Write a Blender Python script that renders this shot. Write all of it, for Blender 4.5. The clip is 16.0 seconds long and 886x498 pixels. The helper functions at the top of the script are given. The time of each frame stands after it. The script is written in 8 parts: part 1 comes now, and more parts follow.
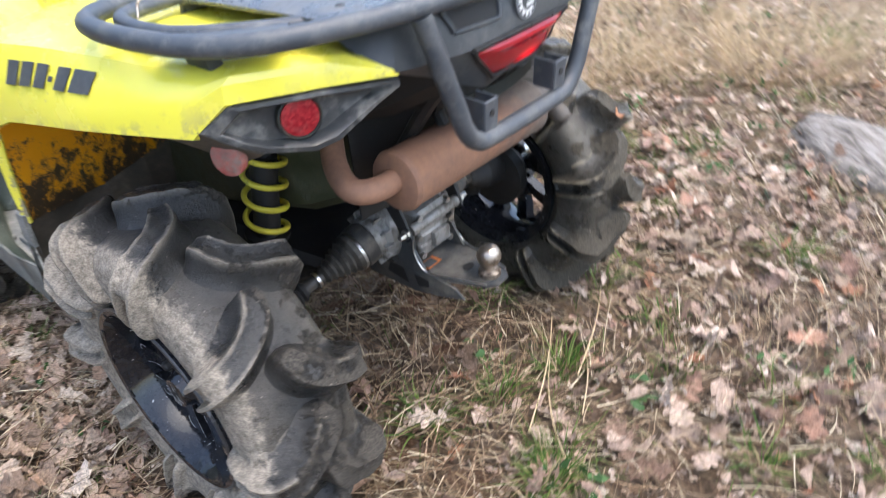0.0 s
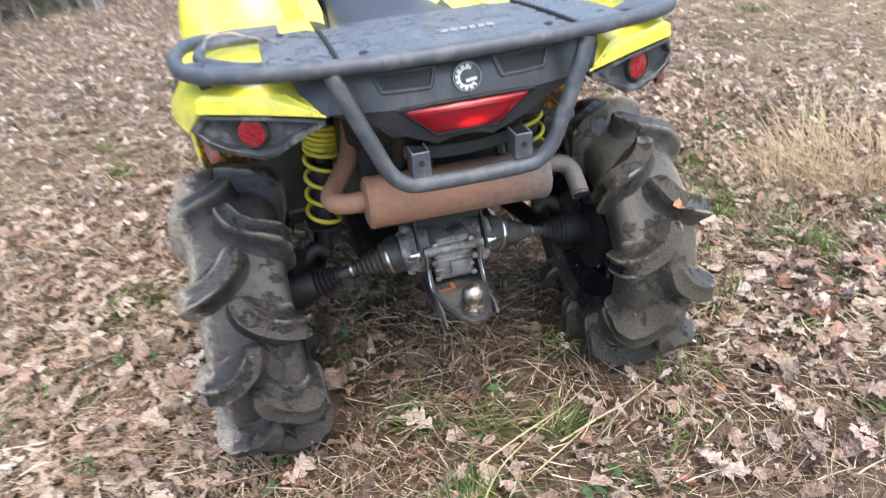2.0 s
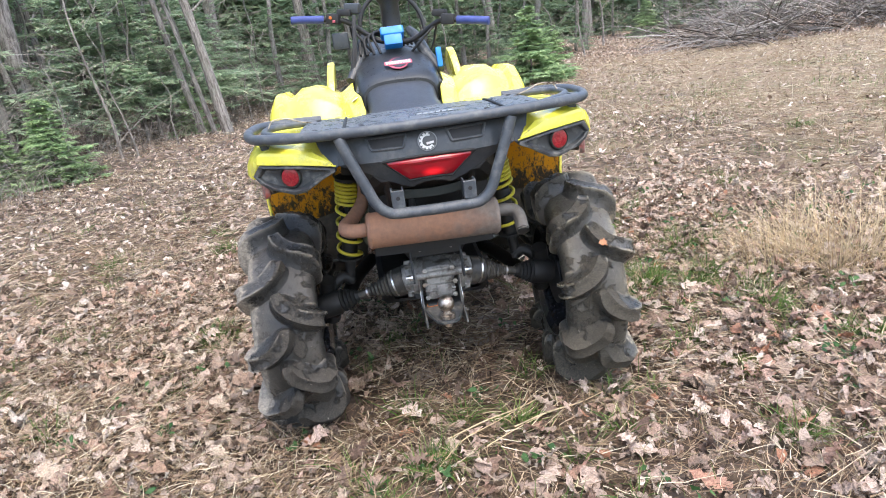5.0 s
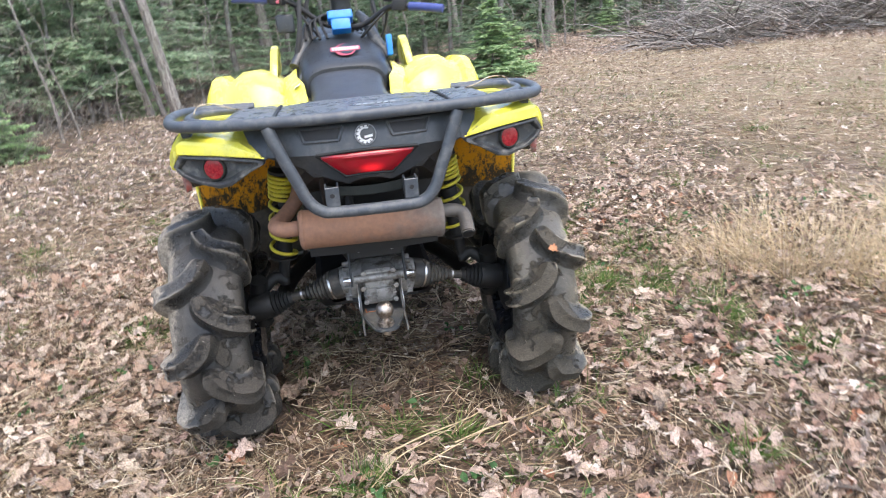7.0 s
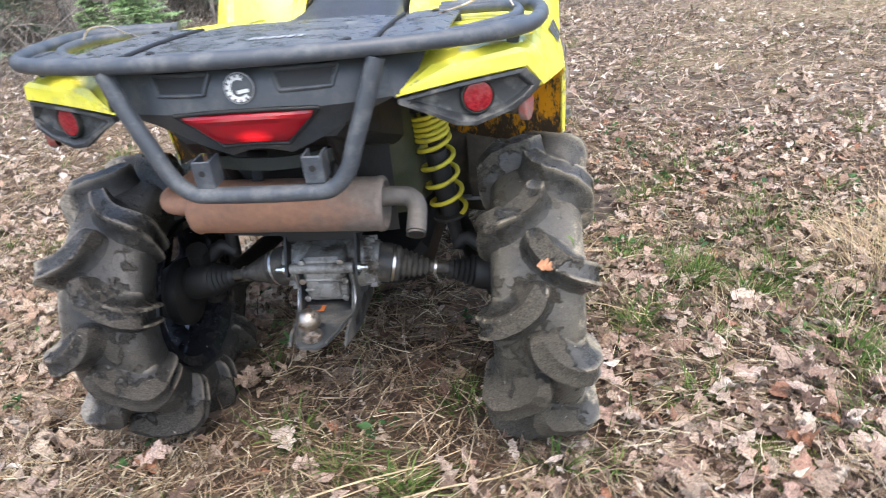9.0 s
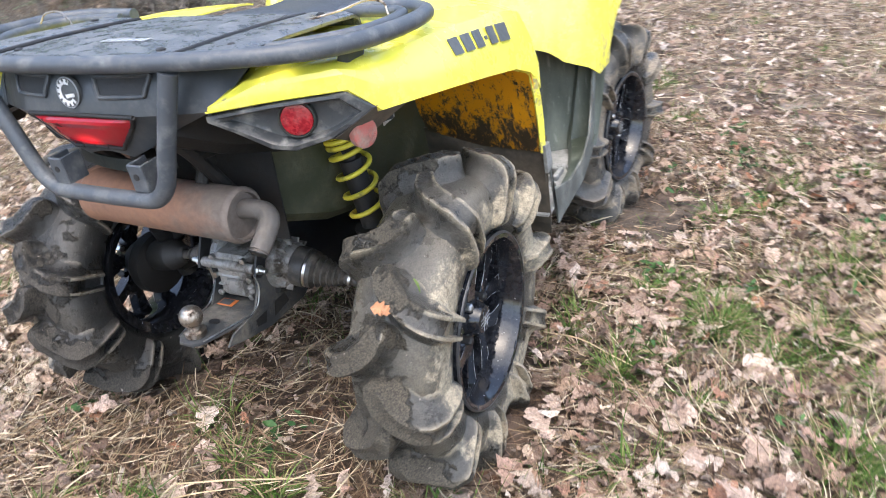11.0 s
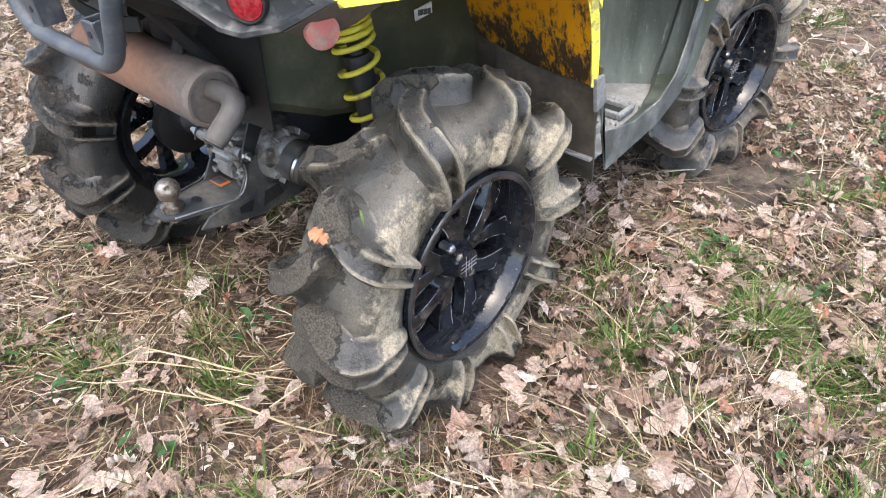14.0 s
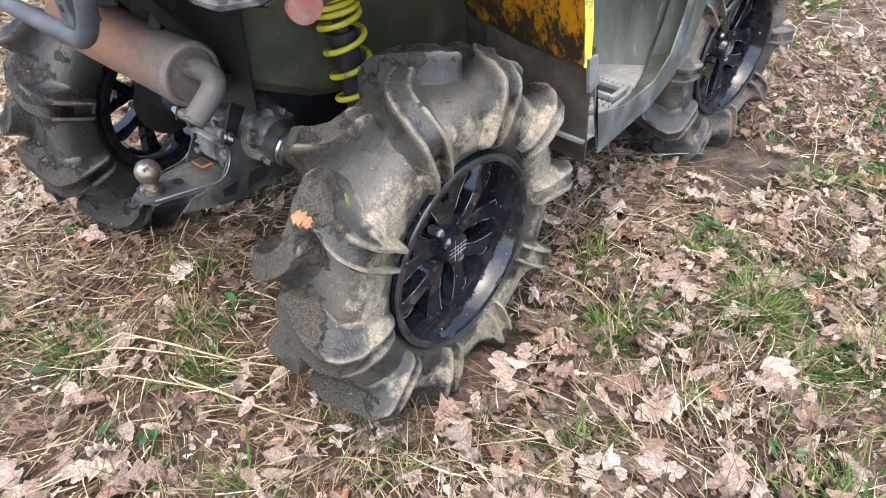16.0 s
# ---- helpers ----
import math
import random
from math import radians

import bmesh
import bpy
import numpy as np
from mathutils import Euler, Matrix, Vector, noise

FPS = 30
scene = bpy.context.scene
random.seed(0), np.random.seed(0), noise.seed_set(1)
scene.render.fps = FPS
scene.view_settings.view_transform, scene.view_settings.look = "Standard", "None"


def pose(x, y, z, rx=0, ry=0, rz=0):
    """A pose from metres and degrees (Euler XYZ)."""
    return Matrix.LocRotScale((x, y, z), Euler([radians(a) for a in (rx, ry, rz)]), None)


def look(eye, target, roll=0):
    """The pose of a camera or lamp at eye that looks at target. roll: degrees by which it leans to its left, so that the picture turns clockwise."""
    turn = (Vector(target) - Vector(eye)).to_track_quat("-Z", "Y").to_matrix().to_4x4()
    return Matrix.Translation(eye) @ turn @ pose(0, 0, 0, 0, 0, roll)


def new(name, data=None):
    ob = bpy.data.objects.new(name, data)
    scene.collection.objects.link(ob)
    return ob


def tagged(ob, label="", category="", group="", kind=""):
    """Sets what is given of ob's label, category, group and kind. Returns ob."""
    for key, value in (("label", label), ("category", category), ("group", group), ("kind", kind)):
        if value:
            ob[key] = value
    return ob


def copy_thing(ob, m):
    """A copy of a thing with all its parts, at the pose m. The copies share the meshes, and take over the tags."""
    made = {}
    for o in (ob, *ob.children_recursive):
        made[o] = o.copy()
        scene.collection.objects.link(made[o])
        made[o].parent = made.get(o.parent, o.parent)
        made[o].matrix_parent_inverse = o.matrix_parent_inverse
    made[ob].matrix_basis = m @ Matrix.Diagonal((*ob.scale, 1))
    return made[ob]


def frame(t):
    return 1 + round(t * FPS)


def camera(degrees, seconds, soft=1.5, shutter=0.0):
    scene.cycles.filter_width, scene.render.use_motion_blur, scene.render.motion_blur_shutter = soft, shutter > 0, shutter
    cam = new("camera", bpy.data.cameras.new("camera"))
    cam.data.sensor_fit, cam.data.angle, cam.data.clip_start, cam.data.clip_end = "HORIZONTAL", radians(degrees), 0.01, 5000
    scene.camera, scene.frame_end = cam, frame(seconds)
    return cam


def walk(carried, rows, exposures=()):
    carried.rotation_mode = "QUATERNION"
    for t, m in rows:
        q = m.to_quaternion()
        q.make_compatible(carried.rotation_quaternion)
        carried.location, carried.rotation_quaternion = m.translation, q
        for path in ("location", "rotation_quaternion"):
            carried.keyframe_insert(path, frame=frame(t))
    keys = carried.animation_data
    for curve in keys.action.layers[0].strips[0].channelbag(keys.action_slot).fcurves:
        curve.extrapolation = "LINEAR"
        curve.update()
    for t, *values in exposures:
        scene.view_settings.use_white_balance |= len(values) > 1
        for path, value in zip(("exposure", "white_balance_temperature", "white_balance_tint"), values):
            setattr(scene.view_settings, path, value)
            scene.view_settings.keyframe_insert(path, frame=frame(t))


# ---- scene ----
cam = camera(65.7, 16.0, 1.0, 0.5)
SKY, SUN = 0.15, 0.3
PATH = [
    (0, (-0.903, -1.022, 1.236), (0.316, 0.096, 0.111), -5.5),
    (0.5, (-0.762, -1.291, 1.257), (0.227, 0.168, 0.312), -2.4),
    (1, (-0.611, -1.338, 1.249), (0.123, 0.263, 0.301), -1.0),
    (1.5, (-0.459, -1.367, 1.251), (0.085, 0.254, 0.213), -1.9),
    (2, (-0.334, -1.585, 1.269), (0.041, 0.13, 0.312), -6.3),
    (2.5, (-0.322, -1.752, 1.286), (-0.062, 0.087, 0.542), -6.9),
    (3, (-0.356, -1.954, 1.278), (-0.027, -0.086, 0.644), -3.2),
    (3.5, (-0.329, -2.064, 1.282), (-0.051, -0.151, 0.769), -3.9),
    (4, (-0.221, -2.187, 1.243), (-0.076, -0.259, 0.729), -4.6),
    (4.2, (-0.185, -2.226, 1.228), (-0.053, -0.316, 0.648), -6.7),
    (6.3, (-0.12, -2.279, 1.232), (0.058, -0.385, 0.616), -8.1),
    (6.5, (-0.107, -2.25, 1.228), (0.172, -0.35, 0.669), -7.8),
    (7, (-0.078, -2.126, 1.207), (0.192, -0.25, 0.568), -4.9),
    (7.5, (-0.08, -1.912, 1.228), (0.14, -0.039, 0.565), 2.8),
    (8, (0.118, -1.809, 1.218), (0.046, 0.028, 0.431), -2.2),
    (8.5, (0.307, -1.693, 1.191), (0.168, 0.127, 0.375), -8.0),
    (9, (0.473, -1.518, 1.179), (0.218, 0.263, 0.304), -5.6),
    (9.5, (0.687, -1.452, 1.186), (0.277, 0.286, 0.286), -9.2),
    (10, (0.89, -1.44, 1.2), (0.24, 0.209, 0.273), -8.0),
    (10.2, (0.931, -1.421, 1.206), (0.307, 0.245, 0.292), -8.5),
    (12.3, (1.213, -0.811, 1.166), (0.034, 0.404, 0.101), -2.7),
    (12.5, (1.209, -0.819, 1.168), (0.05, 0.387, 0.071), -2.5),
    (13, (1.197, -0.857, 1.173), (0.083, 0.36, 0.042), -1.2),
    (13.5, (1.2, -0.873, 1.169), (0.151, 0.38, 0.017), 0.3),
    (14, (1.207, -0.875, 1.17), (0.17, 0.355, -0.019), -0.2),
    (14.5, (1.207, -0.869, 1.161), (0.215, 0.367, -0.06), 0.0),
    (15, (1.201, -0.865, 1.156), (0.207, 0.378, -0.055), 0.9),
    (15.5, (1.194, -0.855, 1.152), (0.201, 0.387, -0.06), 0.7),
    (16, (1.193, -0.851, 1.151), (0.195, 0.373, -0.075), 0.5),
]
walk(cam, [(t, look(eye, target, roll)) for t, eye, target, roll in PATH], [(0.0, 2.10), (2.5, 2.07), (7.0, 2.00), (9.0, 2.05), (12.3, 2.21), (16.0, 2.19)])

# ---- world and light: an even, overcast spring sky ----
world = bpy.data.worlds.new("overcast_sky")
scene.world = world
world.use_nodes = True
wn = world.node_tree
sky = wn.nodes.new("ShaderNodeTexSky")
sky.sky_type, sky.sun_disc = "NISHITA", False
sky.sun_elevation, sky.sun_rotation = radians(68), radians(160)
sky.air_density, sky.dust_density, sky.ozone_density = 1.0, 3.0, 1.0
wn.links.new(sky.outputs[0], wn.nodes["Background"].inputs[0])
wn.nodes["Background"].inputs[1].default_value = SKY
sun_data = bpy.data.lights.new("sun", "SUN")
sun_data.energy, sun_data.angle, sun_data.color = SUN, radians(70), (0.960, 0.974, 0.89)
sun = new("sun", sun_data)
sun.rotation_euler = (radians(20), radians(12), 0)


# ---- materials ----
def material(name, rough=0.6, metallic=0.0):
    m = bpy.data.materials.new(name)
    m.use_nodes = True
    b = m.node_tree.nodes["Principled BSDF"]
    b.inputs["Roughness"].default_value = rough
    b.inputs["Metallic"].default_value = metallic
    return m, m.node_tree, b


def noise_node(nt, scale, detail=6.0, rough=0.6, coord="Object"):
    tc = nt.nodes.new("ShaderNodeTexCoord")
    n = nt.nodes.new("ShaderNodeTexNoise")
    n.inputs["Scale"].default_value, n.inputs["Detail"].default_value, n.inputs["Roughness"].default_value = scale, detail, rough
    nt.links.new(tc.outputs[coord], n.inputs["Vector"])
    return n.outputs["Fac"]


def ramp(nt, fac, stops):
    r = nt.nodes.new("ShaderNodeValToRGB")
    e = r.color_ramp.elements
    while len(e) < len(stops):
        e.new(0.5)
    for el, (p, c) in zip(e, stops):
        el.position, el.color = p, (*c, 1) if len(c) == 3 else c
    nt.links.new(fac, r.inputs[0])
    return r.outputs[0]


def grey(v):
    return (v, v, v)


def mixed(nt, fac, a, b):
    n = nt.nodes.new("ShaderNodeMix")
    n.data_type = "RGBA"
    for sock, v in ((n.inputs[0], fac), (n.inputs[6], a), (n.inputs[7], b)):
        if isinstance(v, tuple):
            sock.default_value = (*v, 1)
        elif isinstance(v, float):
            sock.default_value = v
        else:
            nt.links.new(v, sock)
    return n.outputs[2]


def bumped(nt, bsdf, height, strength=0.3, distance=0.01):
    n = nt.nodes.new("ShaderNodeBump")
    n.inputs["Strength"].default_value, n.inputs["Distance"].default_value = strength, distance
    nt.links.new(height, n.inputs["Height"])
    nt.links.new(n.outputs[0], bsdf.inputs["Normal"])


def plain(name, c1, c2, scale=40.0, rough=0.5, metallic=0.0, bump=0.15, dist=0.003):
    """Two tones at two scales, with fine relief."""
    m, nt, b = material(name, rough, metallic)
    big, fine = noise_node(nt, scale * 0.15), noise_node(nt, scale)
    col = mixed(nt, ramp(nt, big, [(0.35, grey(0)), (0.65, grey(1))]), c1, c2)
    col = mixed(nt, ramp(nt, fine, [(0.3, grey(0)), (0.8, grey(0.5))]), col, tuple(0.6 * v for v in c1))
    nt.links.new(col, b.inputs["Base Color"])
    nt.links.new(ramp(nt, fine, [(0.2, grey(max(rough - 0.12, 0.05))), (0.8, grey(min(rough + 0.15, 1)))]), b.inputs["Roughness"])
    bumped(nt, b, fine, bump, dist)
    return m


def muddy(name, base, mud, lo, hi, scale=6.0, rough=0.45, metallic=0.0, mud2=None, fine_scale=60.0, bump=0.4):
    """A base surface with patches of dried mud, and dust in the grain."""
    m, nt, b = material(name, rough, metallic)
    patch, fine = noise_node(nt, scale, 8.0, 0.68), noise_node(nt, fine_scale, 5.0)
    mask = ramp(nt, patch, [(lo, grey(0)), (hi, grey(1))])
    dirt = mixed(nt, ramp(nt, fine, [(0.3, grey(0)), (0.7, grey(1))]), mud, mud2 or tuple(0.55 * v for v in mud))
    dusty = mixed(nt, ramp(nt, fine, [(0.45, grey(0)), (0.85, grey(0.45))]), base, tuple(0.5 * a + 0.3 * c for a, c in zip(base, mud)))
    nt.links.new(mixed(nt, mask, dusty, dirt), b.inputs["Base Color"])
    nt.links.new(mixed(nt, mask, grey(rough), grey(0.92)), b.inputs["Roughness"])
    add = nt.nodes.new("ShaderNodeMath")
    add.operation = "MULTIPLY_ADD"
    add.inputs[1].default_value = 0.35
    nt.links.new(fine, add.inputs[0])
    nt.links.new(mask, add.inputs[2])
    bumped(nt, b, add.outputs[0], bump, 0.004)
    return m


def by_island(name, stops, rough=0.8, grain=60.0, back=0.0, bump=0.2):
    """A colour for each loose piece, with grain across it."""
    m, nt, b = material(name, rough)
    geo = nt.nodes.new("ShaderNodeNewGeometry")
    col = ramp(nt, geo.outputs["Random Per Island"], stops)
    fine = noise_node(nt, grain, 4.0)
    tone = ramp(nt, fine, [(0.3, grey(0.62)), (0.7, grey(1.12))])
    mul = nt.nodes.new("ShaderNodeMix")
    mul.data_type, mul.blend_type = "RGBA", "MULTIPLY"
    mul.inputs[0].default_value = 1.0
    nt.links.new(col, mul.inputs[6])
    nt.links.new(tone, mul.inputs[7])
    nt.links.new(mul.outputs[2], b.inputs["Base Color"])
    bumped(nt, b, fine, bump, 0.003)
    b.inputs["Specular IOR Level"].default_value = 0.2
    if back:
        tr = nt.nodes.new("ShaderNodeBsdfTranslucent")
        nt.links.new(mul.outputs[2], tr.inputs[0])
        mx = nt.nodes.new("ShaderNodeMixShader")
        mx.inputs[0].default_value = back
        nt.links.new(b.outputs[0], mx.inputs[1])
        nt.links.new(tr.outputs[0], mx.inputs[2])
        nt.links.new(mx.outputs[0], nt.nodes["Material Output"].inputs[0])
    return m


def dusty_shift(nt, value, middle):
    """Moves a value so that its middle lies at one half."""
    n = nt.nodes.new("ShaderNodeMath")
    n.operation = "ADD"
    nt.links.new(value, n.inputs[0])
    n.inputs[1].default_value = 0.5 - middle
    return n.outputs[0]


def yellow_plastic():
    """Glossy moulded yellow with mud specks, scuffs along its creases and a thin film of dust."""
    m, nt, b = material("yellow_plastic", 0.3)
    speck, smear, fine = noise_node(nt, 30.0, 9.0, 0.7), noise_node(nt, 6.0, 8.0, 0.65), noise_node(nt, 160.0, 4.0)
    col = mixed(nt, ramp(nt, smear, [(0.35, grey(0)), (0.75, grey(1))]), (0.87, 0.78, 0.075), (0.86, 0.78, 0.12))
    geo = nt.nodes.new("ShaderNodeNewGeometry")
    crease = nt.nodes.new("ShaderNodeMath")
    crease.operation = "MULTIPLY"
    nt.links.new(ramp(nt, geo.outputs["Pointiness"], [(0.56, grey(0)), (0.64, grey(1))]), crease.inputs[0])
    nt.links.new(ramp(nt, speck, [(0.50, grey(0)), (0.58, grey(1))]), crease.inputs[1])
    col = mixed(nt, crease.outputs[0], col, (0.30, 0.26, 0.16))
    mask = ramp(nt, speck, [(0.665, grey(0)), (0.70, grey(0.9))])
    col = mixed(nt, mask, col, (0.22, 0.17, 0.08))
    nt.links.new(col, b.inputs["Base Color"])
    nt.links.new(mixed(nt, mask, ramp(nt, smear, [(0.35, grey(0.20)), (0.7, grey(0.36))]), grey(0.85)), b.inputs["Roughness"])
    b.inputs["Specular IOR Level"].default_value = 0.8
    bumped(nt, b, fine, 0.05, 0.002)
    return m


M_yellow = yellow_plastic()


def streaked_liner():
    """Orange-yellow plastic with black mud thrown up in runs."""
    m, nt, b = material("mud_streaked_yellow_liner", 0.45)
    tc, mp = nt.nodes.new("ShaderNodeTexCoord"), nt.nodes.new("ShaderNodeMapping")
    mp.inputs["Scale"].default_value = (1.0, 1.0, 0.42)
    n = nt.nodes.new("ShaderNodeTexNoise")
    n.inputs["Scale"].default_value, n.inputs["Detail"].default_value, n.inputs["Roughness"].default_value = 26.0, 12.0, 0.85
    sx = nt.nodes.new("ShaderNodeSeparateXYZ")
    add = nt.nodes.new("ShaderNodeMath")
    add.operation = "MULTIPLY_ADD"
    add.inputs[1].default_value = -0.30
    nt.links.new(tc.outputs["Object"], mp.inputs[0])
    nt.links.new(mp.outputs[0], n.inputs["Vector"])
    nt.links.new(tc.outputs["Object"], sx.inputs[0])
    nt.links.new(sx.outputs[2], add.inputs[0])
    run = nt.nodes.new("ShaderNodeMath")
    run.operation = "MULTIPLY_ADD"
    run.inputs[1].default_value = 0.9
    nt.links.new(sx.outputs[1], run.inputs[0])
    nt.links.new(n.outputs["Fac"], run.inputs[2])
    nt.links.new(run.outputs[0], add.inputs[2])
    mask = ramp(nt, dusty_shift(nt, add.outputs[0], 0.518 + 0.9 * 0.335 - 0.30 * LINER_MUD), [(0.50, grey(0)), (0.53, grey(1))])
    paint = mixed(nt, noise_node(nt, 9.0), (0.60, 0.23, 0.004), (0.68, 0.30, 0.006))
    mud = mixed(nt, noise_node(nt, 60.0), (0.018, 0.013, 0.008), (0.075, 0.050, 0.026))
    nt.links.new(mixed(nt, mask, paint, mud), b.inputs["Base Color"])
    bumped(nt, b, mask, 0.4, 0.004)
    return m


LINER_MUD = 0.69  # height below which the mud covers most of it
M_liner = streaked_liner()
M_black = muddy("black_plastic", (0.038, 0.043, 0.048), (0.20, 0.195, 0.18), 0.52, 0.84, 13.0, 0.42, bump=0.2)
M_grimy = muddy("grimy_dark_plastic", (0.022, 0.025, 0.022), (0.13, 0.115, 0.09), 0.48, 0.80, 6.0, 0.55)
M_grimy.node_tree.nodes["Principled BSDF"].inputs["Specular IOR Level"].default_value = 0.2
M_tube = muddy("worn_grey_tube", (0.052, 0.060, 0.070), (0.21, 0.215, 0.21), 0.48, 0.76, 24.0, 0.42, bump=0.15)


def tyre_rubber(name, dust_from, lump_from, side, dark, pale, dust_a, dust_b):
    """Wet-looking rubber, a film of dried silt round the sidewalls, dark mud caked on the lugs."""
    m, nt, b = material(name, 0.6)
    film, clump, fine, grit = noise_node(nt, 5.5, 12.0, 0.70), noise_node(nt, 11.0, 9.0, 0.68), noise_node(nt, 70.0, 7.0, 0.72), noise_node(nt, 300.0, 4.0)
    tc = nt.nodes.new("ShaderNodeTexCoord")
    flat, length = nt.nodes.new("ShaderNodeVectorMath"), nt.nodes.new("ShaderNodeVectorMath")
    flat.operation, length.operation = "MULTIPLY", "LENGTH"
    flat.inputs[1].default_value = (0, 1, 1)
    nt.links.new(tc.outputs["Object"], flat.inputs[0])
    nt.links.new(flat.outputs[0], length.inputs[0])

    def plus(a, k, c):
        n = nt.nodes.new("ShaderNodeMath")
        n.operation = "MULTIPLY_ADD"
        nt.links.new(a, n.inputs[0])
        n.inputs[1].default_value = k
        if isinstance(c, float):
            n.inputs[2].default_value = c
        else:
            nt.links.new(c, n.inputs[2])
        return n.outputs[0]

    rad = length.outputs["Value"]
    axial = nt.nodes.new("ShaderNodeSeparateXYZ")
    nt.links.new(tc.outputs["Object"], axial.inputs[0])
    gap = nt.nodes.new("ShaderNodeMath")
    gap.operation = "ABSOLUTE"
    nt.links.new(plus(rad, 1.0, -0.268), gap.inputs[0])
    # dust thins away from radius 0.268, so the tread between the lugs stays darker
    dusty = plus(gap.outputs[0], -3.0, plus(fine, 0.30, plus(axial.outputs[0], side, film)))
    rubber = mixed(nt, ramp(nt, clump, [(0.40, grey(0)), (0.62, grey(1))]), dark, pale)
    dust = mixed(nt, ramp(nt, fine, [(0.30, grey(0)), (0.62, grey(1))]), dust_a, dust_b)
    cover = ramp(nt, dusty_shift(nt, dusty, dust_from + 0.10), [(0.45, grey(0.03)), (0.50, grey(0.40)), (0.55, grey(0.97))])
    col = mixed(nt, cover, rubber, dust)
    geo = nt.nodes.new("ShaderNodeNewGeometry")
    # convex lug edges are mixed paler
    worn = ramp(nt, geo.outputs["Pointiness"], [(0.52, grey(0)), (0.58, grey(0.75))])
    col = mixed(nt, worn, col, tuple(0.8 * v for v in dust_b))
    # dark lumps thicken towards the bottom and the inner half of the tread
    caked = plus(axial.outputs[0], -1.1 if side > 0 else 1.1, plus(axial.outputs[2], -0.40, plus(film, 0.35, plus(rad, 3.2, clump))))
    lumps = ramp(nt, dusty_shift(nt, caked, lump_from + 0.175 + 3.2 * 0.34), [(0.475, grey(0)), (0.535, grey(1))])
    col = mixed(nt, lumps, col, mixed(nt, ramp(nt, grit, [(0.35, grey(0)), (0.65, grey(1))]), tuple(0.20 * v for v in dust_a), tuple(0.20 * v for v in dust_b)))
    grain = nt.nodes.new("ShaderNodeMix")
    grain.data_type, grain.blend_type = "RGBA", "MULTIPLY"
    grain.inputs[0].default_value = 1.0
    nt.links.new(col, grain.inputs[6])
    nt.links.new(ramp(nt, grit, [(0.38, grey(0.70)), (0.60, grey(1.14))]), grain.inputs[7])
    col = grain.outputs[2]
    spots = ramp(nt, noise_node(nt, 120.0, 2.0, 0.4), [(0.745, grey(0)), (0.77, grey(0.7))])
    col = mixed(nt, spots, col, (0.36, 0.31, 0.26))
    nt.links.new(col, b.inputs["Base Color"])
    shine = mixed(nt, cover, ramp(nt, clump, [(0.35, grey(0.20)), (0.65, grey(0.42))]), grey(0.88))
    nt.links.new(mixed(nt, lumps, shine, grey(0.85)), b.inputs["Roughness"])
    b.inputs["Specular IOR Level"].default_value = 0.5
    bumped(nt, b, plus(grit, 0.25, plus(fine, 0.50, lumps)), 0.9, 0.007)
    return m


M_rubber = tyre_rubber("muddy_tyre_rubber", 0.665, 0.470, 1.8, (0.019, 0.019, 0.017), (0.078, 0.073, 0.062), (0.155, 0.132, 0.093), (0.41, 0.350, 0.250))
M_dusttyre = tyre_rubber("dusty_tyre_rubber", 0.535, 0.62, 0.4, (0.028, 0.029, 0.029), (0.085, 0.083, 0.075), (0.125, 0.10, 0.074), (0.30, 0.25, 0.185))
# darker rubber, its dust gathered towards the outer flank
M_darktyre = tyre_rubber("dark_muddy_tyre_rubber", 0.708, 0.520, -4.3, (0.011, 0.0115, 0.0115), (0.036, 0.0355, 0.034), (0.100, 0.087, 0.068), (0.35, 0.305, 0.245))
M_darktyre.node_tree.nodes["Principled BSDF"].inputs["Specular IOR Level"].default_value = 0.45
M_rim = muddy("gloss_black_rim", (0.010, 0.011, 0.014), (0.20, 0.19, 0.18), 0.66, 0.76, 30.0, 0.07, bump=0.05)
M_rim.node_tree.nodes["Principled BSDF"].inputs["Specular IOR Level"].default_value = 0.5


def specked(m, colour, scale, least):
    """Fine splashes dried on a glossy surface."""
    nt = m.node_tree
    into = nt.nodes["Principled BSDF"].inputs["Base Color"]
    under = into.links[0].from_socket
    nt.links.new(mixed(nt, ramp(nt, noise_node(nt, scale, 2.0, 0.5), [(least, grey(0)), (least + 0.02, grey(0.8))]), under, colour), into)


specked(M_rim, (0.55, 0.54, 0.51), 110.0, 0.725)
M_deck = muddy("dusty_black_deck", (0.070, 0.076, 0.083), (0.24, 0.245, 0.245), 0.46, 0.74, 24.0, 0.27, fine_scale=110.0, bump=0.15)
M_dusty = muddy("dusty_grey_plastic", (0.070, 0.078, 0.072), (0.30, 0.30, 0.265), 0.42, 0.66, 12.0, 0.55, fine_scale=50.0)
M_pod = muddy("scuffed_black_pod", (0.030, 0.033, 0.035), (0.23, 0.22, 0.195), 0.50, 0.70, 20.0, 0.34, bump=0.3)
M_floor = muddy("pale_dusty_floor_plastic", (0.15, 0.155, 0.145), (0.36, 0.355, 0.33), 0.36, 0.62, 14.0, 0.6, fine_scale=110.0)


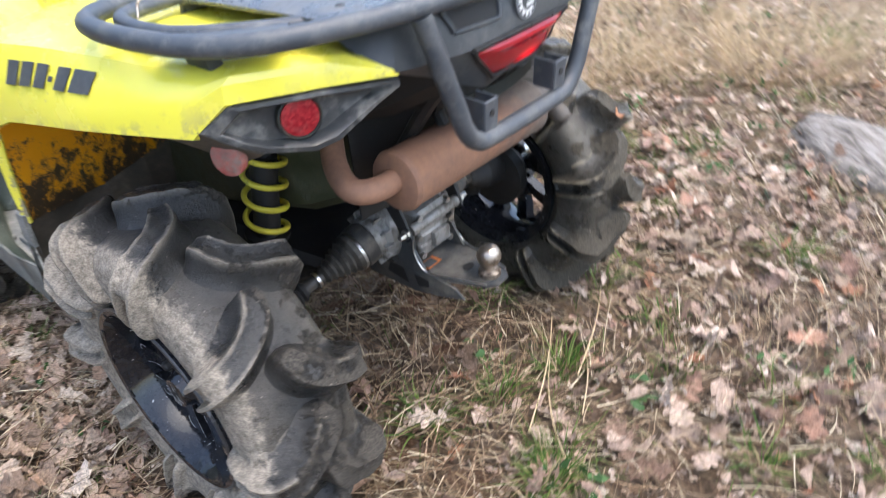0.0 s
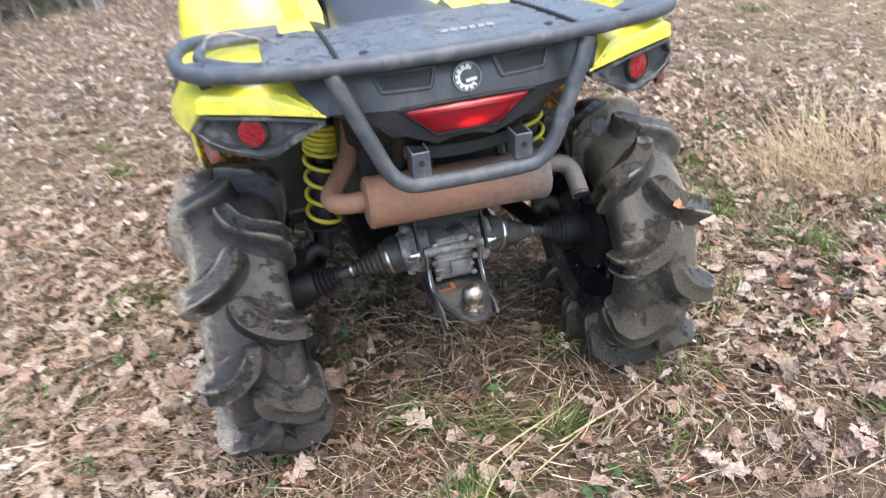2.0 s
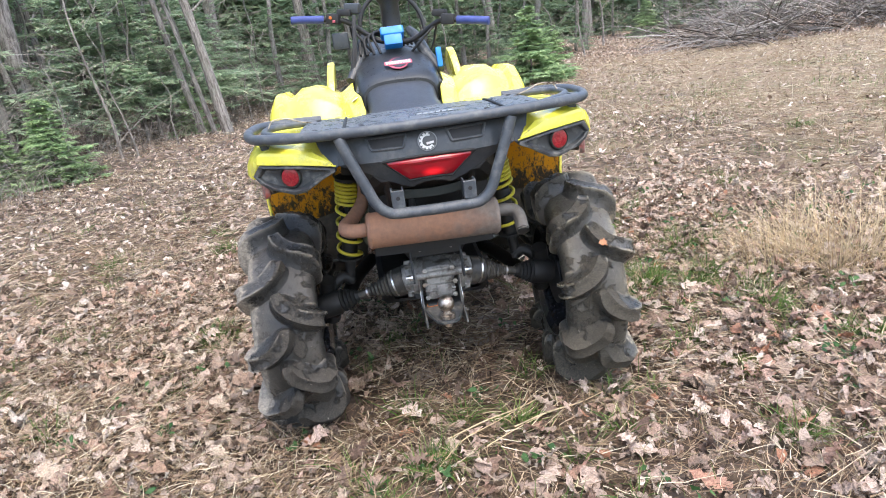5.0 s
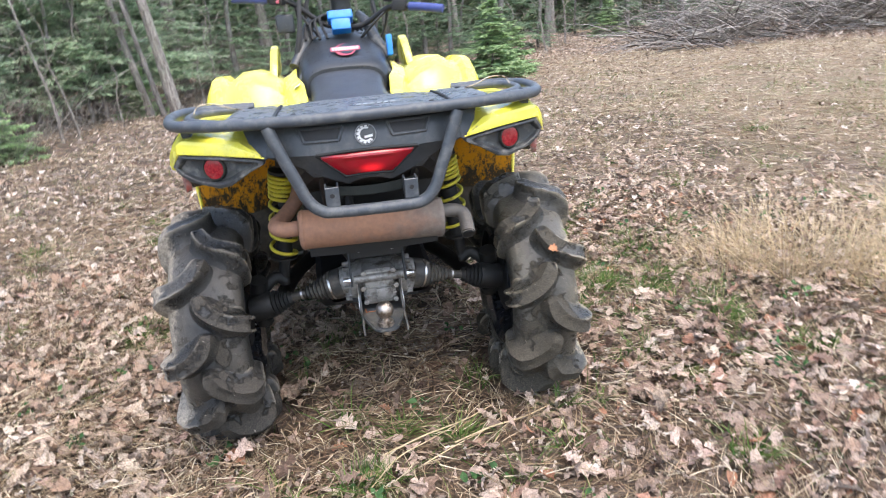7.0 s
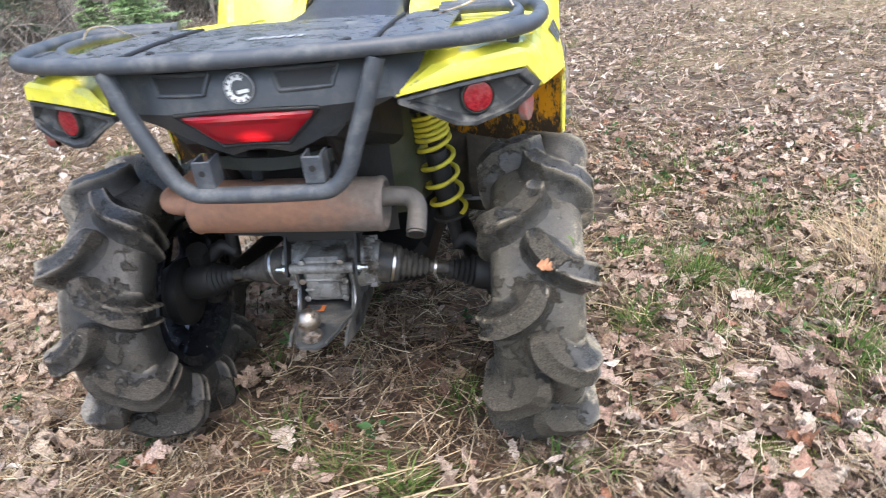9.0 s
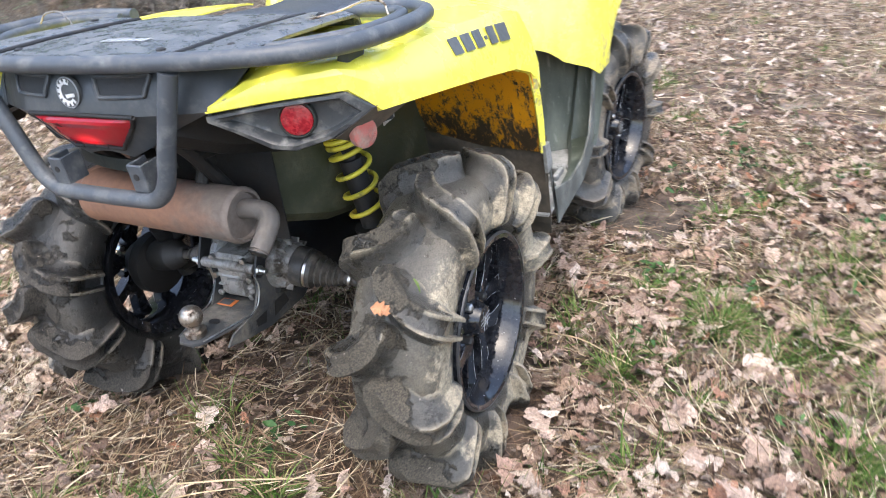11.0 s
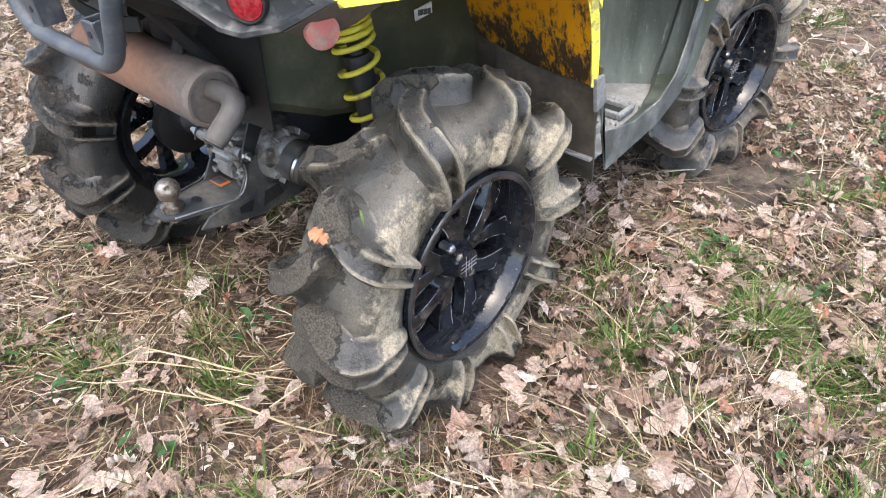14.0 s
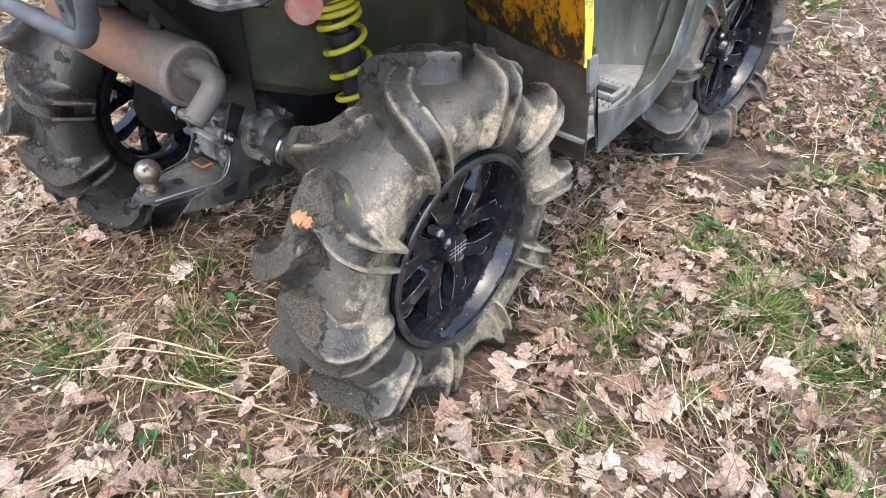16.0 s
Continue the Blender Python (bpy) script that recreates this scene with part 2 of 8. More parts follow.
def scratched_plastic():
    """Dark green-grey moulded plastic with a thin film of dust, run marks and fine scratches."""
    m, nt, b = material("scratched_green_grey_plastic", 0.35)
    tc = nt.nodes.new("ShaderNodeTexCoord")

    def drawn(scale, stretch, detail):
        mp, n = nt.nodes.new("ShaderNodeMapping"), nt.nodes.new("ShaderNodeTexNoise")
        mp.inputs["Scale"].default_value = stretch
        mp.inputs["Rotation"].default_value = (0.25, 0.1, 0)
        n.inputs["Scale"].default_value, n.inputs["Detail"].default_value, n.inputs["Roughness"].default_value = scale, detail, 0.65
        nt.links.new(tc.outputs["Object"], mp.inputs[0])
        nt.links.new(mp.outputs[0], n.inputs["Vector"])
        return n.outputs[0]

    run, scratch, fine = drawn(9.0, (1, 1, 0.22), 8.0), drawn(60.0, (1, 1, 0.12), 4.0), noise_node(nt, 160.0, 5.0, 0.7)
    col = mixed(nt, ramp(nt, run, [(0.40, grey(0)), (0.66, grey(1))]), (0.036, 0.046, 0.034), (0.105, 0.118, 0.093))
    col = mixed(nt, ramp(nt, scratch, [(0.60, grey(0)), (0.72, grey(0.55))]), col, (0.27, 0.28, 0.25))
    col = mixed(nt, ramp(nt, fine, [(0.60, grey(0)), (0.72, grey(0.5))]), col, (0.24, 0.245, 0.22))
    nt.links.new(col, b.inputs["Base Color"])
    nt.links.new(ramp(nt, run, [(0.3, grey(0.28)), (0.7, grey(0.55))]), b.inputs["Roughness"])
    bumped(nt, b, fine, 0.2, 0.002)
    return m


M_splash = scratched_plastic()
M_seat = plain("black_seat_vinyl", (0.036, 0.039, 0.044), (0.055, 0.058, 0.064), 220.0, 0.40, bump=0.1)
M_console = plain("black_console_plastic", (0.020, 0.022, 0.024), (0.034, 0.036, 0.038), 90.0, 0.32, bump=0.08)
def rusty():
    m, nt, b = material("rusty_exhaust_steel", 0.72)
    tc = nt.nodes.new("ShaderNodeTexCoord")
    sx = nt.nodes.new("ShaderNodeSeparateXYZ")
    nt.links.new(tc.outputs["Object"], sx.inputs[0])
    big, fine = noise_node(nt, 7.0), noise_node(nt, 70.0)
    add = nt.nodes.new("ShaderNodeMath")
    add.operation = "MULTIPLY_ADD"
    add.inputs[1].default_value = 1.6
    nt.links.new(sx.outputs[0], add.inputs[0])
    nt.links.new(big, add.inputs[2])
    rust = mixed(nt, ramp(nt, fine, [(0.3, grey(0)), (0.75, grey(1))]), (0.29, 0.148, 0.088), (0.20, 0.108, 0.070))
    silt = mixed(nt, ramp(nt, fine, [(0.3, grey(0)), (0.7, grey(1))]), (0.19, 0.155, 0.13), (0.115, 0.092, 0.075))
    nt.links.new(mixed(nt, ramp(nt, add.outputs[0], [(0.45, grey(0)), (0.68, grey(1))]), rust, silt), b.inputs["Base Color"])
    bumped(nt, b, fine, 0.2, 0.003)
    return m


M_rust = rusty()
M_pipe = muddy("grey_brown_pipe_steel", (0.120, 0.108, 0.096), (0.20, 0.172, 0.145), 0.42, 0.66, 24.0, 0.55, 0.3)
M_alu = muddy("dirty_cast_aluminium", (0.31, 0.295, 0.27), (0.11, 0.09, 0.068), 0.46, 0.62, 14.0, 0.45, 0.5)
M_worn = muddy("worn_black_rim_edge", (0.030, 0.031, 0.033), (0.26, 0.26, 0.26), 0.60, 0.68, 30.0, 0.3)
M_chip = muddy("chipped_rim_edge", (0.36, 0.365, 0.37), (0.03, 0.03, 0.032), 0.48, 0.56, 30.0, 0.4)
M_ball = muddy("worn_brown_steel", (0.42, 0.36, 0.30), (0.13, 0.095, 0.07), 0.50, 0.66, 40.0, 0.34, 1.0)
M_hitch = muddy("dusty_hitch_steel", (0.040, 0.043, 0.045), (0.165, 0.148, 0.12), 0.46, 0.62, 11.0, 0.5)
M_guard = muddy("mud_brown_plastic", (0.050, 0.043, 0.032), (0.15, 0.12, 0.085), 0.40, 0.62, 8.0, 0.7)
M_steel = muddy("bright_steel", (0.55, 0.54, 0.52), (0.22, 0.19, 0.16), 0.56, 0.72, 30.0, 0.28, 1.0)
# grimy plastic; the green light through the yellow fenders is in its colour
M_fendertint = muddy("grimy_fender_tinted_plastic", (0.036, 0.039, 0.018), (0.12, 0.112, 0.062), 0.45, 0.70, 11.0, 0.5)
M_dark = muddy("dark_chassis_metal", (0.012, 0.012, 0.012), (0.07, 0.058, 0.045), 0.52, 0.78, 9.0, 0.6)
# near-black M_dark: shade put into hubs, boots, arms and recesses; also black trim
M_shadeblack = muddy("black_shaded_metal", (0.008, 0.008, 0.008), (0.035, 0.029, 0.023), 0.52, 0.78, 9.0, 0.6)
M_boot = muddy("black_rubber_boot", (0.028, 0.026, 0.023), (0.15, 0.128, 0.10), 0.44, 0.68, 20.0, 0.5)
M_spring = muddy("yellow_spring_paint", (0.62, 0.53, 0.045), (0.17, 0.13, 0.06), 0.55, 0.70, 22.0, 0.4)
M_blue = plain("blue_plastic", (0.01, 0.19, 0.62), (0.02, 0.28, 0.75), 60.0, 0.35)
M_grip = plain("dark_blue_rubber_grip", (0.030, 0.048, 0.19), (0.042, 0.066, 0.25), 200.0, 0.55)
def prism_red():
    """Red reflector: small prisms behind a dusty lens."""
    m, nt, b = material("red_prism_reflector", 0.16)
    tc, v = nt.nodes.new("ShaderNodeTexCoord"), nt.nodes.new("ShaderNodeTexVoronoi")
    v.inputs["Scale"].default_value = 260.0
    nt.links.new(tc.outputs["Object"], v.inputs["Vector"])
    sep = nt.nodes.new("ShaderNodeSeparateColor")
    nt.links.new(v.outputs["Color"], sep.inputs[0])
    col = mixed(nt, ramp(nt, sep.outputs[0], [(0.2, grey(0)), (0.9, grey(1))]), (0.19, 0.006, 0.012), (0.31, 0.018, 0.024))
    col = mixed(nt, ramp(nt, noise_node(nt, 45.0), [(0.5, grey(0)), (0.75, grey(0.45))]), col, (0.26, 0.10, 0.09))
    nt.links.new(col, b.inputs["Base Color"])
    bumped(nt, b, v.outputs["Distance"], 0.15, 0.001)
    return m


M_prism = prism_red()
M_redold = muddy("faded_red_reflector", (0.34, 0.075, 0.058), (0.31, 0.215, 0.175), 0.42, 0.60, 34.0, 0.45)
M_white = plain("white_decal", (0.66, 0.66, 0.64), (0.74, 0.74, 0.72), 80.0, 0.45, bump=0.0)
M_letter = plain("worn_grey_lettering", (0.26, 0.27, 0.28), (0.40, 0.41, 0.42), 90.0, 0.5, bump=0.0)
M_ink = plain("dark_decal", (0.055, 0.060, 0.062), (0.09, 0.095, 0.095), 80.0, 0.5, bump=0.0)
M_decalred = plain("red_decal", (0.42, 0.07, 0.10), (0.50, 0.12, 0.15), 80.0, 0.5, bump=0.0)
M_faded = plain("faded_pink_white_decal", (0.50, 0.40, 0.41), (0.62, 0.54, 0.54), 80.0, 0.5, bump=0.0)
M_orange = plain("orange_decal", (0.6, 0.16, 0.03), (0.65, 0.2, 0.05), 80.0, 0.5, bump=0.0)

LEAF = [(0.0, (0.23, 0.142, 0.102)), (0.12, (0.50, 0.365, 0.285)), (0.26, (0.10, 0.058, 0.040)), (0.42, (0.68, 0.53, 0.43)),
        (0.55, (0.29, 0.182, 0.132)), (0.68, (0.34, 0.25, 0.185)), (0.80, (0.76, 0.635, 0.535)), (0.90, (0.50, 0.325, 0.255)), (0.98, (0.40, 0.185, 0.105))]


def dead_leaf(name, stops, single=False):
    """A tone for each leaf, with brown blotches, grain and crumpled relief."""
    m, nt, b = material(name, 0.7)
    if single:
        pick = nt.nodes.new("ShaderNodeObjectInfo").outputs["Random"]
    else:
        pick = nt.nodes.new("ShaderNodeNewGeometry").outputs["Random Per Island"]
    k = 0.09 if single else 1.0
    col = ramp(nt, pick, stops)
    blotch, grain, fold = noise_node(nt, 42.0 * k, 9.0, 0.72), noise_node(nt, 190.0 * k, 6.0, 0.75), noise_node(nt, 75.0 * k, 6.0, 0.65)
    col = mixed(nt, ramp(nt, blotch, [(0.46, grey(0)), (0.68, grey(0.6))]), col, (0.30, 0.20, 0.142))
    mul = nt.nodes.new("ShaderNodeMix")
    mul.data_type, mul.blend_type = "RGBA", "MULTIPLY"
    mul.inputs[0].default_value = 1.0
    nt.links.new(col, mul.inputs[6])
    nt.links.new(ramp(nt, grain, [(0.34, grey(0.50)), (0.58, grey(1.28))]), mul.inputs[7])
    nt.links.new(mul.outputs[2], b.inputs["Base Color"])
    b.inputs["Specular IOR Level"].default_value = 0.35
    bumped(nt, b, fold, 1.0, 0.014)
    tr, mx = nt.nodes.new("ShaderNodeBsdfTranslucent"), nt.nodes.new("ShaderNodeMixShader")
    mx.inputs[0].default_value = 0.12
    nt.links.new(mul.outputs[2], tr.inputs[0])
    nt.links.new(b.outputs[0], mx.inputs[1])
    nt.links.new(tr.outputs[0], mx.inputs[2])
    nt.links.new(mx.outputs[0], nt.nodes["Material Output"].inputs[0])
    return m


M_leaf = dead_leaf("dry_oak_leaf", LEAF)
M_leaf1 = dead_leaf("single_dry_leaf", LEAF, True)
M_crumb = dead_leaf("broken_leaf", [(0.0, (0.22, 0.142, 0.097)), (0.2, (0.47, 0.355, 0.262)), (0.38, (0.085, 0.048, 0.034)), (0.55, (0.66, 0.54, 0.44)), (0.7, (0.28, 0.185, 0.135)), (0.85, (0.84, 0.74, 0.64)), (1.0, (0.10, 0.062, 0.045))])
M_leafpale = dead_leaf("pale_dry_leaf", [(0.0, (0.40, 0.275, 0.195)), (0.15, (0.62, 0.49, 0.375)), (0.3, (0.15, 0.09, 0.060)), (0.45, (0.72, 0.605, 0.48)), (0.6, (0.36, 0.225, 0.150)), (0.75, (0.64, 0.515, 0.40)), (0.9, (0.48, 0.315, 0.22)), (1.0, (0.80, 0.70, 0.59))])
M_straw = by_island("dead_grass", [(0.0, (0.45, 0.355, 0.225)), (0.25, (0.18, 0.118, 0.070)), (0.5, (0.78, 0.68, 0.49)), (0.72, (0.39, 0.285, 0.170)), (1.0, (0.080, 0.047, 0.030))], 0.8, 30.0, 0.15)
M_grass = by_island("green_grass", [(0.0, (0.050, 0.105, 0.022)), (0.45, (0.105, 0.190, 0.038)), (0.8, (0.20, 0.27, 0.075)), (0.92, (0.34, 0.31, 0.14)), (1.0, (0.48, 0.38, 0.22))], 0.55, 30.0, 0.3)
M_thatch = by_island("brown_thatch", [(0.0, (0.080, 0.045, 0.029)), (0.30, (0.28, 0.190, 0.118)), (0.5, (0.028, 0.017, 0.012)), (0.74, (0.37, 0.25, 0.158)), (0.90, (0.62, 0.48, 0.33)), (1.0, (0.13, 0.070, 0.042))], 0.85, 30.0, 0.1)
M_tussock = by_island("pale_standing_straw", [(0.0, (0.62, 0.47, 0.28)), (0.5, (0.74, 0.60, 0.39)), (1.0, (0.48, 0.33, 0.18))], 0.8, 30.0, 0.25)
M_forb = by_island("small_green_leaf", [(0.0, (0.035, 0.090, 0.030)), (1.0, (0.095, 0.180, 0.060))], 0.55, 60.0, 0.15)
M_needle = by_island("conifer_needles", [(0.0, (0.25, 0.345, 0.215)), (0.5, (0.375, 0.49, 0.315)), (0.85, (0.48, 0.59, 0.39)), (1.0, (0.53, 0.48, 0.40))], 0.7, 8.0, 0.5)
# darker than M_needle: the shade of the right-hand wood is in these greens
M_spruceshade = by_island("shade_dark_spruce_needles", [(0.0, (0.125, 0.190, 0.110)), (0.5, (0.205, 0.290, 0.175)), (0.9, (0.29, 0.39, 0.235)), (1.0, (0.30, 0.27, 0.215))], 0.7, 8.0, 0.4)
M_needle2 = by_island("young_spruce_needles", [(0.0, (0.24, 0.36, 0.17)), (0.6, (0.37, 0.51, 0.25)), (1.0, (0.52, 0.64, 0.35))], 0.7, 8.0, 0.4)


def bark(name, c1, c2):
    """Upright furrows and pale flakes."""
    m, nt, b = material(name, 0.9)
    tc, mp = nt.nodes.new("ShaderNodeTexCoord"), nt.nodes.new("ShaderNodeMapping")
    mp.inputs["Scale"].default_value = (1.0, 1.0, 0.16)
    n = nt.nodes.new("ShaderNodeTexNoise")
    n.inputs["Scale"].default_value, n.inputs["Detail"].default_value, n.inputs["Roughness"].default_value = 38.0, 9.0, 0.72
    nt.links.new(tc.outputs["Object"], mp.inputs[0])
    nt.links.new(mp.outputs[0], n.inputs["Vector"])
    col = mixed(nt, ramp(nt, n.outputs["Fac"], [(0.40, grey(0)), (0.58, grey(1))]), c1, c2)
    col = mixed(nt, ramp(nt, noise_node(nt, 3.0, 6.0), [(0.50, grey(0)), (0.66, grey(0.6))]), col, (0.20, 0.22, 0.16))
    nt.links.new(col, b.inputs["Base Color"])
    bumped(nt, b, n.outputs["Fac"], 1.0, 0.03)
    return m


M_bark = bark("grey_brown_bark", (0.085, 0.074, 0.064), (0.29, 0.265, 0.24))
M_barkpale = bark("pale_flaking_bark", (0.10, 0.082, 0.068), (0.36, 0.325, 0.285))
M_twig = by_island("dead_twigs", [(0.0, (0.15, 0.125, 0.105)), (0.6, (0.27, 0.235, 0.20)), (1.0, (0.42, 0.38, 0.33))], 0.9, 20.0)
M_brush = by_island("grey_brushwood", [(0.0, (0.060, 0.050, 0.042)), (0.4, (0.15, 0.13, 0.112)), (0.7, (0.36, 0.325, 0.29)), (1.0, (0.58, 0.53, 0.48))], 0.9, 20.0)


def layered_stone():
    m, nt, b = material("layered_field_stone", 0.9)
    tc, mp = nt.nodes.new("ShaderNodeTexCoord"), nt.nodes.new("ShaderNodeMapping")
    mp.inputs["Scale"].default_value = (0.25, 1.0, 1.4)
    n = nt.nodes.new("ShaderNodeTexNoise")
    n.inputs["Scale"].default_value, n.inputs["Detail"].default_value, n.inputs["Roughness"].default_value = 20.0, 9.0, 0.7
    nt.links.new(tc.outputs["Object"], mp.inputs[0])
    nt.links.new(mp.outputs[0], n.inputs["Vector"])
    col = ramp(nt, n.outputs["Fac"], [(0.36, (0.045, 0.038, 0.03)), (0.46, (0.19, 0.165, 0.14)), (0.60, (0.33, 0.30, 0.27)), (0.72, (0.20, 0.18, 0.15))])
    nt.links.new(col, b.inputs["Base Color"])
    bumped(nt, b, n.outputs["Fac"], 1.0, 0.03)
    return m


M_stone = layered_stone()
# tones darkened for the shade deep in the far wood
M_needlefar = by_island("shaded_conifer_needles", [(0.0, (0.115, 0.170, 0.095)), (0.5, (0.185, 0.260, 0.145)), (0.8, (0.26, 0.34, 0.19)), (1.0, (0.27, 0.25, 0.205))], 0.95, 8.0, 0.4)
M_moss = by_island("green_moss", [(0.0, (0.07, 0.10, 0.02)), (1.0, (0.14, 0.16, 0.035))], 0.95, 60.0)


def ground_material():
    m, nt, b = material("leaf_strewn_soil", 0.95)
    tc = nt.nodes.new("ShaderNodeTexCoord")
    warp = nt.nodes.new("ShaderNodeTexNoise")
    warp.inputs["Scale"].default_value = 14.0
    nt.links.new(tc.outputs["Object"], warp.inputs["Vector"])
    addv = nt.nodes.new("ShaderNodeMixRGB")
    addv.blend_type = "ADD"
    addv.inputs[0].default_value = 0.12
    nt.links.new(tc.outputs["Object"], addv.inputs[1])
    nt.links.new(warp.outputs["Color"], addv.inputs[2])
    v = nt.nodes.new("ShaderNodeTexVoronoi")
    v.inputs["Scale"].default_value = 13.0
    nt.links.new(addv.outputs[0], v.inputs["Vector"])
    sep = nt.nodes.new("ShaderNodeSeparateColor")
    nt.links.new(v.outputs["Color"], sep.inputs[0])
    leafy = ramp(nt, sep.outputs[0], [(p, tuple(0.42 * q for q in c)) for p, c in LEAF])
    soil = mixed(nt, ramp(nt, noise_node(nt, 110.0, 8.0, 0.75), [(0.36, grey(0)), (0.66, grey(1))]), (0.014, 0.009, 0.006), (0.115, 0.074, 0.048))
    cover = ramp(nt, sep.outputs[1], [(0.42, grey(0)), (0.46, grey(1))])
    col = mixed(nt, cover, soil, leafy)
    grassy = mixed(nt, ramp(nt, noise_node(nt, 90.0, 8.0, 0.75), [(0.36, grey(0)), (0.66, grey(1))]), (0.030, 0.020, 0.012), (0.155, 0.108, 0.066))
    col = mixed(nt, ramp(nt, noise_node(nt, 0.55, 6.0), [(0.46, grey(0)), (0.60, grey(0.7))]), col, grassy)
    sx = nt.nodes.new("ShaderNodeSeparateXYZ")
    nt.links.new(tc.outputs["Object"], sx.inputs[0])
    reach = nt.nodes.new("ShaderNodeMath")
    reach.operation = "MULTIPLY_ADD"
    reach.inputs[1].default_value = 0.075
    nt.links.new(sx.outputs[0], reach.inputs[0])
    nt.links.new(noise_node(nt, 0.8, 6.0), reach.inputs[2])
    field = mixed(nt, ramp(nt, noise_node(nt, 22.0, 8.0, 0.75), [(0.32, grey(0)), (0.68, grey(1))]), (0.075, 0.050, 0.030), (0.44, 0.34, 0.22))
    field = mixed(nt, ramp(nt, noise_node(nt, 4.5, 8.0, 0.7), [(0.42, grey(0)), (0.62, grey(0.75))]), field, (0.19, 0.125, 0.075))
    field = mixed(nt, ramp(nt, noise_node(nt, 2.2, 6.0), [(0.52, grey(0)), (0.66, grey(0.5))]), field, (0.15, 0.16, 0.07))
    col = mixed(nt, ramp(nt, reach.outputs[0], [(0.62, grey(0)), (0.80, grey(0.9))]), col, field)
    away = nt.nodes.new("ShaderNodeVectorMath")
    away.operation = "DISTANCE"
    away.inputs[1].default_value = (0.71, 1.28, 0.0)
    nt.links.new(tc.outputs["Object"], away.inputs[0])
    edge = nt.nodes.new("ShaderNodeMath")
    edge.operation = "MULTIPLY_ADD"
    edge.inputs[1].default_value = 0.55
    nt.links.new(noise_node(nt, 5.0, 8.0, 0.65), edge.inputs[0])
    nt.links.new(away.outputs["Value"], edge.inputs[2])
    mud = mixed(nt, ramp(nt, noise_node(nt, 9.0, 12.0, 0.85), [(0.40, grey(0)), (0.60, grey(1))]), (0.022, 0.015, 0.011), (0.16, 0.122, 0.090))
    col = mixed(nt, ramp(nt, edge.outputs[0], [(0.43, grey(1)), (0.54, grey(0))]), col, mud)
    nt.links.new(col, b.inputs["Base Color"])
    hgt = nt.nodes.new("ShaderNodeMath")
    hgt.operation = "ADD"
    nt.links.new(v.outputs["Distance"], hgt.inputs[0])
    nt.links.new(noise_node(nt, 40.0), hgt.inputs[1])
    bumped(nt, b, hgt.outputs[0], 0.7, 0.03)
    return m


M_ground = ground_material()


# ---- shape helpers ----
def part(name, bm, mat, parent=None, label="", sharp=35):
    me = bpy.data.meshes.new(name)
    bmesh.ops.recalc_face_normals(bm, faces=bm.faces)
    bm.to_mesh(me)
    bm.free()
    me.materials.append(mat)
    if sharp:
        me.shade_smooth()
        me.set_sharp_from_angle(angle=radians(sharp))
    ob = new(name, me)
    ob.parent = parent
    if label:
        ob["label"] = label
    return ob


def empty(name, place=(0, 0, 0), parent=None):
    ob = new(name)
    ob.empty_display_size = 0.1
    ob.location = place
    ob.parent = parent
    return ob


def from_arrays(name, verts, faces, mat, parent=None, smooth=False):
    me = bpy.data.meshes.new(name)
    verts, faces = np.asarray(verts, np.float32), np.asarray(faces, np.int32)
    k = faces.shape[1]
    me.vertices.add(len(verts))
    me.vertices.foreach_set("co", verts.ravel())
    me.loops.add(faces.size)
    me.loops.foreach_set("vertex_index", faces.ravel())
    me.polygons.add(len(faces))
    me.polygons.foreach_set("loop_start", np.arange(len(faces), dtype=np.int32) * k)
    me.update(calc_edges=True)
    me.validate()
    me.materials.append(mat)
    if smooth:
        me.shade_smooth()
    ob = new(name, me)
    ob.parent = parent
    return ob


def spline(pts, n=6):
    p = [Vector(q) for q in pts]
    if len(p) < 3 or n < 2:
        return p
    p = [2 * p[0] - p[1]] + p + [2 * p[-1] - p[-2]]
    out = []
    for i in range(1, len(p) - 2):
        a, b, c, d = p[i - 1:i + 3]
        for k in range(n):
            t = k / n
            out.append(0.5 * (2 * b + (c - a) * t + (2 * a - 5 * b + 4 * c - d) * t * t + (3 * b - a - 3 * c + d) * t ** 3))
    return out + [p[-2]]


def loft(bm, rings, closed=True, caps=True):
    vs = [[bm.verts.new(q) for q in ring] for ring in rings]
    n = len(vs[0])
    for a, b in zip(vs, vs[1:]):
        for i in range(n if closed else n - 1):
            j = (i + 1) % n
            bm.faces.new((a[i], a[j], b[j], b[i]))
    if caps and closed:
        bm.faces.new(vs[0][::-1])
        bm.faces.new(vs[-1])
    return vs


def tube(bm, pts, r, seg=12, n=6, loop=False):
    """A round bar along a smooth line; r may be a list, one value for each given point."""
    path = spline(pts + [pts[0]] if loop else pts, n)
    radii = [r] * len(path) if not isinstance(r, (list, tuple)) else np.interp(np.linspace(0, 1, len(path)), np.linspace(0, 1, len(r)), r).tolist()
    rings, up = [], None
    for i, q in enumerate(path):
        d = (path[min(i + 1, len(path) - 1)] - path[max(i - 1, 0)]).normalized()
        if up is None:
            up = d.orthogonal().normalized()
        up = (up - d * up.dot(d)).normalized()
        side = d.cross(up)
        rings.append([q + radii[i] * (math.cos(a) * up + math.sin(a) * side) for a in (2 * math.pi * k / seg for k in range(seg))])
    loft(bm, rings)
    return bm


def revolve(bm, profile, seg=32, m=Matrix(), caps=False):
    """Turns (along, radius) pairs round the local x axis."""
    rings = [[m @ Vector((a, r * math.cos(t), r * math.sin(t))) for t in (2 * math.pi * k / seg for k in range(seg))] for a, r in profile]
    loft(bm, rings, True, caps)
    return bm


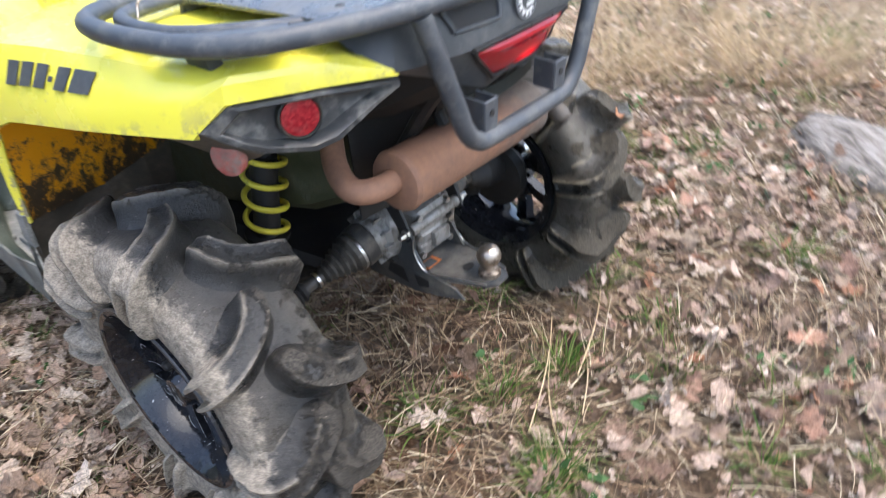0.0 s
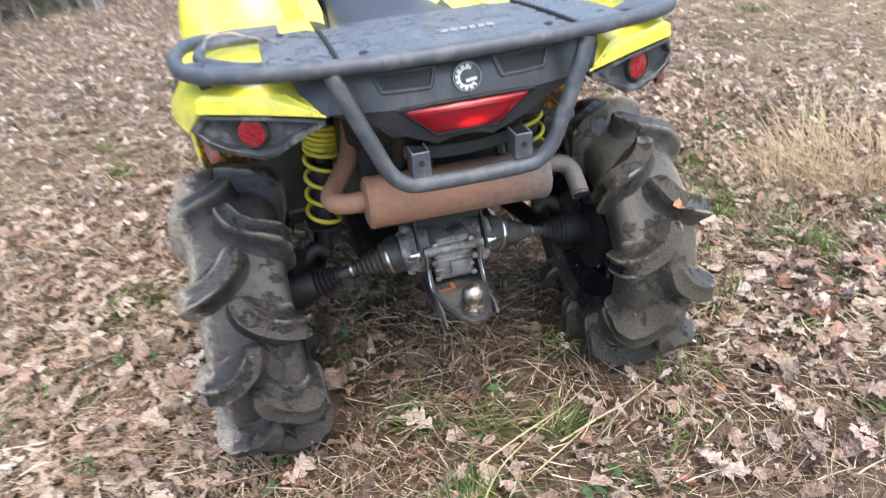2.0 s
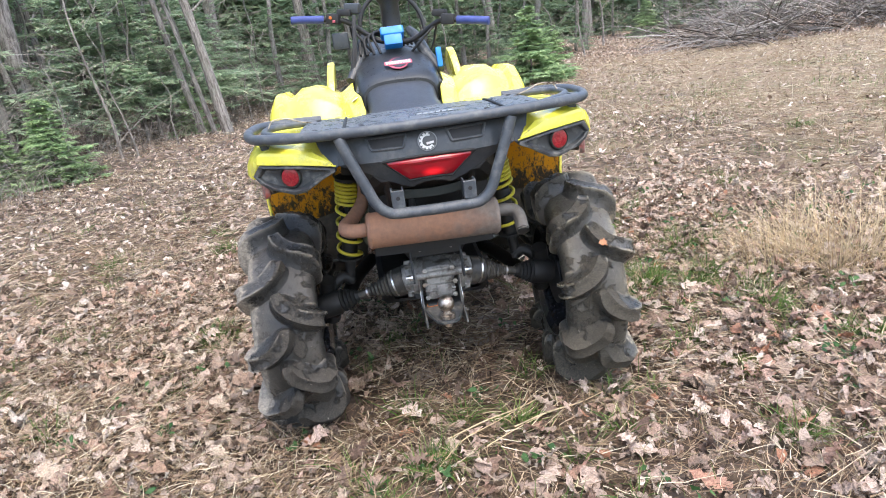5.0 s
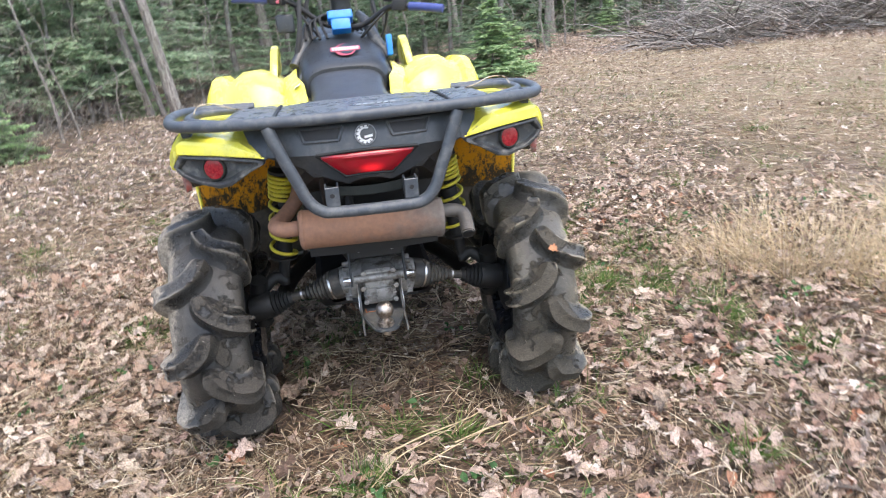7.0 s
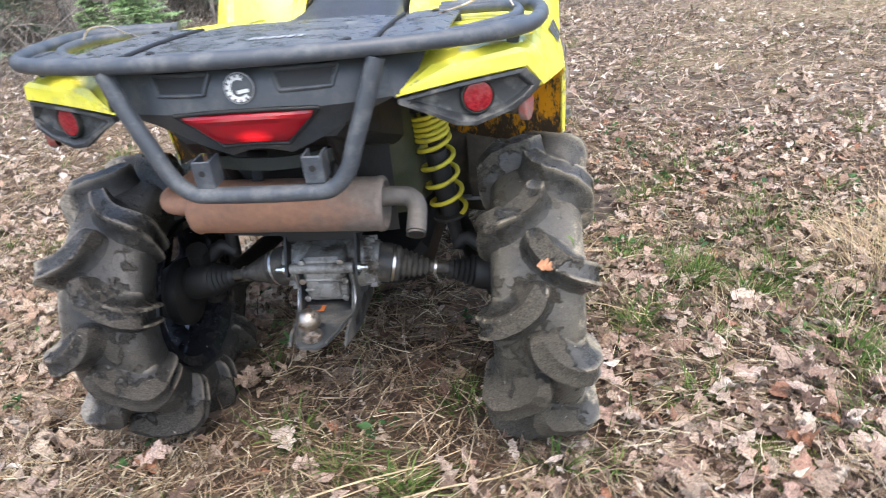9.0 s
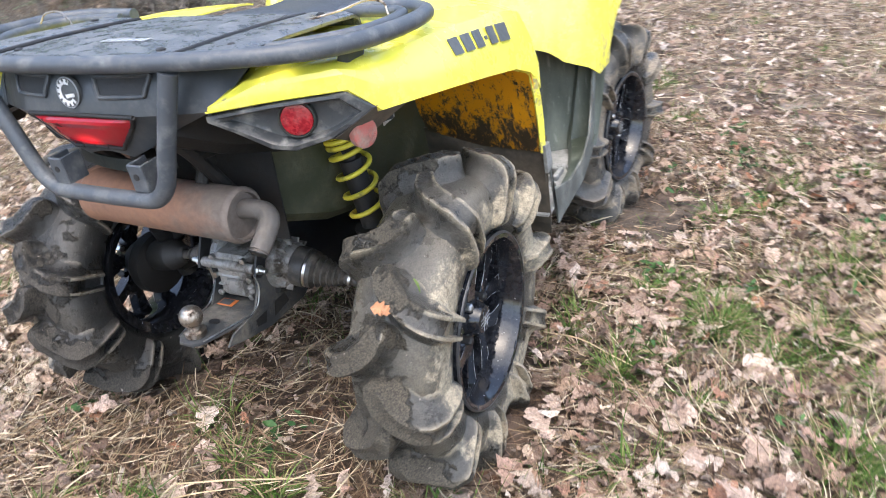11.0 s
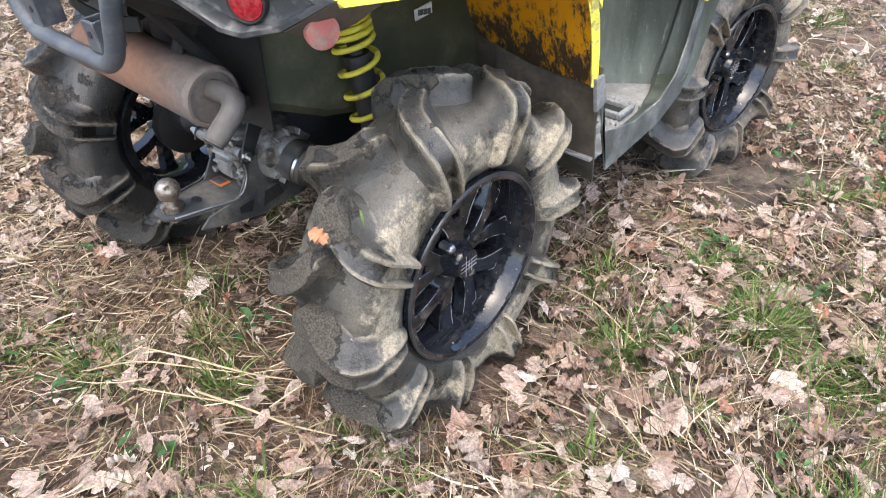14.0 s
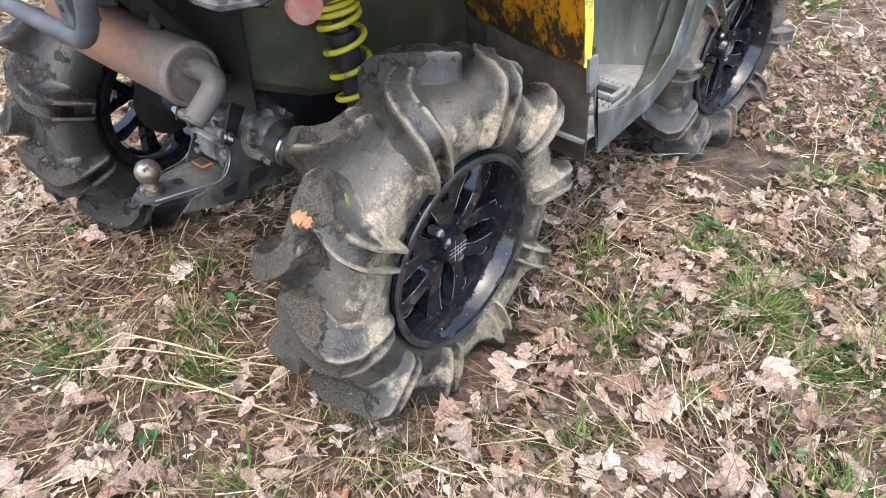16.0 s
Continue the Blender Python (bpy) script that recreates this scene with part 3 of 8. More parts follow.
def axis_to(a, b):
    """A pose at a whose x axis points at b."""
    a, b = Vector(a), Vector(b)
    return Matrix.Translation(a) @ (b - a).to_track_quat("X", "Z").to_matrix().to_4x4()


def box(bm, size, m=Matrix(), bevel=0.004, segs=2):
    got = bmesh.ops.create_cube(bm, size=1.0, matrix=m @ Matrix.Diagonal((*size, 1)))
    if bevel:
        edges = {e for v in got["verts"] for e in v.link_edges}
        bmesh.ops.bevel(bm, geom=list(edges), offset=bevel, segments=segs, affect="EDGES", profile=0.6)
    return bm


def slab(bm, outline, put, depth, bevel=0.003):
    """A flat plate: outline in two axes, put(a, b, c) places it, c runs from 0 to depth."""
    front = [bm.verts.new(put(a, b, 0)) for a, b in outline]
    back = [bm.verts.new(put(a, b, depth)) for a, b in outline]
    n = len(outline)
    faces = [bm.faces.new(front), bm.faces.new(back[::-1])]
    faces += [bm.faces.new((front[i], back[i], back[(i + 1) % n], front[(i + 1) % n])) for i in range(n)]
    if bevel:
        edges = {e for f in faces[:2] for e in f.edges}
        bmesh.ops.bevel(bm, geom=list(edges), offset=bevel, segments=2, affect="EDGES", profile=0.6)
    return bm


def sheet(bm, rows, thick):
    """A curved skin through rows of points, with a thickness inwards along its normals."""
    vs = loft(bm, rows, False, False)
    bm.normal_update()
    bmesh.ops.recalc_face_normals(bm, faces=bm.faces)
    bmesh.ops.solidify(bm, geom=list(bm.faces), thickness=thick)
    return bm


def ground_height(x, y):
    r = np.hypot(x, y)
    far = np.clip((r - 4) / 20, 0, 1)
    dip = 0.0
    for wx, wy in ((0.495, -0.005), (-0.495, -0.005), (0.515, 1.325), (-0.515, 1.325)):
        dip = dip - 0.016 * np.exp(-((x - wx) ** 2 + (y - wy) ** 2) / 0.04)
    return (dip + 0.010 * np.sin(1.7 * x + 0.3) * np.cos(2.1 * y + 0.5) + 0.006 * np.sin(5.3 * x + 1) * np.sin(4.7 * y + 2)
            + far * (0.10 * np.sin(0.45 * x + 0.8) * np.cos(0.37 * y) + 0.04 * np.sin(1.3 * x) * np.sin(1.1 * y)))


# ---- ground ----
def build_ground():
    near = np.linspace(-9, 9, 240)
    far = np.concatenate([np.linspace(9.5, 40, 45), np.geomspace(44, 1500, 22)])
    ax = np.concatenate([-far[::-1], near, far])
    gx, gy = np.meshgrid(ax, ax, indexing="ij")
    n = len(ax)
    idx = np.arange(n * n).reshape(n, n)
    faces = np.stack([idx[:-1, :-1], idx[1:, :-1], idx[1:, 1:], idx[:-1, 1:]], -1).reshape(-1, 4)
    verts = np.stack([gx, gy, ground_height(gx, gy)], -1).reshape(-1, 3)
    ob = from_arrays("ground", verts, faces, M_ground, smooth=True)
    return tagged(ob, "brown forest clearing soil strewn with dead oak leaves", "ground", kind="structure")


ground = build_ground()

# ---- the quad bike: rear axle over the origin, nose towards +y ----
quad = tagged(empty("quad_bike"), "muddy yellow and black quad bike with deep-lugged tyres", "quad bike")


# wheels
def tyre_mesh(half, carcass):
    bm = bmesh.new()
    prof = [(-half * 0.72, 0.190), (-half * 0.84, 0.203), (-half * 0.90, 0.210), (-half * 0.93, 0.213), (-half * 0.955, 0.222), (-half * 1.0, 0.24), (-half * 1.01, 0.262), (-half * 0.985, 0.283), (-half * 0.91, carcass - 0.024),
            (-half * 0.76, carcass - 0.010), (-half * 0.4, carcass - 0.001), (0, carcass + 0.001)]
    prof = prof + [(-a, r) for a, r in prof[-2::-1]]
    return revolve(bm, prof, 96)


def lug_mesh(half, c, H, th0, s, seed):
    """One tread bar: a hooked nose near the middle, a tall shoulder, then twin rails down the sidewall."""
    bm = bmesh.new()
    rnd = random.Random(seed)
    j = 1 + 0.06 * rnd.uniform(-1, 1)

    def at(u, th, r):
        return Vector((u, -r * math.cos(th), r * math.sin(th)))

    # lateral place, angle, radius of the foot, outward turn, half width at foot and top, height, fill between the rails
    rows = np.array([(-0.09 * half, 0.150, c, 0.0, 0.010, 0.007, H * 0.42, 1), (-0.07 * half, 0.125, c, 0.0, 0.0190, 0.0150, H * 0.86, 1), (-0.01 * half, 0.075, c, 0.0, 0.0245, 0.0205, H * j, 1), (0.12 * half, 0.012, c, 0.0, 0.0275, 0.0230, H, 1),
                     (0.32 * half, -0.046, c - 0.001, 0.05, 0.0275, 0.0225, H * 0.97, 1), (0.56 * half, -0.092, c - 0.005, 0.18, 0.0275, 0.0225, H * 1.02, 1), (0.80 * half, -0.122, c - 0.016, 0.34, 0.0280, 0.0240, H * 1.14, 1),
                     (0.95 * half, -0.138, c - 0.034, 0.62, 0.0285, 0.0245, H * 1.06, 0.96), (1.0 * half, -0.146, c - 0.048, 0.98, 0.0280, 0.0245, H * 0.70, 0.45), (1.01 * half, -0.152, c - 0.064, 1.30, 0.0270, 0.0240, H * 0.56, 0.10),
                     (1.01 * half, -0.160, c - 0.082, 1.48, 0.0260, 0.0230, H * 0.46, 0.0), (0.985 * half, -0.168, c - 0.098, 1.52, 0.0250, 0.0220, H * 0.38, 0.05), (0.95 * half, -0.174, c - 0.108, 1.55, 0.0230, 0.0200, H * 0.18, 0.8)])
    ext = np.concatenate([2 * rows[:1] - rows[1:2], rows, 2 * rows[-1:] - rows[-2:-1]])
    pts = []
    for i in range(1, len(ext) - 2):
        p0, p1, p2, p3 = ext[i - 1:i + 3]
        for t in (0.0, 0.34, 0.67):
            pts.append(0.5 * (2 * p1 + (p2 - p0) * t + (2 * p0 - 5 * p1 + 4 * p2 - p3) * t * t + (3 * p1 - p0 - 3 * p2 + p3) * t ** 3))
    pts.append(rows[-1])
    rings = []
    for i, (u, a, r, out, wb, wt, h, fill) in enumerate(pts):
        p, q = pts[max(i - 1, 0)], pts[min(i + 1, len(pts) - 1)]
        c0 = at(u * s, th0 + a, r)
        d = (at(q[0] * s, th0 + q[1], q[2]) - at(p[0] * s, th0 + p[1], p[2])).normalized()
        nrm = (at(0, th0 + a, 1.0) * math.cos(out) + Vector((s, 0, 0)) * math.sin(out)).normalized()
        side = d.cross(nrm).normalized()
        h *= 1 + 0.05 * math.sin(seed * 3.1 + i * 0.5) + 0.025 * math.sin(seed * 1.7 + i * 1.9)
        foot = c0 - nrm * 0.012
        fill = min(max(fill, 0.0), 1.0)
        flare = 0.45 + 0.55 * fill
        ring = []
        for k, v in ((-2.05, 0.0), (-1.55, 0.17), (-1.22, 0.34), (-1.05, 0.62), (-0.97, 0.90), (-0.86, 1.0), (-0.62, 1.0), (-0.54, 0.12 + 0.87 * fill), (0.0, 0.06 + 0.90 * fill), (0.54, 0.12 + 0.87 * fill),
                     (0.62, 1.0), (0.86, 1.0), (0.97, 0.90), (1.05, 0.62), (1.22, 0.34), (1.55, 0.17), (2.05, 0.0)):
            if abs(k) > 1.1:
                k = math.copysign(1.05 + (abs(k) - 1.05) * flare, k)
            w = wb + (wt - wb) * min(v, 1)
            ring.append(foot + side * (k * w) + nrm * (v * (h + 0.012)))
        rings.append(ring)
    loft(bm, rings)
    return bm


def rim_mesh(half):
    bm = bmesh.new()
    o = half * 0.91
    prof = [(o - 0.006, 0.208), (o + 0.004, 0.207), (o + 0.008, 0.202), (o + 0.006, 0.192), (o - 0.004, 0.187), (o - 0.016, 0.181), (o - 0.05, 0.174), (-o + 0.05, 0.160), (-o + 0.01, 0.176), (-o - 0.004, 0.204),
            (-o + 0.012, 0.204), (-o + 0.03, 0.180), (o - 0.03, 0.186), (o - 0.012, 0.203), (o - 0.006, 0.208)]
    revolve(bm, [(a, 0.965 * r) for a, r in prof], 64)
    return bm


def spoke_mesh(half, a):
    """One forked spoke of the cast wheel, at angle a: it dives from the hub to the depth of the barrel."""
    bm = bmesh.new()
    o = half * 0.91

    def put(r, t, x):
        return Vector((x, r * math.cos(a + 1.2 * t), r * math.sin(a + 1.2 * t)))

    def arm(rows, depth):
        rings = []
        for r, t0, t1, x in rows:
            rings.append([put(r, t0, x - 0.001), put(r, t0 + 0.07 * (t1 - t0), x + 0.001), put(r, t1 - 0.07 * (t1 - t0), x + 0.001), put(r, t1, x - 0.001), put(r, t1 - 0.1 * (t1 - t0), x - depth), put(r, t0 + 0.1 * (t1 - t0), x - depth)])
        loft(bm, rings)

    arm([(0.026, -0.52, 0.52, o - 0.044), (0.056, -0.34, 0.34, o - 0.044), (0.080, -0.27, 0.27, o - 0.045), (0.100, -0.12, 0.12, o - 0.048)], 0.030)
    for s in (1, -1):
        lo = [(0.070, 0.0, 0.31, o - 0.0445), (0.104, 0.07, 0.335, o - 0.0455), (0.140, 0.155, 0.395, o - 0.0465), (0.1725, 0.21, 0.45, o - 0.047)]
        arm([(r, min(s * p, s * q), max(s * p, s * q), x) for r, p, q, x in lo], 0.030)
    return bm


def make_wheel(place, half, turn, s, lean, rubber, lab_tyre):
    w = empty("wheel", place, quad)
    w.rotation_euler = (0, 0, radians(turn))
    flip = Matrix.Diagonal((s, 1, 1, 1))
    for name, bm, mat, lab in (("tyre", tyre_mesh(half, 0.323), rubber, lab_tyre), ("rim", rim_mesh(half), M_rim, "glossy black alloy rim")):
        bmesh.ops.transform(bm, matrix=flip, verts=bm.verts)
        part(name, bm, mat, w, lab, 32)
    for sg in (1, -1):
        for i in range(10):
            th0 = 2 * math.pi * (i + (0.5 if sg < 0 else 0.0)) / 10 + lean
            bm = lug_mesh(half, 0.323, 0.048, th0, sg, i + 17 * sg + 40)
            bmesh.ops.transform(bm, matrix=flip, verts=bm.verts)
            part("lug", bm, rubber, w, "", 34)
    for k in range(5):
        bm = spoke_mesh(half, 2 * math.pi * k / 5 + 0.35)
        bmesh.ops.transform(bm, matrix=flip, verts=bm.verts)
        part("spoke", bm, M_rim, w, "", 30)
    o = half * 0.91
    for k in range(5):
        a = 2 * math.pi * k / 5 + 0.35
        for sg in (1, -1):
            outer = [(0.076, 0.310, o - 0.0440), (0.104, 0.333, o - 0.0448), (0.140, 0.393, o - 0.0458), (0.166, 0.436, o - 0.0462)]
            inner = [(0.142, 0.160, o - 0.0456), (0.164, 0.200, o - 0.0460), (0.165, 0.270, o - 0.0460)]
            for line in (outer, inner):
                bm = bmesh.new()
                tube(bm, [(s * x, r * math.cos(a + 1.2 * sg * t), r * math.sin(a + 1.2 * sg * t)) for r, t, x in line], 0.0007, 5, 2)
                part("spoke_edge", bm, M_chip, w, "pale chipped edge", 50)
    bm = bmesh.new()
    revolve(bm, [(o - 0.078, 0.050), (o - 0.050, 0.045), (o - 0.024, 0.033), (o - 0.018, 0.031), (o - 0.016, 0.027), (o - 0.016, 0.0)], 16)
    bmesh.ops.transform(bm, matrix=flip, verts=bm.verts)
    cap = part("hub_cap", bm, M_rim, w, "", 40)
    bm = bmesh.new()
    for q in (-0.009, 0.0, 0.009):
        for turned in (0, 1):
            l = 2 * math.sqrt(0.026 ** 2 - q * q)
            box(bm, (0.0012, 0.0011 if turned else l, l if turned else 0.0011), Matrix.Translation((o - 0.0158 + 0.0002 * turned, q if turned else 0, 0 if turned else q)), 0, 1)
    bmesh.ops.transform(bm, matrix=flip, verts=bm.verts)
    part("cap_mark", bm, M_chip, cap, "fine pale grid on the cap")
    for k in range(4):
        a = 2 * math.pi * k / 4 + 0.6
        bm = bmesh.new()
        revolve(bm, [(o - 0.06, 0.010), (o - 0.034, 0.010), (o - 0.030, 0.007), (o - 0.028, 0.0)], 6, Matrix.Translation((0, 0.055 * math.cos(a), 0.055 * math.sin(a))))
        bmesh.ops.transform(bm, matrix=flip, verts=bm.verts)
        part("lug_nut", bm, M_steel if k % 2 else M_dark, w, "", 30)
    bm = bmesh.new()
    revolve(bm, [(o + 0.0040, 0.2005), (o + 0.0072, 0.1990), (o + 0.0084, 0.1959), (o + 0.0075, 0.1944)], 64)
    bmesh.ops.transform(bm, matrix=flip, verts=bm.verts)
    part("rim_edge", bm, M_worn, w, "worn rim edge", 40)
    for k in range(14):
        a = 2 * math.pi * k / 14
        bm = bmesh.new()
        box(bm, (0.006, 0.012, 0.022), Matrix.Rotation(a, 4, "X") @ Matrix.Translation((o + 0.005, 0.1895, 0)), 0.002, 1)
        bmesh.ops.transform(bm, matrix=flip, verts=bm.verts)
        part("rim_bolt", bm, M_rim, w, "", 30)
    # hub blackened for the shade inside the wheel
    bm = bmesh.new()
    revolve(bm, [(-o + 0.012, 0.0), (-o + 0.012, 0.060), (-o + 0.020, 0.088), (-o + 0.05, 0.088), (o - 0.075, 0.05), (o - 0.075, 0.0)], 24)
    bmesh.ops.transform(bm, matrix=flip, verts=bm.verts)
    part("brake_hub", bm, M_shadeblack, w, "", 30)
    return w


AXLE = 0.341
LEAN_R, LEAN_L = 0.06, 0.16
make_wheel((0.484, -0.024, AXLE), 0.097, 0, 1, LEAN_R, M_rubber, "deep-lugged mud tyre caked with pale dried mud")
make_wheel((-0.495, -0.015, AXLE), 0.102, 0, -1, LEAN_L, M_darktyre, "deep-lugged black tyre with dark mud")
make_wheel((0.507, 1.318, AXLE), 0.09, -9, 1, 0.2, M_dusttyre, "deep-lugged mud tyre caked with pale dried mud")
make_wheel((-0.515, 1.325, AXLE), 0.09, -9, -1, 0.0, M_darktyre, "deep-lugged black tyre with dark mud")


def both(fn):
    for s in (1, -1):
        fn(s)


def grid_rows(rows, s):
    return [[Vector((s * x, y, z)) for x, y, z in row] for row in rows]


# rear fender skins
FEND = [  # y, inner top, shoulder, brow, crease, lower edge: each x, z
    (-0.378, (0.262, 0.913), (0.264, 0.915), (0.265, 0.917), (0.267, 0.916), (0.266, 0.911)),
    (-0.342, (0.272, 0.930), (0.300, 0.944), (0.332, 0.951), (0.358, 0.944), (0.360, 0.921)),
    (-0.295, (0.275, 0.945), (0.360, 0.960), (0.440, 0.964), (0.475, 0.954), (0.478, 0.930)),
    (-0.247, (0.260, 0.955), (0.380, 0.968), (0.478, 0.962), (0.505, 0.925), (0.507, 0.884)),
    (-0.120, (0.230, 0.965), (0.390, 0.972), (0.497, 0.962), (0.537, 0.900), (0.540, 0.876)),
    (-0.030, (0.220, 0.970), (0.400, 0.974), (0.508, 0.962), (0.553, 0.893), (0.557, 0.868)),
    (0.100, (0.215, 0.975), (0.410, 0.974), (0.520, 0.958), (0.561, 0.878), (0.564, 0.850)),
    (0.217, (0.215, 0.975), (0.412, 0.972), (0.530, 0.950), (0.566, 0.862), (0.569, 0.832)),
    (0.293, (0.215, 0.972), (0.412, 0.966), (0.535, 0.940), (0.571, 0.845), (0.574, 0.806)),
    (0.330, (0.215, 0.970), (0.410, 0.960), (0.537, 0.930), (0.574, 0.830), (0.577, 0.780)),
    (0.352, (0.215, 0.965), (0.410, 0.950), (0.537, 0.915), (0.575, 0.810), (0.578, 0.755)),
]


def fender_rear(s):
    bm = bmesh.new()
    rows = []
    for y, a, b, e, c, d in FEND:
        pts = [a, ((a[0] + b[0]) / 2, (a[1] + b[1]) / 2 + 0.003), b, ((b[0] + e[0]) / 2, (b[1] + e[1]) / 2 + 0.004), e, ((c[0] + e[0]) / 2 + 0.004, (c[1] + e[1]) / 2 + 0.003), c, d, (d[0] - 0.010, d[1] - 0.003)]
        rows.append([(x, y, z) for x, z in pts])
    sheet(bm, grid_rows(rows, s), 0.004)
    f = part("rear_fender", bm, M_yellow, quad, "bright yellow plastic fender with mud specks", 25)
    # front leg of the fender, down to the footwell
    bm = bmesh.new()
    leg = [[(0.537, 0.350, 0.915), (0.578, 0.322, 0.790), (0.568, 0.300, 0.800)], [(0.540, 0.375, 0.80), (0.580, 0.345, 0.735), (0.570, 0.328, 0.735)],
           [(0.543, 0.392, 0.70), (0.580, 0.362, 0.67), (0.570, 0.348, 0.67)], [(0.550, 0.405, 0.60), (0.578, 0.378, 0.585), (0.570, 0.365, 0.585)]]
    sheet(bm, grid_rows(leg, s), 0.005)
    part("fender_edge", bm, M_yellow, quad, "", 40)
    # wheel arch liner
    bm = bmesh.new()
    lin = [[(0.24, 0.28, 0.87), (0.40, 0.285, 0.87), (0.572, 0.30, 0.80)], [(0.24, 0.33, 0.76), (0.40, 0.335, 0.76), (0.572, 0.335, 0.735)],
           [(0.24, 0.37, 0.67), (0.40, 0.375, 0.66), (0.570, 0.355, 0.66)], [(0.25, 0.39, 0.62), (0.40, 0.395, 0.585), (0.568, 0.375, 0.585)]]
    sheet(bm, grid_rows(lin, s), -0.004)
    part("arch_liner", bm, M_liner, quad, "yellow inner liner caked with dark mud", 30)
    bm = bmesh.new()
    low = [[(0.22, 0.392, 0.63), (0.40, 0.399, 0.60), (0.568, 0.380, 0.59)], [(0.22, 0.42, 0.50), (0.40, 0.43, 0.46), (0.57, 0.41, 0.44)], [(0.24, 0.44, 0.36), (0.40, 0.45, 0.33), (0.57, 0.43, 0.33)]]
    sheet(bm, grid_rows(low, s), -0.004)
    part("lower_liner", bm, M_guard, quad, "", 30)
    # roof of the arch
    bm = bmesh.new()
    roof = [[(0.22, y, 0.90 if y > -0.2 else 0.89), (0.36, y, 0.915), (d[0] - 0.014, y, d[1] + 0.004)] for y, a, b, e, c, d in FEND[3:9]]
    sheet(bm, grid_rows(roof, s), 0.004)
    part("arch_roof", bm, M_fendertint, quad, "", 30)
    # lettering on the flank, as plain slanted blocks
    def flank(y, v, o):
        i = max(k for k in range(len(FEND) - 1) if FEND[k][0] <= y)
        f0, f1 = FEND[i], FEND[i + 1]
        t = (y - f0[0]) / (f1[0] - f0[0])
        c = [f0[3][k] * (1 - t) + f1[3][k] * t for k in (0, 1)]
        d = [f0[4][k] * (1 - t) + f1[4][k] * t for k in (0, 1)]
        o += 0.016 * v * (1 - v)
        return Vector((s * (c[0] + (d[0] - c[0]) * v + o), y, c[1] + (d[1] - c[1]) * v))
    span = [(0.00, 0.046), (0.054, 0.10), (0.108, 0.150), (0.157, 0.170), (0.178, 0.22), (0.228, 0.29)]
    for i, (p, q) in enumerate(span):
        bm = bmesh.new()
        y0, y1 = -0.03 + 0.86 * p, -0.03 + 0.86 * q
        if s < 0:
            y0, y1 = 0.185 - 0.86 * q, 0.185 - 0.86 * p
        v0, v1 = (0.18, 0.66) if i != 3 else (0.40, 0.49)
        sl = 0.008 * s
        bars = [(y0 + 0.002, y1 - 0.002, v0 + 0.04, v1 - 0.04)] if i != 3 else [(y0, y1, v0, v1)]
        for a0, a1, b0, b1 in bars:
            quad_pts = [(a0 + sl * (1 - b0 * 2), b0), (a1 + sl * (1 - b0 * 2), b0), (a1 + sl * (1 - b1 * 2), b1), (a0 + sl * (1 - b1 * 2), b1)]
            slab(bm, quad_pts, lambda a, b, c: flank(a, b, 0.0036 + c), 0.001, 0)
        part("flank_decal", bm, M_ink, f, "dark block of lettering decal", 0)


both(fender_rear)


# lamp pods
def pod_y(x):
    return float(np.interp(x, (0.25, 0.266, 0.36, 0.478, 0.507), (-0.380, -0.376, -0.340, -0.293, -0.247)))


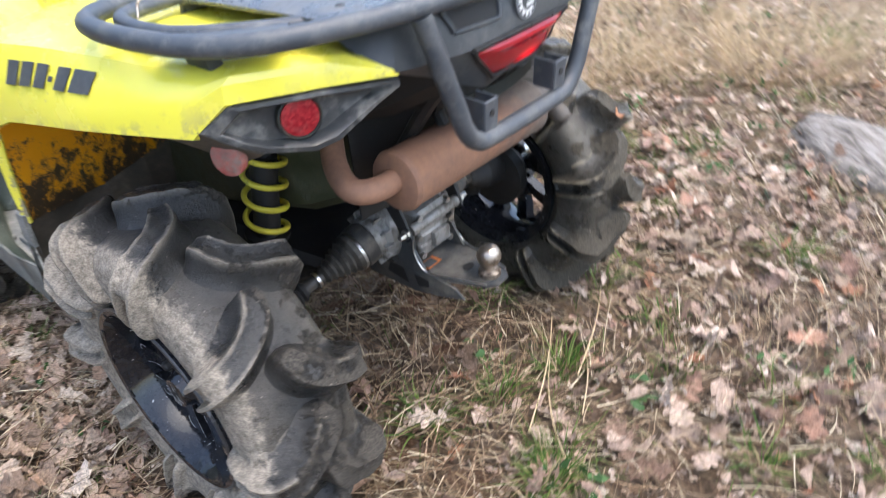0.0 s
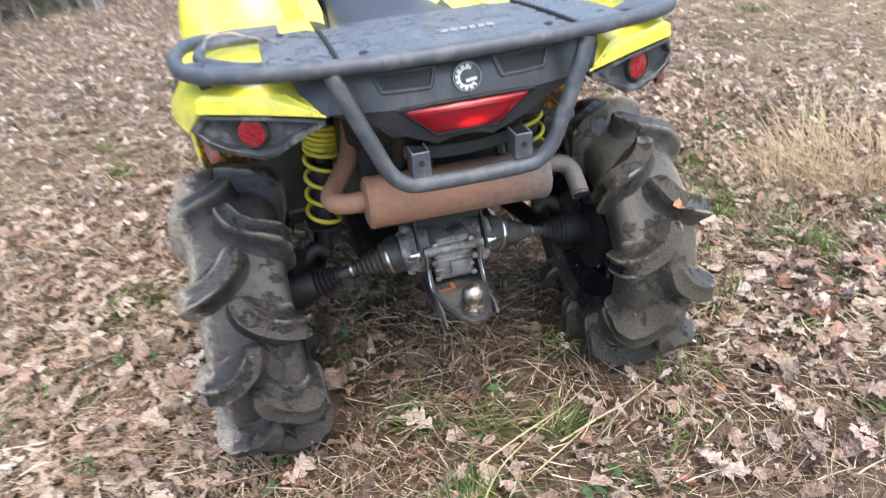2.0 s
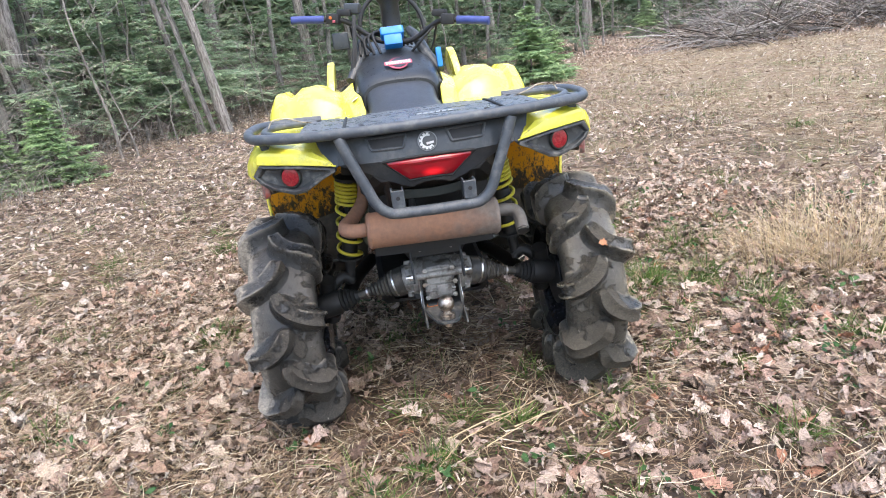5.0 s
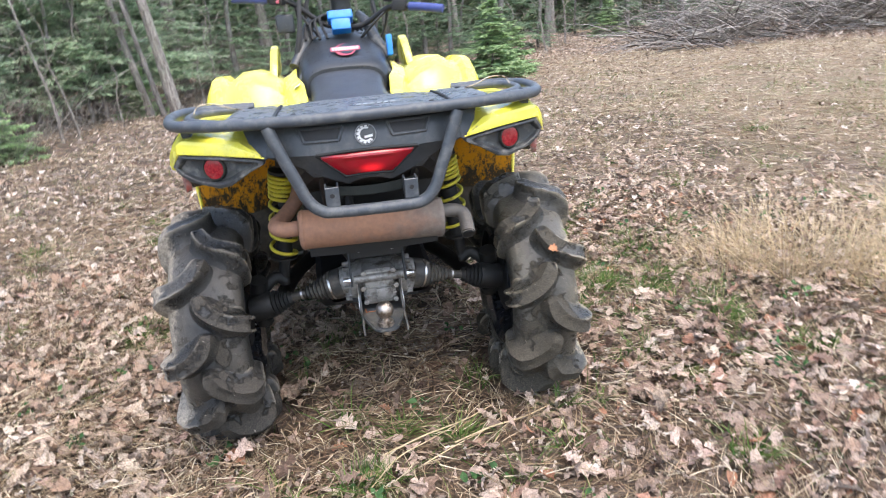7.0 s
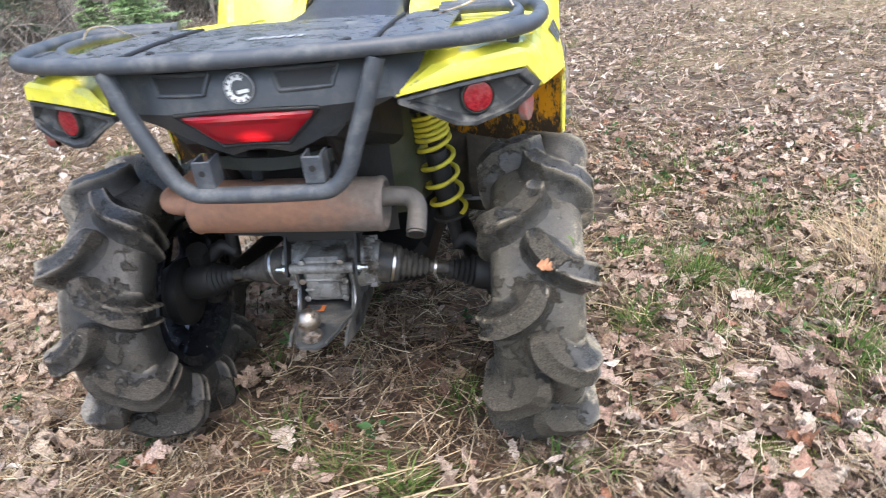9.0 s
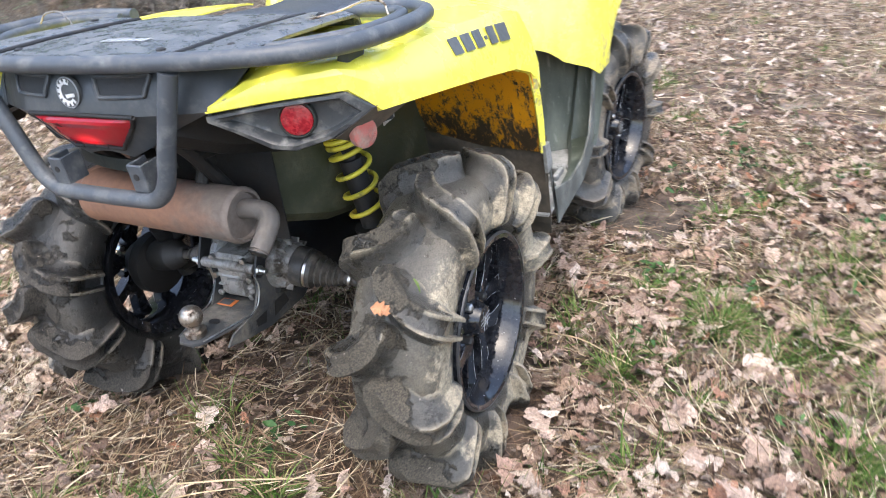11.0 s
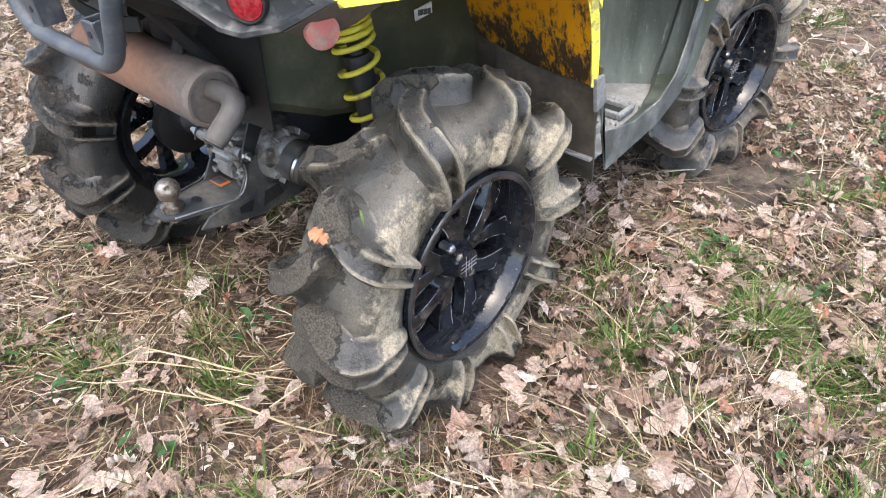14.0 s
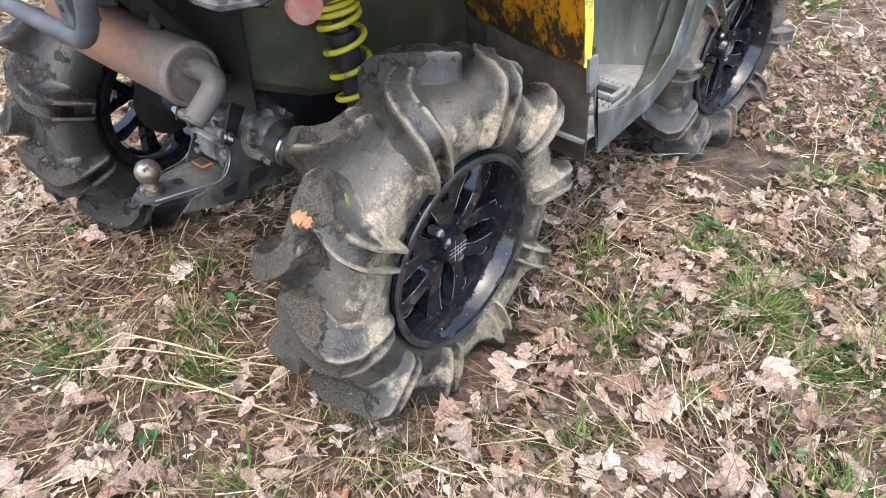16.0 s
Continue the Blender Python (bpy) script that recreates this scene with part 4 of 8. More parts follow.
def lamp_pod(s):
    bm = bmesh.new()
    out = [(0.256, 0.905), (0.36, 0.918), (0.475, 0.927), (0.502, 0.893), (0.480, 0.874), (0.446, 0.853), (0.384, 0.836), (0.350, 0.842), (0.295, 0.876), (0.256, 0.896)]
    cx, cz = 0.392, 0.887

    def loop(kx, kz, dy):
        return [Vector((s * (cx + (x - cx) * kx), pod_y(cx + (x - cx) * kx) + dy, cz + (z - cz) * kz)) for x, z in out]

    back = [Vector((s * (x * 0.97 + 0.008), pod_y(x) + (0.10 if z > 0.88 else 0.022), z + 0.004)) for x, z in out]
    vs = loft(bm, [back, loop(1.0, 1.0, 0.004), loop(0.975, 0.95, -0.004), loop(0.88, 0.80, -0.005), loop(0.85, 0.74, -0.002), loop(0.78, 0.62, 0.015), loop(0.70, 0.50, 0.016)], True, False)
    bm.faces.new(vs[-1])
    p = part("lamp_pod", bm, M_pod, quad, "scuffed black plastic lamp pod", 25)
    bm = bmesh.new()
    rows = [[(0.448, -0.306, 0.853), (0.482, -0.288, 0.876), (0.503, -0.255, 0.894)], [(0.452, -0.275, 0.838), (0.478, -0.265, 0.862), (0.502, -0.245, 0.888)], [(0.458, -0.235, 0.832), (0.482, -0.225, 0.858), (0.508, -0.215, 0.884)], [(0.466, -0.19, 0.840), (0.495, -0.185, 0.862), (0.520, -0.18, 0.880)]]
    sheet(bm, grid_rows(rows, s), 0.005)
    part("pod_return", bm, M_guard, p, "dusty grey-brown side of the lamp pod", 40)
    y = pod_y(0.389)
    bm = bmesh.new()
    pose_r = axis_to((s * 0.389, y + 0.010, 0.887), (s * 0.389 - s * 0.40, y + 1.0, 0.887))
    revolve(bm, [(0.010, 0.0270), (-0.001, 0.0272), (-0.004, 0.0262), (-0.0050, 0.022), (-0.0060, 0.010), (-0.0062, 0.0)], 28, pose_r)
    part("rear_reflector", bm, M_prism, p, "round red reflector", 40)
    bm = bmesh.new()
    revolve(bm, [(0.006, 0.0265), (-0.004, 0.0275), (-0.0055, 0.0290), (-0.004, 0.0312), (0.008, 0.0322)], 28, pose_r)
    part("reflector_bezel", bm, M_grimy, p, "black bezel", 40)
    bm = bmesh.new()
    revolve(bm, [(0.010, 0.0245), (0.0, 0.0255), (-0.004, 0.0245), (-0.006, 0.0)], 24, axis_to((s * 0.476, -0.264, 0.849), (s * 0.376, -0.232, 0.852)))
    part("side_reflector", bm, M_redold, p, "faded scuffed red side reflector", 40)
    bm = bmesh.new()
    tube(bm, [(s * 0.466, -0.261, 0.850), (s * 0.440, -0.255, 0.856), (s * 0.405, -0.262, 0.858)], [0.017, 0.020, 0.024], 10, 3)
    part("reflector_boss", bm, M_guard, p, "", 50)


both(lamp_pod)

# tail fascia
FASCIA = [(0.990, 0.225, -0.380, -0.352), (0.975, 0.236, -0.398, -0.356), (0.950, 0.245, -0.410, -0.360), (0.922, 0.250, -0.416, -0.364), (0.908, 0.252, -0.418, -0.366),
          (0.900, 0.235, -0.412, -0.364), (0.880, 0.185, -0.402, -0.366), (0.855, 0.135, -0.394, -0.372), (0.836, 0.095, -0.388, -0.374), (0.820, 0.055, -0.380, -0.372)]
bm = bmesh.new()
cols = np.linspace(-1, 1, 19)
sheet(bm, [[Vector((w * u, yc + (ye - yc) * abs(u) ** 2.2, z + (0.012 * (1 - u * u) if z < 0.83 else 0))) for u in cols] for z, w, yc, ye in FASCIA], 0.006)
fascia = part("tail_fascia", bm, M_black, quad, "dusty black plastic tail panel", 30)


def fascia_y(x, z):
    zs = [f[0] for f in FASCIA][::-1]
    w, yc, ye = (float(np.interp(z, zs, [f[k] for f in FASCIA][::-1])) for k in (1, 2, 3))
    return yc + (ye - yc) * min(abs(x) / w, 1) ** 2.2


# vent recesses: near-black sheets laid on the fascia carry their shade
for x0, x1 in ((-0.165, -0.055), (0.055, 0.165)):
    o = [(x0, 0.972), (x1, 0.972), (x1 - 0.012, 0.940), (x0 + 0.012, 0.940)]
    bm = bmesh.new()
    rows = []
    for v in np.linspace(0, 1, 4):
        e0, e1, z = x0 + 0.012 * v, x1 - 0.012 * v, 0.972 - 0.032 * v
        rows.append([Vector((e0 + (e1 - e0) * u, fascia_y(e0 + (e1 - e0) * u, z) - 0.0022, z)) for u in np.linspace(0, 1, 8)])
    sheet(bm, rows, 0.002)
    part("vent_recess", bm, M_shadeblack, fascia, "")
    bm = bmesh.new()
    for (a0, b0), (a1, b1) in zip(o, o[1:] + o[:1]):
        tube(bm, [(a0 + (a1 - a0) * u, fascia_y(a0 + (a1 - a0) * u, b0 + (b1 - b0) * u) - 0.002, b0 + (b1 - b0) * u) for u in (0.0, 0.33, 0.67, 1.0)], 0.0042, 8, 1)
    part("vent_lip", bm, M_black, fascia, "")
# tail light
bm = bmesh.new()
lens_rows = []
LENS = ((0.906, 0.128, 0.003), (0.898, 0.121, 0.015), (0.893, 0.114, 0.0185), (0.884, 0.102, 0.0165), (0.870, 0.086, 0.0195), (0.857, 0.072, 0.0165), (0.848, 0.063, 0.010), (0.844, 0.060, 0.003))
for z, w, p in LENS:
    lens_rows.append([Vector((w * u, fascia_y(w * u, z) - p * (1 - 0.55 * abs(u) ** 5), z + 0.004 * (1 - u * u))) for u in np.linspace(-1, 1, 13)])
sheet(bm, lens_rows, 0.006)


def lit_lens():
    """Red lens with a weak bulb shining through low in its middle."""
    m, nt, b = material("lit_red_lens", 0.10)
    nt.links.new(mixed(nt, noise_node(nt, 30.0), (0.24, 0.004, 0.010), (0.34, 0.008, 0.018)), b.inputs["Base Color"])
    tc, sc, ln = nt.nodes.new("ShaderNodeTexCoord"), nt.nodes.new("ShaderNodeMapping"), nt.nodes.new("ShaderNodeVectorMath")
    sc.inputs["Location"].default_value = (-0.006 * 26, 0, -0.863 * 60)
    sc.inputs["Scale"].default_value = (26, 0, 60)
    ln.operation = "LENGTH"
    nt.links.new(tc.outputs["Object"], sc.inputs[0])
    nt.links.new(sc.outputs[0], ln.inputs[0])
    b.inputs["Emission Color"].default_value = (1.0, 0.012, 0.02, 1)
    nt.links.new(ramp(nt, ln.outputs["Value"], [(0.0, grey(0.40)), (0.45, grey(0.16)), (1.0, grey(0))]), b.inputs["Emission Strength"])
    return m


lamp = part("tail_light", bm, lit_lens(), fascia, "red trapezoid tail light lens with a weakly lit bulb", 24)
bm = bmesh.new()
for (za, wa, pa), (zb, wb_, pb_) in ((LENS[0], LENS[-1]),):
    rim_line = [(-wa, za + 0.001), (-wa / 2, za + 0.005), (0, za + 0.006), (wa / 2, za + 0.005), (wa, za + 0.001), (0.106, 0.8855), (0.074, 0.857), (wb_, zb - 0.001), (wb_ / 2, zb + 0.002), (0, zb + 0.003), (-wb_ / 2, zb + 0.002), (-wb_, zb - 0.001), (-0.074, 0.857), (-0.106, 0.8855)]
    for (a0, b0), (a1, b1) in zip(rim_line, rim_line[1:] + rim_line[:1]):
        tube(bm, [(a0, fascia_y(a0, b0) - 0.005, b0), (a1, fascia_y(a1, b1) - 0.004, b1)], 0.0042, 8, 1)
part("lens_bezel", bm, M_shadeblack, lamp, "black plastic bezel", 60)
# badge
bm = bmesh.new()
pb = axis_to((0, fascia_y(0, 0.948) + 0.002, 0.948), (0, -1.4, 1.03))
revolve(bm, [(0.0, 0.0265), (0.006, 0.0265), (0.008, 0.0240), (0.008, 0.0)], 32, pb)
badge = part("badge", bm, M_ink, fascia, "round badge with pale toothed ring", 40)
bm = bmesh.new()
arc = [radians(q) for q in np.linspace(62, 318, 26)]
slab(bm, [(0.0228 * math.cos(q), 0.0228 * math.sin(q)) for q in arc] + [(0.0140 * math.cos(q), 0.0140 * math.sin(q)) for q in arc[::-1]], lambda a, b, c: pb @ Vector((0.0084 + c, a, b)), 0.0008, 0)
part("badge_ring", bm, M_white, badge, "pale open ring", 0)
for k in range(9):
    a = radians(70 + k * 29)
    bm = bmesh.new()
    box(bm, (0.0012, 0.0052, 0.0034), pb @ Matrix.Rotation(a, 4, "X") @ Matrix.Translation((0.0096, 0.0210, 0)), 0.0003, 1)
    part("badge_notch", bm, M_ink, badge, "", 0)
bm = bmesh.new()
revolve(bm, [(0.0070, 0.0266), (0.0084, 0.0263), (0.0088, 0.0250), (0.0078, 0.0246)], 32, pb)
part("badge_rim", bm, M_letter, badge, "thin grey rim", 40)
bm = bmesh.new()
box(bm, (0.002, 0.021, 0.0062), pb @ Matrix.Rotation(radians(8), 4, "X") @ Matrix.Translation((0.0095, 0.006, -0.006)), 0.0006, 1)
part("badge_bar", bm, M_white, badge, "", 0)

for s in (1, -1):
    bm = bmesh.new()
    rows = [[(0.222, -0.358, 0.986), (0.262, -0.335, 0.980), (0.305, -0.30, 0.972)], [(0.244, -0.362, 0.950), (0.268, -0.352, 0.948), (0.292, -0.335, 0.944)], [(0.250, -0.368, 0.905), (0.258, -0.372, 0.905), (0.268, -0.374, 0.912)]]
    sheet(bm, grid_rows(rows, s), 0.005)
    part("fascia_wing", bm, M_black, fascia, "", 40)

# rear bumper hoop
bm = bmesh.new()
hoop = [(-0.236, -0.410, 0.988), (-0.212, -0.413, 0.920), (-0.182, -0.413, 0.845), (-0.163, -0.412, 0.798), (-0.135, -0.411, 0.768), (-0.09, -0.411, 0.759),
        (0.09, -0.411, 0.757), (0.135, -0.411, 0.766), (0.163, -0.412, 0.796), (0.182, -0.413, 0.843), (0.212, -0.413, 0.918), (0.236, -0.410, 0.984)]
tube(bm, hoop, 0.0155, 14, 5)
hoop_ob = part("rear_bumper", bm, M_tube, quad, "scratched grey tubular rear bumper hoop", 60)
for s in (1, -1):
    bm = bmesh.new()
    mm = Matrix.Translation((s * 0.101, -0.402, 0.800)) @ Matrix.Rotation(radians(4), 4, "X")
    box(bm, (0.036, 0.006, 0.052), mm @ Matrix.Translation((0, -0.012, 0)), 0.002, 1)
    box(bm, (0.005, 0.040, 0.052), mm @ Matrix.Translation((-0.0155, 0.009, 0)), 0.001, 1)
    box(bm, (0.005, 0.040, 0.052), mm @ Matrix.Translation((0.0155, 0.009, 0)), 0.001, 1)
    b = part("bumper_tab", bm, M_tube, hoop_ob, "grey steel mounting tab")
    bm = bmesh.new()
    revolve(bm, [(0, 0.006), (0.0015, 0.006), (0.0015, 0.0)], 12, axis_to((s * 0.101, -0.4172, 0.803), (s * 0.101, -1, 0.803)))
    part("tab_hole", bm, M_dark, hoop_ob, "")

bm = bmesh.new()
sheet(bm, [[Vector((x, -0.345 - 0.010 * math.cos(math.pi * x / 0.24), z + 0.010 * (x / 0.12) ** 2)) for x in np.linspace(-0.12, 0.12, 9)] for z in (0.782, 0.796, 0.806)], 0.005)
part("tail_flap", bm, M_grimy, quad, "dusty plastic flap under the tail", 30)

# rear rack
bm = bmesh.new()
rail = [(-0.30, 0.030, 0.998), (-0.42, 0.022, 1.002), (-0.487, -0.02, 1.004), (-0.507, -0.09, 1.003), (-0.503, -0.19, 1.002), (-0.478, -0.28, 1.000), (-0.42, -0.345, 1.000), (-0.30, -0.395, 0.999), (-0.15, -0.425, 0.999),
        (0, -0.432, 0.999), (0.15, -0.425, 0.999), (0.30, -0.395, 0.998), (0.42, -0.345, 0.997), (0.478, -0.28, 0.996), (0.503, -0.19, 0.996), (0.507, -0.09, 0.997), (0.487, -0.02, 0.998), (0.42, 0.022, 0.998), (0.30, 0.030, 0.996)]
tube(bm, rail, 0.0145, 14, 5)
rack = part("rear_rack", bm, M_tube, quad, "worn grey tubular rear rack", 60)
for s in (1, -1):
    bm = bmesh.new()
    tube(bm, [(s * 0.29, -0.335, 0.992), (s * 0.38, -0.27, 0.993), (s * 0.455, -0.18, 0.996), (s * 0.462, -0.08, 0.998), (s * 0.43, -0.03, 0.999), (s * 0.30, -0.01, 0.998)], 0.011, 12, 5)
    part("inner_rail", bm, M_tube, rack, "", 60)
    bm = bmesh.new()
    out = [(0.455, -0.18), (0.50, -0.19), (0.475, -0.285), (0.42, -0.34), (0.36, -0.30)]
    slab(bm, out, lambda a, b, c: Vector((s * a, b, 0.992 + c)), 0.008, 0.002)
    part("rack_web", bm, M_tube, rack, "")
    bm = bmesh.new()
    box(bm, (0.022, 0.05, 0.06), Matrix.Translation((s * 0.455, -0.235, 0.972)) @ Matrix.Rotation(radians(s * 14), 4, "Y"), 0.004, 2)
    part("rack_foot", bm, M_black, rack, "")
    bm = bmesh.new()
    tube(bm, [(s * 0.455, -0.10, 1.006), (s * 0.44, -0.09, 1.026), (s * 0.40, -0.085, 1.028), (s * 0.36, -0.10, 1.016), (s * 0.31, -0.13, 1.006)], 0.0021, 8, 6)
    part("wire_hook", bm, M_ball, rack, "bent wire tie-down hook", 60)


def deck(name, x0, x1, lab=""):
    bm = bmesh.new()
    rows = []
    for u in np.linspace(0, 1, 7):
        x = x0 + (x1 - x0) * u
        e = 0.006 if 0 < u < 1 else 0.0
        yb = -0.412 + 0.35 * x * x
        rows.append([Vector((x, yb, 0.990)), Vector((x, yb + 0.006, 1.002 + e)), Vector((x, -0.25, 1.003 + e)), Vector((x, -0.10, 1.000 + e)), Vector((x, -0.035, 0.997 + e)), Vector((x, -0.020, 0.990)), Vector((x, -0.012, 0.970))])
    sheet(bm, rows, 0.006)
    return part(name, bm, M_deck, rack, lab, 30)


deck("rack_lid", -0.215, 0.225, "dusty black plastic storage lid")
deck("rack_wing", -0.345, -0.222)
deck("rack_wing", 0.232, 0.345)
for k in range(6):
    bm = bmesh.new()
    slab(bm, [(-0.012 + 0.018 * k, -0.314), (0.0 + 0.018 * k, -0.314), (0.003 + 0.018 * k, -0.292), (-0.009 + 0.018 * k, -0.292)], lambda a, b, c: Vector((a, b, 1.0098 + c)), 0.001, 0)
    part("lid_lettering", bm, M_letter, rack, "pale worn block of lettering")
for x in (-0.218, 0.228):
    bm = bmesh.new()
    tube(bm, [(x, -0.390, 1.004), (x, -0.25, 1.005), (x, -0.10, 1.002), (x, -0.03, 0.998)], 0.0045, 8, 4)
    part("lid_seam", bm, M_dark, rack, "")
for x, y in ((-0.30, -0.33), (-0.30, -0.08), (0.30, -0.33), (0.30, -0.08), (-0.17, -0.36), (0.18, -0.36)):
    bm = bmesh.new()
    revolve(bm, [(0, 0.008), (0.005, 0.008), (0.007, 0.004), (0.007, 0.0)], 10, axis_to((x, y, 1.003), (x, y, 2)))
    part("deck_bolt", bm, M_dark, rack, "")

# muffler and pipes
bm = bmesh.new()
mz = 0.682
revolve(bm, [(-0.205, 0.0), (-0.205, 0.040), (-0.200, 0.052), (-0.192, 0.056), (-0.188, 0.054), (0.0, 0.054), (0.176, 0.054), (0.180, 0.056), (0.188, 0.055), (0.193, 0.051), (0.193, 0.046), (0.184, 0.044), (0.184, 0.0)], 36, Matrix.Translation((0, -0.283, mz)) @ Matrix.Rotation(radians(1.5), 4, "Y"))
muf = part("muffler", bm, M_rust, quad, "rust-brown cylindrical exhaust muffler", 40)
bm = bmesh.new()
tube(bm, [(-0.19, -0.283, 0.694), (-0.235, -0.281, 0.692), (-0.264, -0.264, 0.694), (-0.266, -0.235, 0.700), (-0.240, -0.185, 0.712), (-0.207, -0.145, 0.745), (-0.194, -0.125, 0.79), (-0.185, -0.11, 0.85)], 0.0215, 14, 6)
part("exhaust_inlet", bm, M_rust, muf, "rusty bent inlet pipe", 60)
bm = bmesh.new()
tube(bm, [(0.17, -0.278, 0.687), (0.205, -0.274, 0.689), (0.238, -0.276, 0.686), (0.254, -0.290, 0.674), (0.256, -0.312, 0.655), (0.255, -0.334, 0.636)], 0.0195, 14, 6)
revolve(bm, [(0.0, 0.0165), (0.006, 0.0195)], 14, axis_to((0.255, -0.334, 0.636), (0.255, -0.354, 0.618)))
part("tail_pipe", bm, M_pipe, muf, "bent grey-brown tail pipe", 60)
bm = bmesh.new()
revolve(bm, [(0, 0.0155), (0.004, 0.0155), (0.004, 0.0)], 14, axis_to((0.255, -0.3365, 0.6337), (0.255, -0.354, 0.618)))
part("pipe_bore", bm, M_dark, muf, "")
for x in (-0.06, 0.10):
    bm = bmesh.new()
    tube(bm, [(x, -0.28, 0.735), (x, -0.26, 0.77), (x, -0.22, 0.80)], 0.012, 8, 3)
    revolve(bm, [(-0.015, 0.0), (-0.015, 0.02), (0.015, 0.02), (0.015, 0.0)], 14, Matrix.Translation((x, -0.26, 0.775)))
    part("muffler_hanger", bm, M_dark, muf, "")

# frame, engine bay and belly
def blocky(name, mat, rows, lab=""):
    """Rows of x0, x1, y, z0, z1 from back to front."""
    bm = bmesh.new()
    rings = []
    for x0, x1, y, z0, z1 in rows:
        b = 0.02
        rings.append([Vector(q) for q in ((x0 + b, y, z0), (x1 - b, y, z0), (x1, y, z0 + b), (x1, y, z1 - b), (x1 - b, y, z1), (x0 + b, y, z1), (x0, y, z1 - b), (x0, y, z0 + b))])
    loft(bm, rings)
    return part(name, bm, mat, quad, lab, 30)


blocky("engine_cover", M_fendertint, [(-0.17, 0.17, -0.16, 0.60, 0.88), (-0.22, 0.22, -0.05, 0.56, 0.90), (-0.235, 0.235, 0.15, 0.52, 0.92), (-0.235, 0.235, 0.42, 0.46, 0.92), (-0.22, 0.22, 0.9, 0.42, 0.98), (-0.2, 0.2, 1.35, 0.42, 0.95)], "grimy dark plastic engine covers")
for s in (1, -1):
    bm = bmesh.new()
    box(bm, (0.003, 0.055, 0.024), Matrix.Translation((s * 0.2375, 0.213, 0.715)) @ Matrix.Rotation(radians(6), 4, "X"), 0.001, 1)
    dp = part("data_plate", bm, M_white, quad, "small white barcode label")
    for k in range(9):
        bm = bmesh.new()
        box(bm, (0.001, 0.0022 + 0.0012 * (k % 3), 0.012), Matrix.Translation((s * 0.2395, 0.196 + 0.0045 * k, 0.716 - 0.0005 * k)), 0, 1)
        part("barcode_bar", bm, M_ink, dp, "", 0)
# added plate, near-black for the shade over airbox and frame
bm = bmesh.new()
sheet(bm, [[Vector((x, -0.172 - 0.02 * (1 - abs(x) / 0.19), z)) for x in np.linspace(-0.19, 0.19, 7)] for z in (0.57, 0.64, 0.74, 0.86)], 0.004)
part("shade_plate", bm, M_shadeblack, quad, "added black plate for the shaded airbox and frame behind the muffler", 30)
blocky("under_tail", M_shadeblack, [(-0.16, 0.16, -0.37, 0.845, 0.90), (-0.20, 0.20, -0.28, 0.80, 0.95), (-0.21, 0.21, -0.10, 0.74, 0.95)])
blocky("skid_plate", M_dark, [(-0.15, 0.15, 0.02, 0.33, 0.36), (-0.20, 0.20, 0.12, 0.29, 0.40), (-0.22, 0.22, 0.9, 0.28, 0.42), (-0.18, 0.18, 1.4, 0.32, 0.46)])
bm = bmesh.new()
for x in (-0.12, 0.12):
    tube(bm, [(x, -0.36, 0.86), (x, -0.30, 0.80), (x * 0.9, -0.17, 0.62), (x * 0.6, -0.12, 0.53)], 0.014, 8, 3)
    tube(bm, [(x, -0.30, 0.80), (x * 1.2, 0.0, 0.78), (x * 1.3, 0.3, 0.74)], 0.014, 8, 3)
    tube(bm, [(x * 0.6, -0.12, 0.40), (x * 0.9, 0.1, 0.34)], 0.014, 8, 2)
tube(bm, [(-0.14, -0.19, 0.62), (0.14, -0.19, 0.62)], 0.016, 8, 1)
part("rear_frame", bm, M_dark, quad, "")

# shock absorbers
def shock(s):
    top, low = Vector((s * 0.246, -0.020, 0.810)), Vector((s * 0.284, 0.010, 0.520))
    m = axis_to(low, top)
    ln = (top - low).length
    bm = bmesh.new()
    revolve(bm, [(-0.09, 0.0), (-0.09, 0.016), (0.0, 0.018), (0.005, 0.044), (0.012, 0.044), (0.012, 0.026), (ln * 0.6, 0.026), (ln * 0.6, 0.014), (ln - 0.01, 0.014), (ln - 0.01, 0.042), (ln, 0.042), (ln + 0.01, 0.02), (ln + 0.04, 0.02), (ln + 0.04, 0.0)], 20, m)
    sh = part("shock_absorber", bm, M_dark, quad, "black damper with yellow coil spring", 35)
    turns, pts, a = 0.0, [], 0.0
    steps = 220
    for i in range(steps + 1):
        t = i / steps
        pitch = 1.05 + 2.7 * min(max((t - 0.68) / 0.10, 0.0), 1.0)
        a += 2 * math.pi * 6.2 / steps * pitch * 0.87
        pts.append(m @ Vector((0.014 + (ln - 0.03) * t, 0.0395 * math.cos(s * a), 0.0395 * math.sin(s * a))))
    bm = bmesh.new()
    tube(bm, pts, 0.0058, 8, 1)
    part("coil_spring", bm, M_spring, sh, "yellow coil spring", 60)


both(shock)

# final drive, axles and arms
bm = bmesh.new()
box(bm, (0.098, 0.15, 0.115), Matrix.Translation((0.0, -0.10, 0.450)), 0.018, 3)
for z in (0.425, 0.450):
    box(bm, (0.10, 0.012, 0.007), Matrix.Translation((0.0, -0.172, z)), 0.003, 1)
box(bm, (0.05, 0.02, 0.036), Matrix.Translation((0.012, -0.178, 0.430)), 0.006, 2)
tube(bm, [(-0.074, -0.176, 0.482), (0.074, -0.176, 0.482)], 0.0125, 14, 1)
